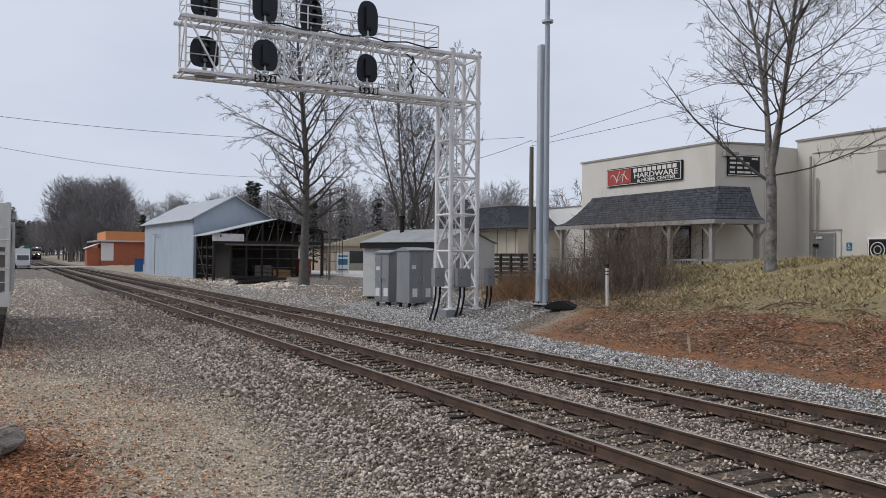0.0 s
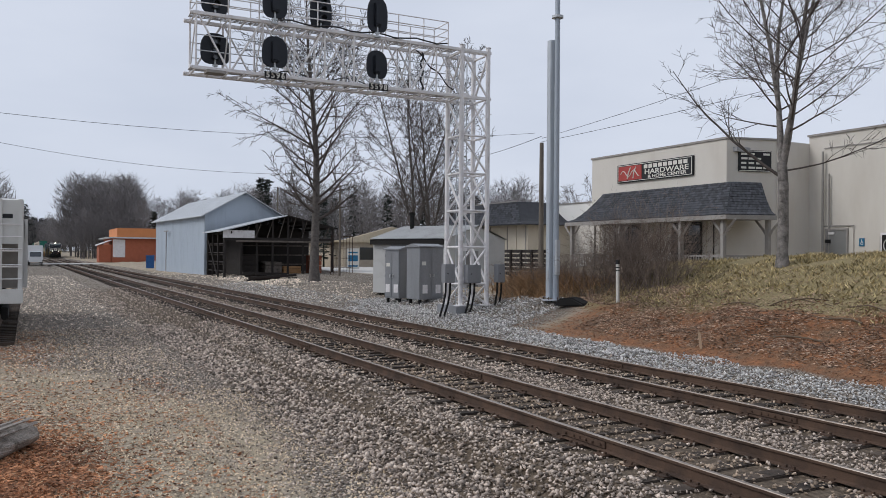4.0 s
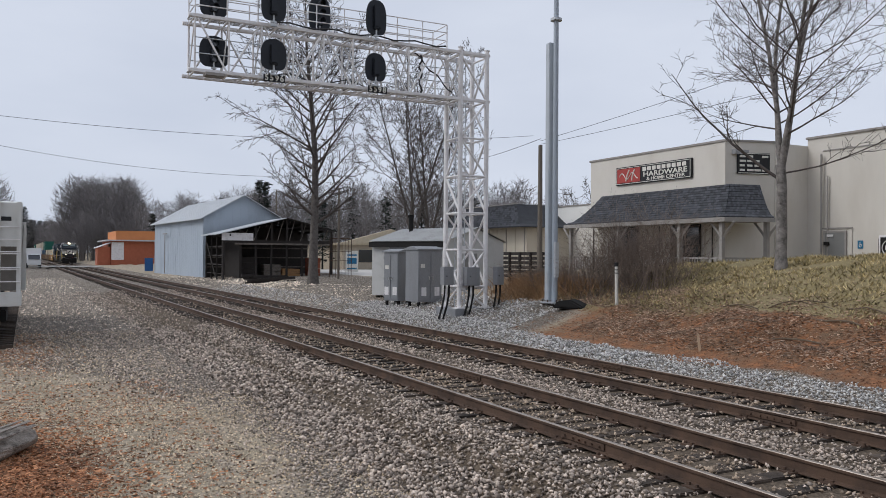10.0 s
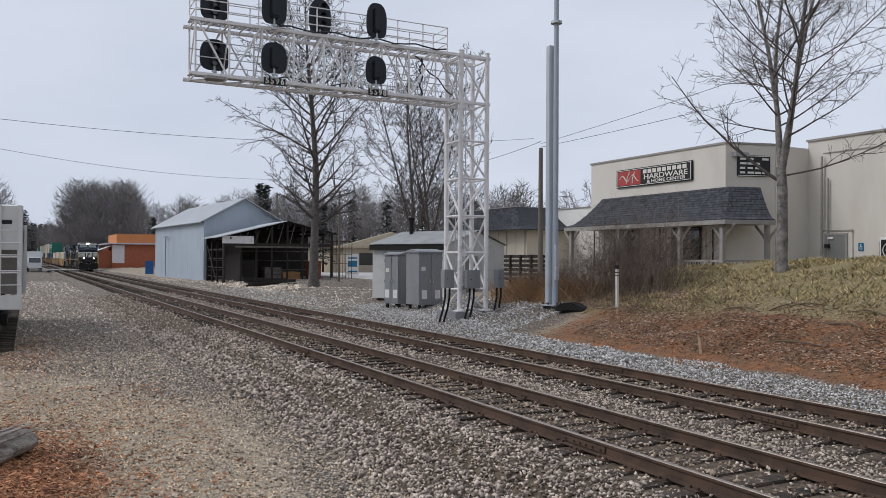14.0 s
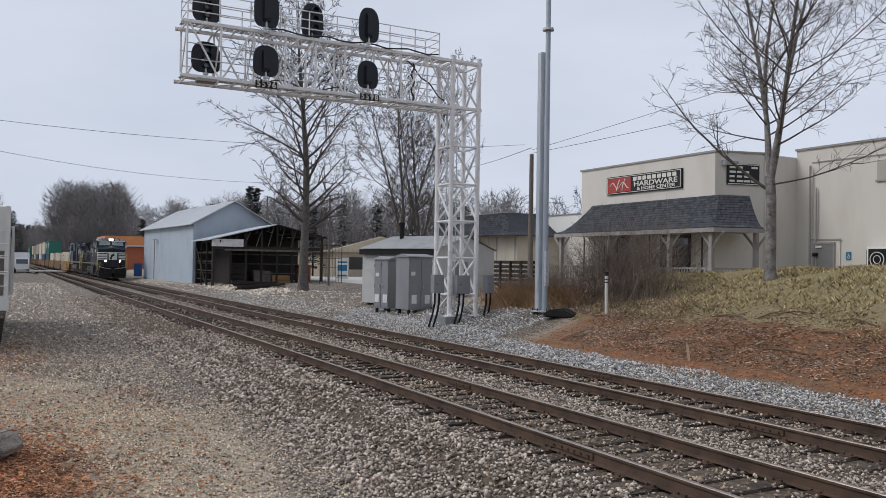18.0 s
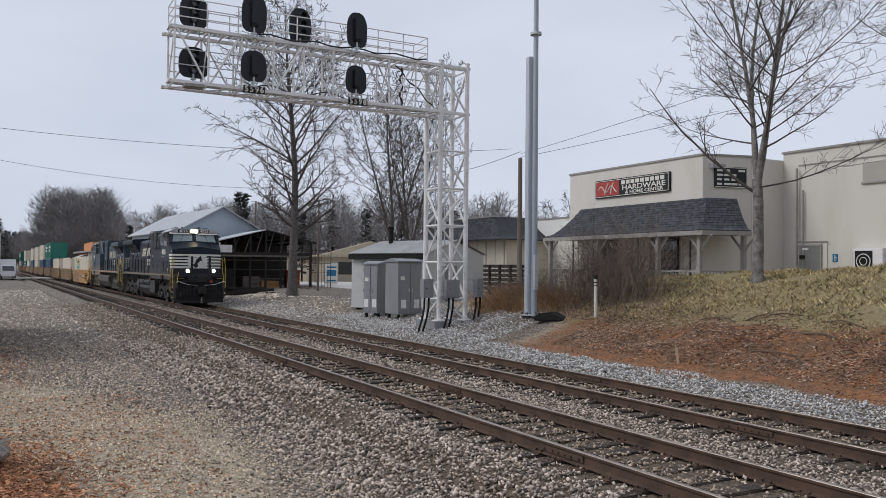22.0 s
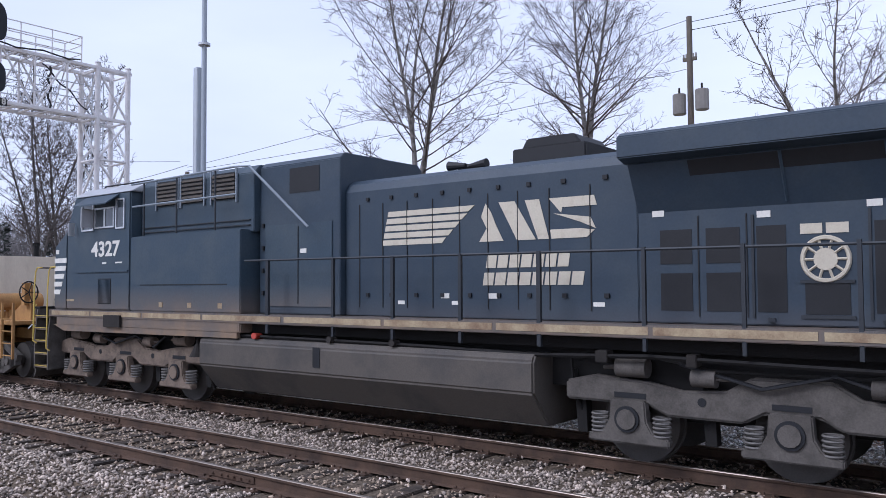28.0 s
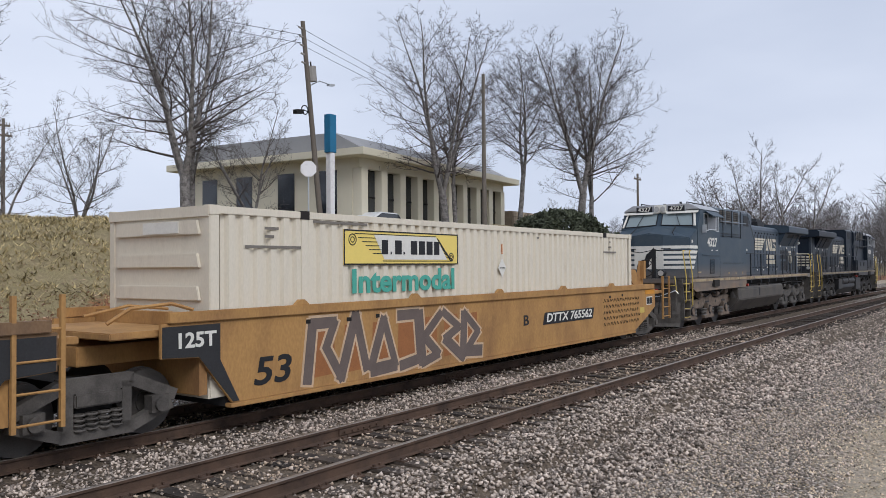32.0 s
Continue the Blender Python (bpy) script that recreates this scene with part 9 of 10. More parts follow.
def build_well(first, marks):
    w = thing("well_car", "weathered yellow container well car with rust and scrawls" if marks else "rusty brown container well car with black ends", "rail wagon", group="well cars")
    skin = M_WELL if first else M_WELLRUST
    f_end, r_end = 9.42, -9.7
    for s in (-1, 1):
        side = [(-7.75, 0.33), (8.05, 0.33), (9.1, 0.72), (9.75, 1.0), (9.75, 1.58), (-9.0, 1.58), (-9.0, 1.1), (-8.35, 1.06)] if first else [(-7.75, 0.33), (7.75, 0.33), (8.35, 1.06), (9.0, 1.1), (9.0, 1.58), (-9.0, 1.58), (-9.0, 1.1), (-8.35, 1.06)]
        sd = part("side_plate", Build().prism(side, s * 1.36, s * 1.41, "y"), skin, w, "rust-stained side plate", 0.004)
        part("top_sill", Build().box(-8.9, 9.6 if first else 8.9, s * 1.34, s * 1.46, 1.585, 1.74), skin, w, bevel=0.012)
        part("bottom_sill", Build().box(-7.8, 8.0, s * 1.30, s * 1.45, 0.26, 0.326), skin, w, bevel=0.008)
        for xx in (-6.3, -3.2, 0.0, 3.2, 6.3):
            part("container_guide", Build().prism([(xx - 0.16, 1.742), (xx + 0.16, 1.742), (xx + 0.05, 1.83), (xx - 0.05, 1.83)], s * 1.36, s * 1.44, "y"), skin, w)
        part("dark_end", Build().prism([(-8.98, 1.11), (-8.36, 1.075), (-7.74, 0.345), (-7.62, 0.345), (-7.98, 1.0), (-7.98, 1.54), (-8.98, 1.54)], s * 1.412, s * 1.418, "y"), M_WELLDARK, sd, "black painted car end")
        if not first:
            fe = part("dark_end", Build().prism([(8.98, 1.11), (8.36, 1.075), (7.74, 0.345), (6.5, 0.345), (6.7, 1.54), (8.98, 1.54)], s * 1.412, s * 1.418, "y"), M_WELLDARK, sd, "black painted car end")
            for q in (rect(7.3, 7.75, 0.72, 1.05), rect(7.3, 7.75, 1.16, 1.46)):
                plate(fe, "yellow_patch", q, 1.42, s, M_YELLOW)
        if marks:
            side_text("marking", "125T", 0.30, -8.42, 1.424, 1.32, s, M_WHITE, sd, 0.66, 0.008)
            side_text("marking", "53", 0.60, -6.95, 1.414, 0.72, s, M_BLACK, sd, 0.80, 0.012, 0.15, "large black painted digits")
            pl = plate(sd, "number_panel", [(2.05, 0.88), (4.95, 0.88), (5.05, 1.18), (2.15, 1.18)], 1.412, s, M_BLACK, "black panel with white marking")
            side_text("marking", "DTTX 765562", 0.30, 3.55, 1.422, 1.03, s, M_WHITE, pl, 2.65, 0.006, 0.15)
            side_text("marking", "B", 0.34, 1.2, 1.414, 1.03, s, M_BLACK, sd, 0.26, 0.008)
            for xx, zz, wd in ((-6.2, 1.42, 0.1), (-5.2, 1.40, 0.12), (-4.4, 1.42, 0.1), (6.1, 1.40, 0.1), (7.0, 1.42, 0.1)):
                plate(sd, "stencil_bar", rect(xx, xx + wd, zz, zz + 0.07), 1.412, s, M_UNDERDARK)
            # large painted scrawl: plain angular strokes
            rng = random.Random(4)
            pale, grey, lift = Build(), Build(), [0]

            def stroke(p, q, wd):
                """One broad painted stroke with a paler edge round it."""
                p, q = Vector((p[0], 0, p[1])), Vector((q[0], 0, q[1]))
                d = (q - p).normalized()
                nrm = Vector((-d.z, 0, d.x))
                lift[0] += 1
                for build, wide, longer, out in ((pale, wd + 0.045, 0.09, 1.411), (grey, wd, 0.05, 1.414)):
                    c = [p - d * longer - nrm * wide, q + d * longer - nrm * wide, q + d * longer + nrm * wide, p - d * longer + nrm * wide]
                    build.prism([(v.x, v.z) for v in c], s * out, s * (out + 0.0006 + 0.00003 * lift[0]), "y")

            fills = Build()
            shapes = ([(0, 0.5), (0.1, 1.45), (0.62, 1.42), (0.35, 0.95), (0.72, 0.45)], [(0.1, 1.45), (0.42, 0.45), (0.78, 1.46)], [(0.05, 0.46), (0.38, 1.44), (0.72, 0.48), (0.1, 0.5)],
                      [(0.68, 1.42), (0.1, 1.38), (0.04, 0.5), (0.62, 0.46)], [(0.06, 0.44), (0.1, 1.42), (0.66, 1.36), (0.2, 0.96), (0.7, 0.5)], [(0.7, 1.44), (0.16, 1.05), (0.62, 0.86), (0.05, 0.46)],
                      [(0.04, 0.5), (0.12, 1.4), (0.6, 1.0), (0.14, 0.5), (0.66, 0.48)])
            x = -6.15
            for k, knots in enumerate(shapes):
                knots = [(x + (0.78 - a if k % 2 else a) * 1.10 + rng.uniform(-0.05, 0.05), (1.92 - z if k % 3 == 1 else z) + rng.uniform(-0.06, 0.06)) for a, z in knots]
                for p, q in zip(knots, knots[1:]):
                    stroke(p, q, rng.uniform(0.085, 0.125))
                fills.prism([(x + 0.1, 0.5), (x + 0.66, 0.52), (x + 0.62, 1.36), (x + 0.14, 1.34)], s * 1.4102, s * (1.4106 + 0.00003 * k), "y")
                x += 0.76
            tagged(part("scrawl_ground", fills, mat("rust_orange_spray_paint", (0.33, 0.13, 0.045), 0.8), sd, "rust-orange spray paint patches"), kind="stuff")
            tagged(part("scrawl_outline", pale, mat("pale_spray_paint", (0.60, 0.43, 0.28), 0.8), sd, "pale spray paint edges"), kind="stuff")
            tagged(part("scrawl_fill", grey, mat("grey_spray_paint", (0.15, 0.115, 0.10), 0.8), sd, "dark grey spray paint strokes"), kind="stuff")
            sc_ = Build()
            for r in range(5):
                xx = 5.7
                while xx < 8.3:
                    wd = rng.uniform(0.10, 0.2)
                    zz = 1.28 - r * 0.17
                    sc_.tube([(xx, s * 1.413, zz), (xx + wd * 0.4, s * 1.413, zz + 0.10), (xx + wd * 0.7, s * 1.413, zz + 0.01), (xx + wd, s * 1.413, zz + 0.09)], 0.008, 3)
                    xx += wd + 0.06
            tagged(part("scribble", sc_, M_UNDERDARK, sd, "thin dark scribbled lines"), kind="stuff")
            q = plate(sd, "tag_panel", rect(9.0, 9.48, 1.08, 1.34), 1.412, s, M_WHITE, "white framed reader panel")
            plate(q, "tag_glass", rect(9.03, 9.225, 1.11, 1.31), 1.42, s, M_BLACK)
            plate(q, "tag_glass", rect(9.255, 9.45, 1.11, 1.31), 1.42, s, M_BLACK)
            plate(sd, "orange_patch", rect(8.9, 9.7, 1.42, 1.56), 1.412, s, mat("orange_patch_paint", (0.65, 0.28, 0.03), 0.7))
            plate(sd, "yellow_patch", rect(8.45, 8.8, 0.85, 1.02), 1.412, s, M_YELLOW)
    part("floor_pan", Build().box(-7.8, 8.0, -1.30, 1.30, 0.27, 0.40), M_WELLDARK, w)
    for xx in (8.3, -8.3):
        part("bulkhead", Build().box(xx, xx + 0.14, -1.34, 1.34, 0.5, 1.70), M_WELL, w)
    # end platforms over the trucks
    part("end_platform", Build().box(8.45, 10.9 if first else 9.4, -0.5, 0.5, 1.0, 1.28).box(8.45, 10.75 if first else 9.35, -1.3, 1.3, 1.40, 1.50), M_WELL, w, "yellow end platform", 0.015)
    part("rear_platform", Build().box(r_end, -8.3, -1.3, 1.3, 1.40, 1.50).box(r_end, -8.3, -0.5, 0.5, 1.0, 1.28), M_WELL, w, bevel=0.015)
    if first:
        part("air_tank", Build().cyl((8.9, -1.05, 1.98), (8.9, 0.3, 1.98), 0.24, 18).box(8.8, 9.0, -0.6, -0.4, 1.502, 1.9), M_WELL, w, "yellow air tank", soft=True)
        hb = part("brake_stand", Build().prism([(9.2, 1.502), (10.5, 1.502), (10.5, 2.45), (10.25, 2.45), (10.0, 1.95)], -0.72, -0.66, "y").box(10.25, 10.42, -0.85, -0.66, 1.9, 2.5), M_WELL, w, "rusty brake stand")
        wheel = Build().ring((10.55, -0.8, 2.25), (1, 0.25, 0), 0.28, 0.02, 22, 6)
        for k in range(5):
            a = k * 2 * math.pi / 5
            wheel.tube([(10.55, -0.8, 2.25), (10.55, -0.8 + 0.27 * math.cos(a), 2.25 + 0.27 * math.sin(a))], 0.014, 4)
        part("brake_wheel", wheel, M_UNDER, hb)
        for s in (-1, 1):
            end_ladder(w, 10.45, 11.05, s, 0.55, 1.98)
        part("coupler", Build().box(10.5, 11.3, -0.13, 0.13, 0.78, 1.0).prism([(11.2, -0.2), (11.45, -0.24), (11.5, 0.0), (11.4, 0.22), (11.2, 0.22)], 0.70, 1.08, "z"), M_UNDER, w, bevel=0.02)
        part("air_hose", Build().tube([(10.7, -0.3, 1.0), (11.0, -0.32, 0.75), (11.4, -0.3, 0.6)], 0.03, 6), M_BLACK, w)
        freight_truck(w, f_end)
    else:
        for s in (-1, 1):
            end_ladder(w, 8.45, 9.05, s, 0.42, 2.05)
    part("end_pipe", Build().tube([(-8.3, -1.2, 1.75), (-8.6, -1.1, 1.85), (-9.2, -1.0, 1.80), (-9.5, -0.9, 1.6)], 0.03, 6).tube([(-8.3, -0.6, 1.75), (-8.9, -0.5, 1.82), (-9.6, -0.5, 1.7)], 0.025, 6), M_WELL, w)
    freight_truck(w, -9.75)
    return w


def build_container(paint, detail, L=16.15):
    c = thing("shipping_container", "off-white corrugated shipping container" if paint is M_BOX else ("green corrugated shipping container" if paint is M_BOXGREEN else "blue-grey corrugated shipping container"), "shipping container", group="containers")
    W, Ht = 1.28, 2.88
    hl = L / 2
    for s in (-1, 1):
        pts = []
        n = int(L * 3.45)
        for i in range(n):
            x = -hl + 0.25 + i * (L - 0.5) / n
            p = (L - 0.5) / n
            pts += [(x, s * (W - 0.06)), (x + p * 0.28, s * (W - 0.06)), (x + p * 0.42, s * W), (x + p * 0.86, s * W)]
        pts += [(hl - 0.25, s * (W - 0.06)), (hl - 0.25, s * (W - 0.08)), (-hl + 0.25, s * (W - 0.08))]
        part("corrugated_side", Build().prism(pts, 0.16, Ht - 0.12, "z"), paint, c)
        part("top_rail", Build().box(-hl + 0.16, hl - 0.16, s * (W - 0.10), s * (W + 0.012), Ht - 0.12, Ht), paint, c, bevel=0.008)
        part("bottom_rail", Build().box(-hl + 0.16, hl - 0.16, s * (W - 0.10), s * (W + 0.012), 0.0, 0.16), paint, c, bevel=0.008)
        for xx in ((-hl + 0.09, hl - 0.09, -6.1, 6.1) if L > 13 else (-hl + 0.09, hl - 0.09)):
            part("corner_post", Build().box(xx - 0.09, xx + 0.09, s * (W - 0.12), s * (W + 0.016), 0.0, Ht), paint, c, bevel=0.01)
        for xx in ((-hl + 0.09, hl - 0.09, -6.1, 6.1) if L > 13 else (-hl + 0.09, hl - 0.09)):
            part("corner_casting", Build().box(xx - 0.1, xx + 0.1, s * (W - 0.12), s * (W + 0.026), Ht - 0.13, Ht + 0.012), M_UNDER if abs(xx) < 7 else paint, c)
    part("roof", Build().box(-hl + 0.1, hl - 0.1, -W + 0.09, W - 0.09, Ht - 0.05, Ht - 0.01), paint, c)
    part("floor", Build().box(-hl + 0.1, hl - 0.1, -W + 0.1, W - 0.1, 0.02, 0.14), M_WELLDARK, c)
    part("front_end", Build().box(hl - 0.12, hl - 0.06, -W + 0.12, W - 0.12, 0.0, Ht), paint, c)
    ends = part("rear_end", Build().box(-hl + 0.02, -hl + 0.08, -W + 0.12, W - 0.12, 0.0, Ht), paint, c)
    for k in range(5):
        z = 0.45 + k * 0.5
        part("end_rib", Build().prism([(-W + 0.2, z), (W - 0.2, z), (W - 0.26, z + 0.22), (-W + 0.26, z + 0.22)], -hl - 0.03, -hl + 0.018, "x"), paint, ends, bevel=0.01)
    for z in (0.0, Ht - 0.16):
        part("end_frame", Build().box(-hl - 0.02, -hl + 0.018, -W, W, z, z + 0.16), paint, ends)
    if paint is M_BOXGREEN:
        for s in (-1, 1):
            for xx, zz, wd in ((-6.5, 1.9, 4.2), (-6.5, 1.3, 3.4), (2.2, 1.9, 3.8), (2.2, 1.3, 2.6)):
                plate(c, "white_bar", rect(xx, xx + wd, zz, zz + 0.38), W + 0.014, s, M_WHITE, "plain white bar in place of lettering")
    if detail:
        for s in (-1, 1):
            y = W + 0.014
            sg = plate(c, "placard", rect(-5.15, -1.55, 1.98, 2.62), y, s, M_SIGNYELLOW, "yellow placard with dark border", 0.012)
            for q in (rect(-5.15, -1.55, 2.595, 2.62), rect(-5.15, -1.55, 1.98, 2.005), rect(-5.15, -5.125, 2.005, 2.595), rect(-1.575, -1.55, 2.005, 2.595)):
                plate(sg, "border", q, y + 0.012, s, M_BLACK)
            plate(sg, "white_field", [(-4.02, 2.08), (-1.95, 2.08), (-2.35, 2.54), (-4.32, 2.54)], y + 0.012, s, M_WHITE)
            for k, (a, b) in enumerate(((-4.10, -3.92), (-3.84, -3.80), (-3.70, -3.50), (-3.44, -3.40), (-3.20, -3.00), (-2.94, -2.74), (-2.68, -2.48), (-2.42, -2.24))):
                plate(sg, "name_block", rect(a, b, 2.18, 2.45 if b - a > 0.1 else 2.23), y + 0.019, s, M_BLACK, "plain dark block")
            for k in range(6):
                z = 2.545 - k * 0.012
                plate(sg, "stripe", [(-4.86 + 0.10 * k, z - 0.06 * k), (-4.30 + 0.05 * k, z - 0.06 * k), (-4.30 + 0.05 * k, z + 0.014 - 0.06 * k), (-4.86 + 0.10 * k, z + 0.014 - 0.06 * k)], y + 0.012, s, M_BLACK)
                plate(sg, "stripe", [(-2.32 + 0.06 * k, 2.52 - 0.075 * k), (-2.28 + 0.06 * k, 2.52 - 0.075 * k), (-1.86 + 0.03 * k, 2.12 - 0.01 * k), (-1.90 + 0.03 * k, 2.12 - 0.01 * k)], y + 0.0125 + 0.0003 * k, s, M_BLACK)
            for q in (rect(-4.34, -2.33, 2.545, 2.56), rect(-4.06, -1.75, 2.045, 2.06)):
                plate(sg, "stripe", q, y + 0.012, s, M_BLACK)
            for cx, cz, r in ((-4.92, 2.44, 0.10), (-1.80, 2.14, 0.08)):
                part("scroll_ring", Build().ring((cx, s * (y + 0.016), cz), (0, 1, 0), r, 0.010, 18, 4).ring((cx, s * (y + 0.016), cz), (0, 1, 0), r * 0.5, 0.009, 14, 4), M_BLACK, sg)
            side_text("lettering", "Intermodal", 0.60, -3.30, y + 0.004, 1.66, s, M_TEAL, c, 3.25, 0.018, label="large teal lettering")
            for xx, zz, wd in ((-7.0, 2.55, 0.3), (-7.0, 2.42, 0.2), (-7.4, 2.25, 1.2), (-5.9, 2.70, 1.4), (2.0, 2.62, 0.1), (6.4, 2.6, 0.1), (6.35, 2.45, 0.2), (6.0, 2.3, 0.9)):
                plate(c, "stencil_bar", rect(xx, xx + wd, zz, zz + 0.045), y, s, M_STENCIL)
            dm = plate(c, "hazard_square", [(0.12, 1.9), (0.3, 1.68), (0.48, 1.9), (0.3, 2.12)], y, s, M_WHITE)
            plate(dm, "square_line", rect(0.18, 0.42, 1.885, 1.905), y + 0.008, s, M_UNDER)
            plate(c, "orange_tick", rect(0.28, 0.32, 2.22, 2.46), y, s, M_ORANGE)
        part("end_label", Build().box(-hl - 0.05, -hl - 0.035, -0.6, 0.3, 2.48, 2.66), M_WHITE, ends, "small white end label")
    return c


WELLS, BOXES = [], []
first_well = build_well(True, True)
WELL_AXLES, AXLES = AXLES, []
plain_well = build_well(False, False)
AXLES = []
CENTRES = [-56.1 - 19.5 * k for k in range(11)]     # metres behind the lead coupler
WELLS = [first_well, plain_well] + [copy_thing(plain_well, Matrix()) for k in range(9)]
box_a = build_container(M_BOX, True)
box_w, box_g, box_b = build_container(M_BOX, False, 12.19), build_container(M_BOXGREEN, False, 16.15), build_container(M_BOXBLUE, False, 12.19)
used = set()


def box_of(kind):
    if kind.name not in used:
        used.add(kind.name)
        return kind
    return copy_thing(kind, Matrix())


LOADS = [(box_a,), (box_w,), (box_w,), (box_b, box_g), (box_b, box_w), (box_w, box_w), (box_b, box_w), (box_w,), (box_g, box_w), (box_b,), (box_w, box_g)]
for k, load in enumerate(LOADS):
    for level, kind in enumerate(load):
        BOXES.append((box_of(kind), CENTRES[k] + (0.0 if level == 0 else 0.0), 0.42 + 2.9 * level))


# ---- woods, brush, grass and leaves ----
def polar(az, d):
    """A spot by its bearing from the y axis, in degrees, and its distance."""
    return d * math.sin(radians(az)), d * math.cos(radians(az))


def on_line(x, y):
    """Whether a spot lies on the tracks or beside them."""
    d = y - FAR_C - float(bend(x))
    return abs(x) < 590 and -7.5 < d < 4.5


def wood_tree(rng, x, y, h, wide=0.30, low=0.18, n=620):
    """A far bare tree: a stem and a crown of thin slivers that rise outwards."""
    z = gz(x, y)
    u = rng.beta(1.6, 1.5, n)
    a = rng.uniform(0, 2 * math.pi, n)
    env = np.sin(np.pi * np.clip(u * 0.86 + 0.10, 0, 1)) ** 0.7
    lump = 0.75 + 0.25 * np.sin(3 * a + 7 * u + x)
    rad = h * wide * env * lump * np.sqrt(rng.uniform(0.02, 1.0, n))
    c = np.stack([x + rad * np.cos(a), y + rad * np.sin(a), z + h * (low + (1 - low) * u)], -1)
    d = np.stack([np.cos(a) * 0.8, np.sin(a) * 0.8, np.full(n, 0.9)], -1) + rng.normal(0, 0.45, (n, 3))
    d /= np.linalg.norm(d, axis=1)[:, None]
    ln = h * rng.uniform(0.03, 0.11, n)[:, None]
    side = np.cross(d, rng.normal(0, 1, (n, 3)))
    side /= np.linalg.norm(side, axis=1)[:, None]
    w = (h * rng.uniform(0.0016, 0.0045, n))[:, None]
    V = np.stack([c - side * w - d * ln * 0.5, c + side * w - d * ln * 0.5, c + d * ln], 1).reshape(-1, 3)
    F = np.arange(3 * n).reshape(n, 3)
    k = int(rng.randint(3, 6))
    aa = rng.uniform(0, 6.28, k)
    P0 = np.concatenate([[(x, y, z - 0.4)], np.tile((x, y, z + h * 0.25), (k, 1))])
    P1 = np.concatenate([[(x, y, z + h * 0.5)], np.stack([x + h * 0.16 * np.cos(aa), y + h * 0.16 * np.sin(aa), np.full(k, z + h * 0.75)], -1)])
    v2, f2 = tube_arrays(P0, P1, np.array([h * 0.012] + [h * 0.008] * k), np.array([h * 0.006] + [h * 0.002] * k), 3)
    return np.concatenate([V, v2]), np.concatenate([F, np.concatenate([f2[:, [0, 1, 2]], f2[:, [0, 2, 3]]]) + len(V)])


def gather(name, pieces, material, label):
    Vs, Fs, k = [], [], 0
    for V, F in pieces:
        Vs.append(V)
        Fs.append(F + k)
        k += len(V)
    me = np_mesh(name, np.concatenate(Vs), np.concatenate(Fs))
    me.materials.append(material)
    tagged(new(name, me), label, "woods", kind="stuff")


def build_woods():
    """Belts of woods by bearing, distance and the elevation of their tops."""
    rng = np.random.RandomState(17)
    bare = []
    for n, a0, a1, d0, d1, e0, e1 in [
            (70, -90.6, -87.2, 610, 700, 1.3, 2.2), (16, -97, -91.0, 150, 230, 3.8, 5.3), (34, -92.0, -89.4, 330, 420, 1.8, 3.0), (26, -89.6, -87.6, 430, 560, 1.3, 2.4), (54, -88.2, -83.6, 240, 320, 4.0, 5.3), (30, -88.6, -83.4, 235, 250, 1.6, 3.2),
            (9, -83.6, -80.5, 210, 260, 3.2, 4.4), (18, -83.6, -79, 260, 320, 1.8, 3.0), (20, -80.6, -76, 190, 260, 3.0, 4.4), (34, -77, -65, 130, 200, 3.6, 5.2),
            (40, -72, -57, 100, 150, 3.8, 5.6), (30, -60, -46, 100, 140, 2.5, 4.6), (12, -46, -30, 110, 150, 2.0, 4.0),
            (20, 40, 66, 130, 200, 1.5, 3.5), (16, 62, 74, 170, 240, 2.0, 3.6), (14, 74, 79, 200, 260, 1.8, 3.0), (26, 79, 88, 190, 260, 2.2, 3.8), (36, 74, 96, 290, 420, 2.0, 3.6), (44, 72.5, 90, 120, 185, 3.2, 4.5), (5, 83.4, 86, 105, 125, 4.8, 5.9), (20, 88, 110, 200, 300, 2.5, 4.5)]:
        for _ in range(n):
            x, y = polar(rng.uniform(a0, a1), rng.uniform(d0, d1))
            if on_line(x, y):
                continue
            h = max(4.0, EYE[2] + math.hypot(x, y) * math.tan(radians(rng.uniform(e0, e1))) - gz(x, y))
            bare.append(wood_tree(rng, x, y, h, 0.26 + 0.10 * rng.rand(), n=520))
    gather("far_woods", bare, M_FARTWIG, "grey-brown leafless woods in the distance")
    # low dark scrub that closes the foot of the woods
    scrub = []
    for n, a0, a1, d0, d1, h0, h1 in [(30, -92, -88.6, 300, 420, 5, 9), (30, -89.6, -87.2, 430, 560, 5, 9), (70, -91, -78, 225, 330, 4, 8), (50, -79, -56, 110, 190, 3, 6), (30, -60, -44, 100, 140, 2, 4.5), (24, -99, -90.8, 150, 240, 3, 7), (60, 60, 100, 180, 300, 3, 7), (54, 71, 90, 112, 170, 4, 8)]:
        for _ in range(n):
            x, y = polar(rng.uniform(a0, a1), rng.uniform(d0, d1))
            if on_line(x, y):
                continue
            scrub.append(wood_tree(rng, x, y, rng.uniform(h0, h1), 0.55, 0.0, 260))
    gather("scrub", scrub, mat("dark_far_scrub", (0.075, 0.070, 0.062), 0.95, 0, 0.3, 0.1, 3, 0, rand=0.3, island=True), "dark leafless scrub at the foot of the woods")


build_woods()


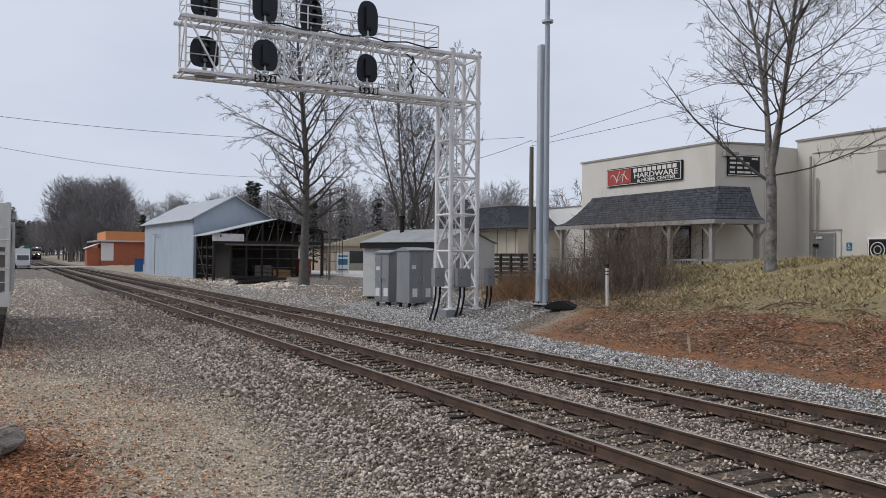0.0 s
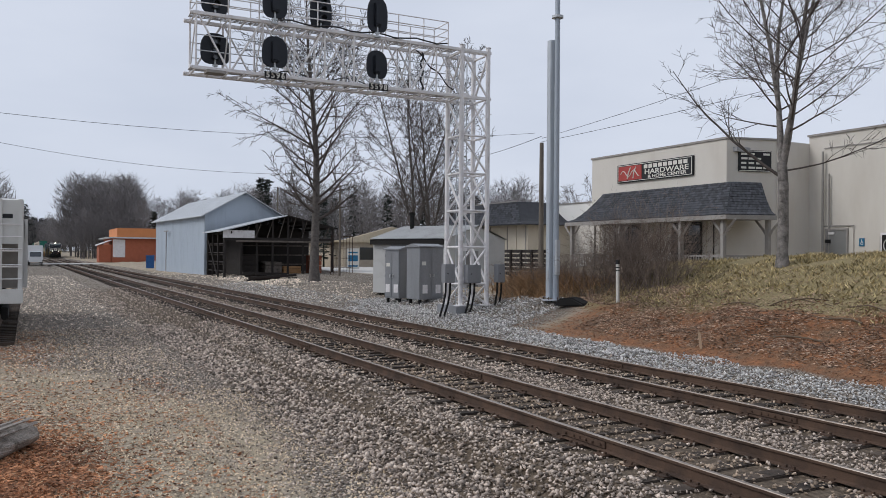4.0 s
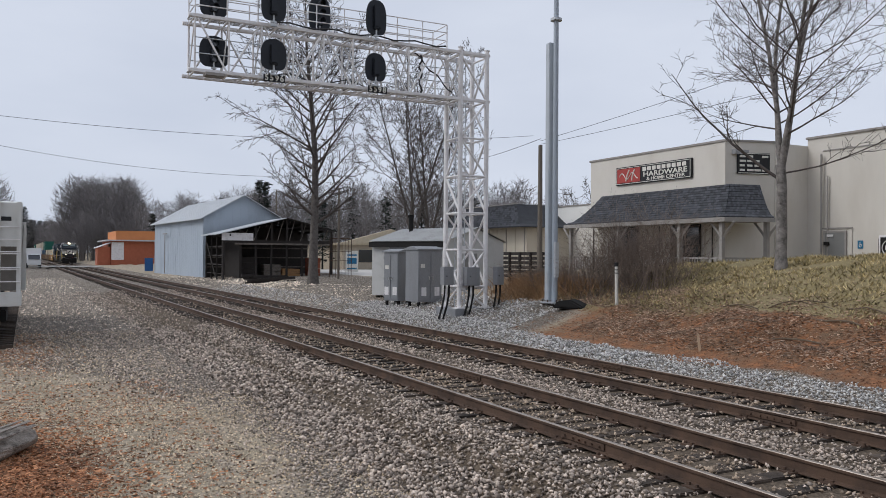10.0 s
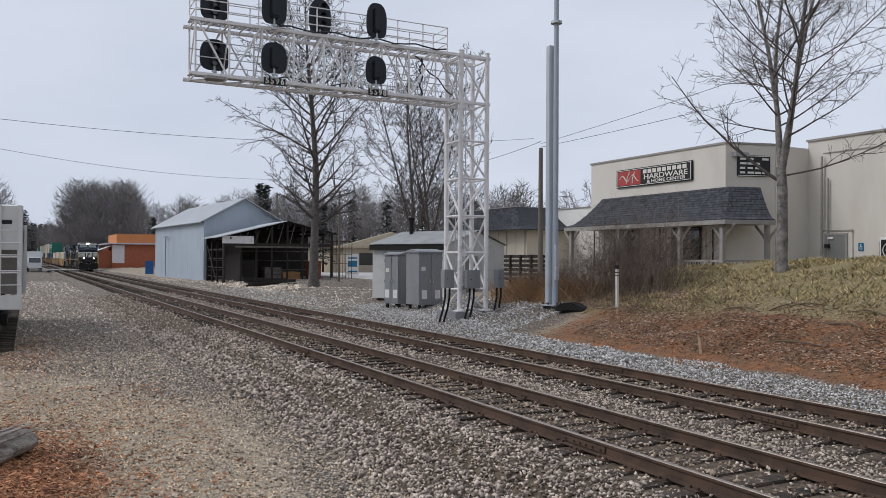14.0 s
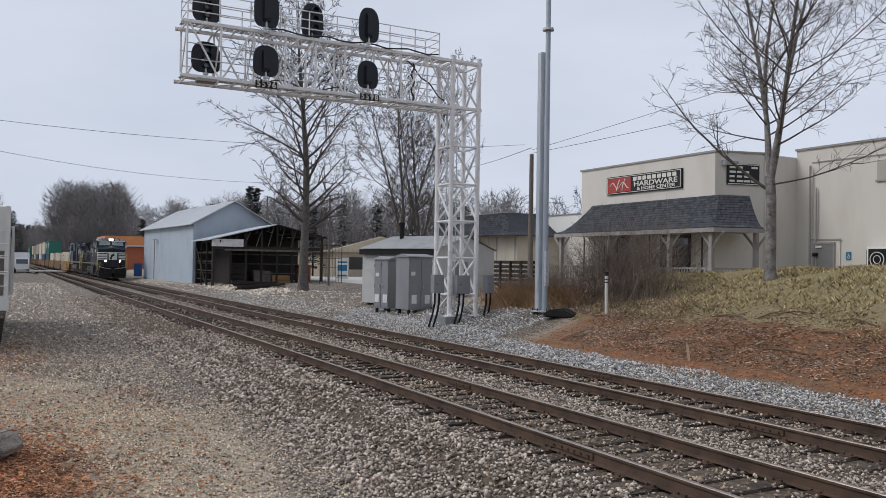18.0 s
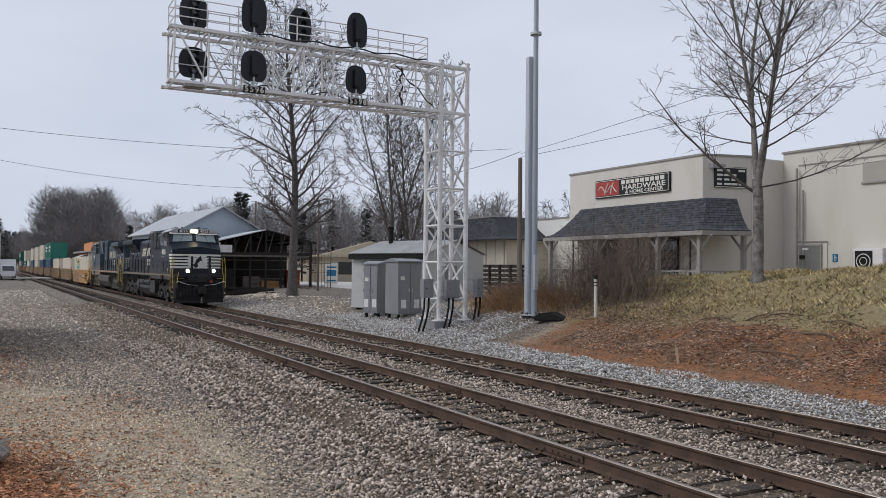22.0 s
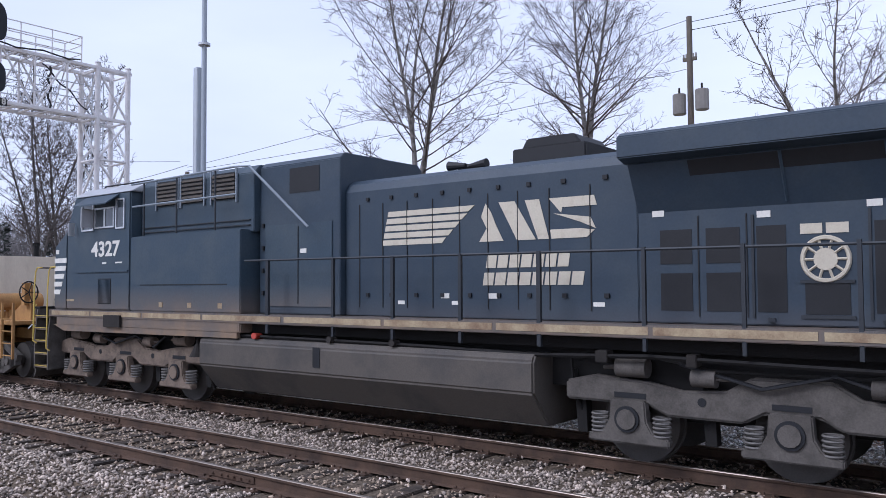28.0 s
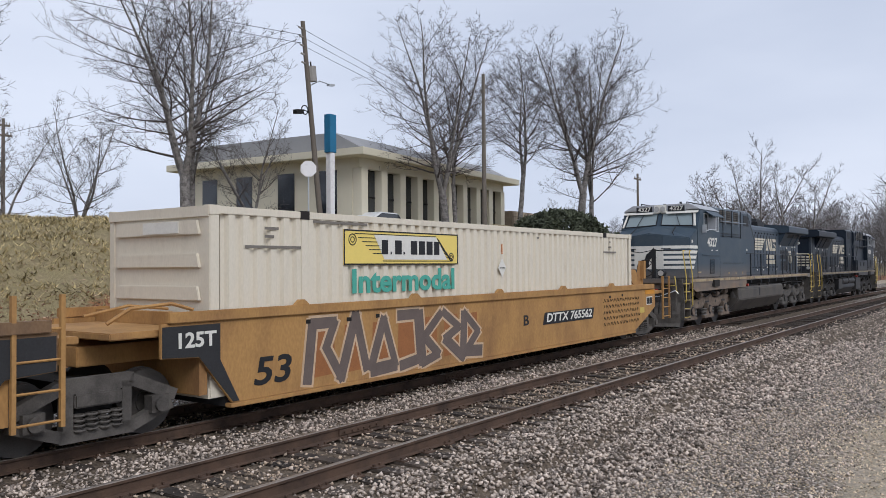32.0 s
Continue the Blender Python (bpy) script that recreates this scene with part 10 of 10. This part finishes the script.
def evergreen(rng, x, y, h, wide):
    n = 700
    z = gz(x, y)
    u = rng.uniform(0.06, 1.0, n) ** 0.85
    a = rng.uniform(0, 2 * math.pi, n)
    tier = 0.62 + 0.38 * np.sin(u * 34 + 1.5 * np.sin(a * 2 + x))
    lop = 0.8 + 0.3 * np.sin(a + x * 0.7) * np.sin(3 * a + y)
    rad = ((1 - u) ** 0.62 * wide * h * tier * lop * np.sqrt(rng.uniform(0.1, 1.0, n))) + 0.1
    c = np.stack([x + rad * np.cos(a), y + rad * np.sin(a), z + u * h], -1)
    size = rng.uniform(0.25, 0.75, n) * h / 15
    d = rng.normal(0, 1, (n, 3, 3)) * np.array([1, 1, 0.35])
    V = (c[:, None, :] + d * size[:, None, None] * 0.72).reshape(-1, 3)
    v2, f2 = tube_arrays([(x, y, z - 0.3)], [(x, y, z + h * 0.9)], 0.018 * h, 0.03, 3)
    return np.concatenate([V, v2]), np.concatenate([np.arange(n * 3).reshape(n, 3), np.concatenate([f2[:, [0, 1, 2]], f2[:, [0, 2, 3]]]) + n * 3])


def build_evergreens():
    rng = np.random.RandomState(3)
    out = []
    for n, a0, a1, d0, d1, e0, e1, wide in [(26, -92.4, -90.1, 260, 330, 1.7, 3.0, 0.24), (34, -90.6, -87.6, 610, 680, 1.1, 2.1, 0.25), (5, -88.5, -87.6, 235, 250, 2.6, 3.6, 0.2), (4, -82.5, -80.3, 180, 230, 2.0, 3.0, 0.22),
                                            (3, -79.4, -77.4, 150, 180, 3.6, 4.4, 0.2), (2, -75.6, -75.0, 130, 150, 4.9, 5.4, 0.17), (5, -72, -68.5, 95, 120, 2.6, 4.3, 0.26),
                                            (3, -68, -62, 95, 130, 3.0, 4.6, 0.28), (4, -62, -50, 90, 130, 2.5, 4.2, 0.28), (3, 84, 88, 180, 220, 3, 4.5, 0.22)]:
        for _ in range(n):
            x, y = polar(rng.uniform(a0, a1), rng.uniform(d0, d1))
            h = max(4.0, EYE[2] + math.hypot(x, y) * math.tan(radians(rng.uniform(e0, e1))) - gz(x, y))
            if on_line(x, y):
                continue
            out.append(evergreen(rng, x, y, h, wide * rng.uniform(0.8, 1.2)))
    gather("evergreens", out, M_EVERGREEN, "dark pines and cedars among the far woods")


build_evergreens()


def blades(P, height, width, lean, rng, material, name, label, category):
    """Thin upright triangles at points."""
    n = len(P)
    a = rng.uniform(0, 2 * math.pi, n)
    w = np.stack([np.cos(a), np.sin(a), np.zeros(n)], -1) * (width * rng.uniform(0.6, 1.4, n))[:, None]
    tip = np.stack([rng.normal(0, lean, n), rng.normal(0, lean, n), np.ones(n)], -1) * (height * rng.uniform(0.5, 1.3, n))[:, None]
    V = np.stack([P - w, P + w, P + tip], 1).reshape(-1, 3)
    me = np_mesh(name, V, np.arange(3 * n).reshape(n, 3))
    me.materials.append(material)
    tagged(new(name, me), label, category, kind="stuff")


def on_ground(x, y, lift=0.0):
    return np.stack([x, y, ground_z(x, y) + lift], -1)


def build_plants():
    rng = np.random.RandomState(8)
    n = 80000
    x, y = rng.uniform(-24, 34, n), rng.uniform(16.2, 24.5, n)
    keep = (y + 0.8 * hum(x, y, 0.9) > 16.6 + rng.exponential(0.5, n)) & (hum(x, y, 1.7, 3.0) > -0.75)
    blades(on_ground(x[keep], y[keep], -0.01), 0.11, 0.022, 0.9, rng, M_LAWN, "lawn_grass", "short dormant olive and straw lawn grass", "grass")
    n = 9000
    x, y = rng.uniform(-30, -2, n), rng.uniform(-3, 1.9, n)
    keep = hum(x, y, 0.9, 5.0) > -0.1
    blades(on_ground(x[keep], y[keep], -0.01), 0.04, 0.008, 0.8, rng, M_DRYGRASS, "verge_grass", "thin dry grass on trodden dirt", "grass")
    n = 5000
    x, y = rng.normal(-25.6, 1.3, n), rng.normal(17.6, 0.55, n)
    blades(on_ground(x, y, -0.02), 0.62, 0.013, 0.85, rng, M_TALLGRASS, "tall_dry_grass", "clump of tall straw-coloured grass by the gantry", "grass")

    def leaf_litter(name, x, y, size, label, material=M_LEAF):
        m = len(x)
        P = on_ground(x, y, 0.012)
        d = rng.normal(0, 1, (m, 4, 3)) * np.array([1, 1, 0.35]) * size
        V = (P[:, None, :] + d).reshape(-1, 3)
        me = np_mesh(name, V, np.arange(4 * m).reshape(m, 4)[:, :3])
        me.materials.append(material)
        tagged(new(name, me), label, "leaves", kind="stuff")

    leaf_litter("leaf_litter", np.concatenate([rng.normal(-10.4, 1.9, 26000), rng.normal(-24, 3.0, 4000), rng.uniform(-18, 0, 9000)]), np.concatenate([rng.normal(-0.25, 0.62, 26000), rng.normal(-0.2, 0.6, 4000), rng.uniform(-1, 2.6, 9000)]), 0.026, "rust-brown fallen leaves on the dirt", M_LEAFRED)
    x = np.concatenate([rng.uniform(-28, 14, 30000), rng.normal(-20.5, 2.6, 24000), rng.uniform(-22, -9, 18000)])
    y = np.concatenate([14.3 + rng.exponential(2.0, 30000), rng.normal(16.8, 1.4, 24000), rng.triangular(14.0, 15.4, 18.0, 18000)])
    ok = (y < 21) & (y > np.where(x < -19.5, 16.4, 14.1))
    leaf_litter("slope_leaves", x[ok], y[ok], 0.030, "brown leaves scattered down the clay bank")
    # clods on the bare bank
    n = 16000
    x, y = rng.uniform(-22, 16, n), rng.uniform(13.8, 17.4, n)
    V, F = stones(on_ground(x, y, 0.004), rng.uniform(0.008, 0.03, n), rng)
    me = np_mesh("clay_clods", V, F)
    me.materials.append(mat("red_clay_clods", (0.22, 0.105, 0.058), 0.95, 0, 0.3, 5, 30, 0.3, rand=0.4, island=True))
    tagged(new("clay_clods", me), "loose red clay clods on the bank", "soil", kind="stuff")


build_plants()
scatter_rubble()


def build_brush():
    """The thicket of dry canes behind the mast."""
    rng = random.Random(23)
    P0, P1, R0, R1 = [], [], [], []
    for k in range(620):
        x, y = (rng.gauss(-21.7, 1.15), rng.gauss(18.5, 0.8)) if k < 480 else (rng.gauss(-25.6, 1.3), rng.gauss(18.0, 0.6))
        p = Vector((x, y, gz(x, y) - 0.05))
        d = Vector((rng.gauss(0, 0.34), rng.gauss(0, 0.34), 1)).normalized()
        h = rng.uniform(1.2, 3.3) * max(0.4, 1 - ((x + 21.5) / 3.6) ** 2) if k < 480 else rng.uniform(0.5, 1.4)
        r = rng.uniform(0.006, 0.014)
        for i in range(4):
            q = p + d * h / 4
            P0.append(p[:]), P1.append(q[:]), R0.append(r), R1.append(r * 0.75)
            if i > 0:
                for _ in range(4):
                    e = (d + Vector((rng.gauss(0, 0.8), rng.gauss(0, 0.8), rng.gauss(-0.1, 0.35)))).normalized()
                    P0.append(q[:]), P1.append((q + e * rng.uniform(0.2, 0.6))[:]), R0.append(r * 0.6), R1.append(0.002)
            p, r = q, r * 0.75
            d = (d + Vector((rng.gauss(0, 0.24), rng.gauss(0, 0.24), -0.08))).normalized()
    V, F = tube_arrays(P0, P1, R0, R1, 3)
    me = np_mesh("brush_thicket", V, F)
    me.materials.append(M_BRUSH)
    tagged(new("brush_thicket", me), "tangled thicket of dry brown canes", "brush", kind="stuff")


build_brush()


def build_roots():
    rng = random.Random(41)
    for k in range(18):
        x, y = rng.uniform(-15.5, 6), rng.uniform(15.6, 17.3)
        pts, a = [], rng.uniform(-0.6, 0.6) + (math.pi if rng.random() < 0.5 else 0)
        for i in range(7):
            pts.append((x, y, gz(x, y) + 0.03 + 0.05 * math.sin(i)))
            x += 0.32 * math.cos(a)
            y += 0.32 * math.sin(a) * 0.5
            a += rng.uniform(-0.4, 0.4)
        single("exposed_root", Build().tube(pts, rng.uniform(0.010, 0.026), 5), M_ROOT, "exposed tan tree root on the clay bank", "root", group="exposed roots")


build_roots()


def build_hedge():
    """Two rounded evergreen shrubs, closed by many small leaves."""
    rng = np.random.RandomState(77)
    for cx, cy, wide, high in ((41.0, 20.4, 3.0, 1.55), (45.0, 17.9, 4.2, 1.75)):
        n = 5200
        u = rng.normal(0, 1, (n, 3))
        u /= np.linalg.norm(u, axis=1)[:, None]
        u[:, 2] = np.abs(u[:, 2])
        P = u * np.array([wide, 1.3, high]) * (0.86 + 0.14 * rng.rand(n) + 0.06 * np.sin(u[:, 0] * 9) * np.sin(u[:, 2] * 7))[:, None]
        turn = radians(-35)
        P = np.stack([cx + P[:, 0] * math.cos(turn) - P[:, 1] * math.sin(turn), cy + P[:, 0] * math.sin(turn) + P[:, 1] * math.cos(turn), gz(cx, cy) + 0.1 + P[:, 2]], -1)
        V = (P[:, None, :] + rng.normal(0, 0.10, (n, 3, 3))).reshape(-1, 3)
        me = np_mesh("evergreen_shrub", V, np.arange(3 * n).reshape(n, 3))
        me.materials.append(M_SHRUB)
        tagged(new("evergreen_shrub", me), "rounded dark green shrub before the office", "shrub", group="shrubs by the office")


build_hedge()


# ---- what moves: the train ----
SPEED = 12.09


def lead_x(t):
    """Where the lead coupler is along the track."""
    return 51.5 + SPEED * (t - 30.3)


def on_track(x, z=0.0, back=False):
    return pose(x, FAR_C + float(bend(x)), z, 0, 0, math.degrees(bend_heading(x)) + (180 if back else 0))


def motions():
    times = [0.5 * k for k in range(65)]
    walk(LEAD, [(t, on_track(lead_x(t) - 10.82)) for t in times])
    walk(TRAIL, [(t, on_track(lead_x(t) - 33.5, back=True)) for t in times])
    for w, c in zip(WELLS, CENTRES):
        walk(w, [(t, on_track(lead_x(t) + c)) for t in times])
    for b, c, z in BOXES:
        walk(b, [(t, on_track(lead_x(t) + c, z)) for t in times])
    every = [k / FPS for k in range(32 * FPS + 1)]
    for axles, way in ((LEAD_AXLES, 1), (TRAIL_AXLES, -1), (WELL_AXLES, 1)):
        for w, x, r in axles:
            walk(w, [(t, pose(x, 0, r, 0, way * math.degrees(SPEED * t / r) % 360, 0)) for t in every])


motions()
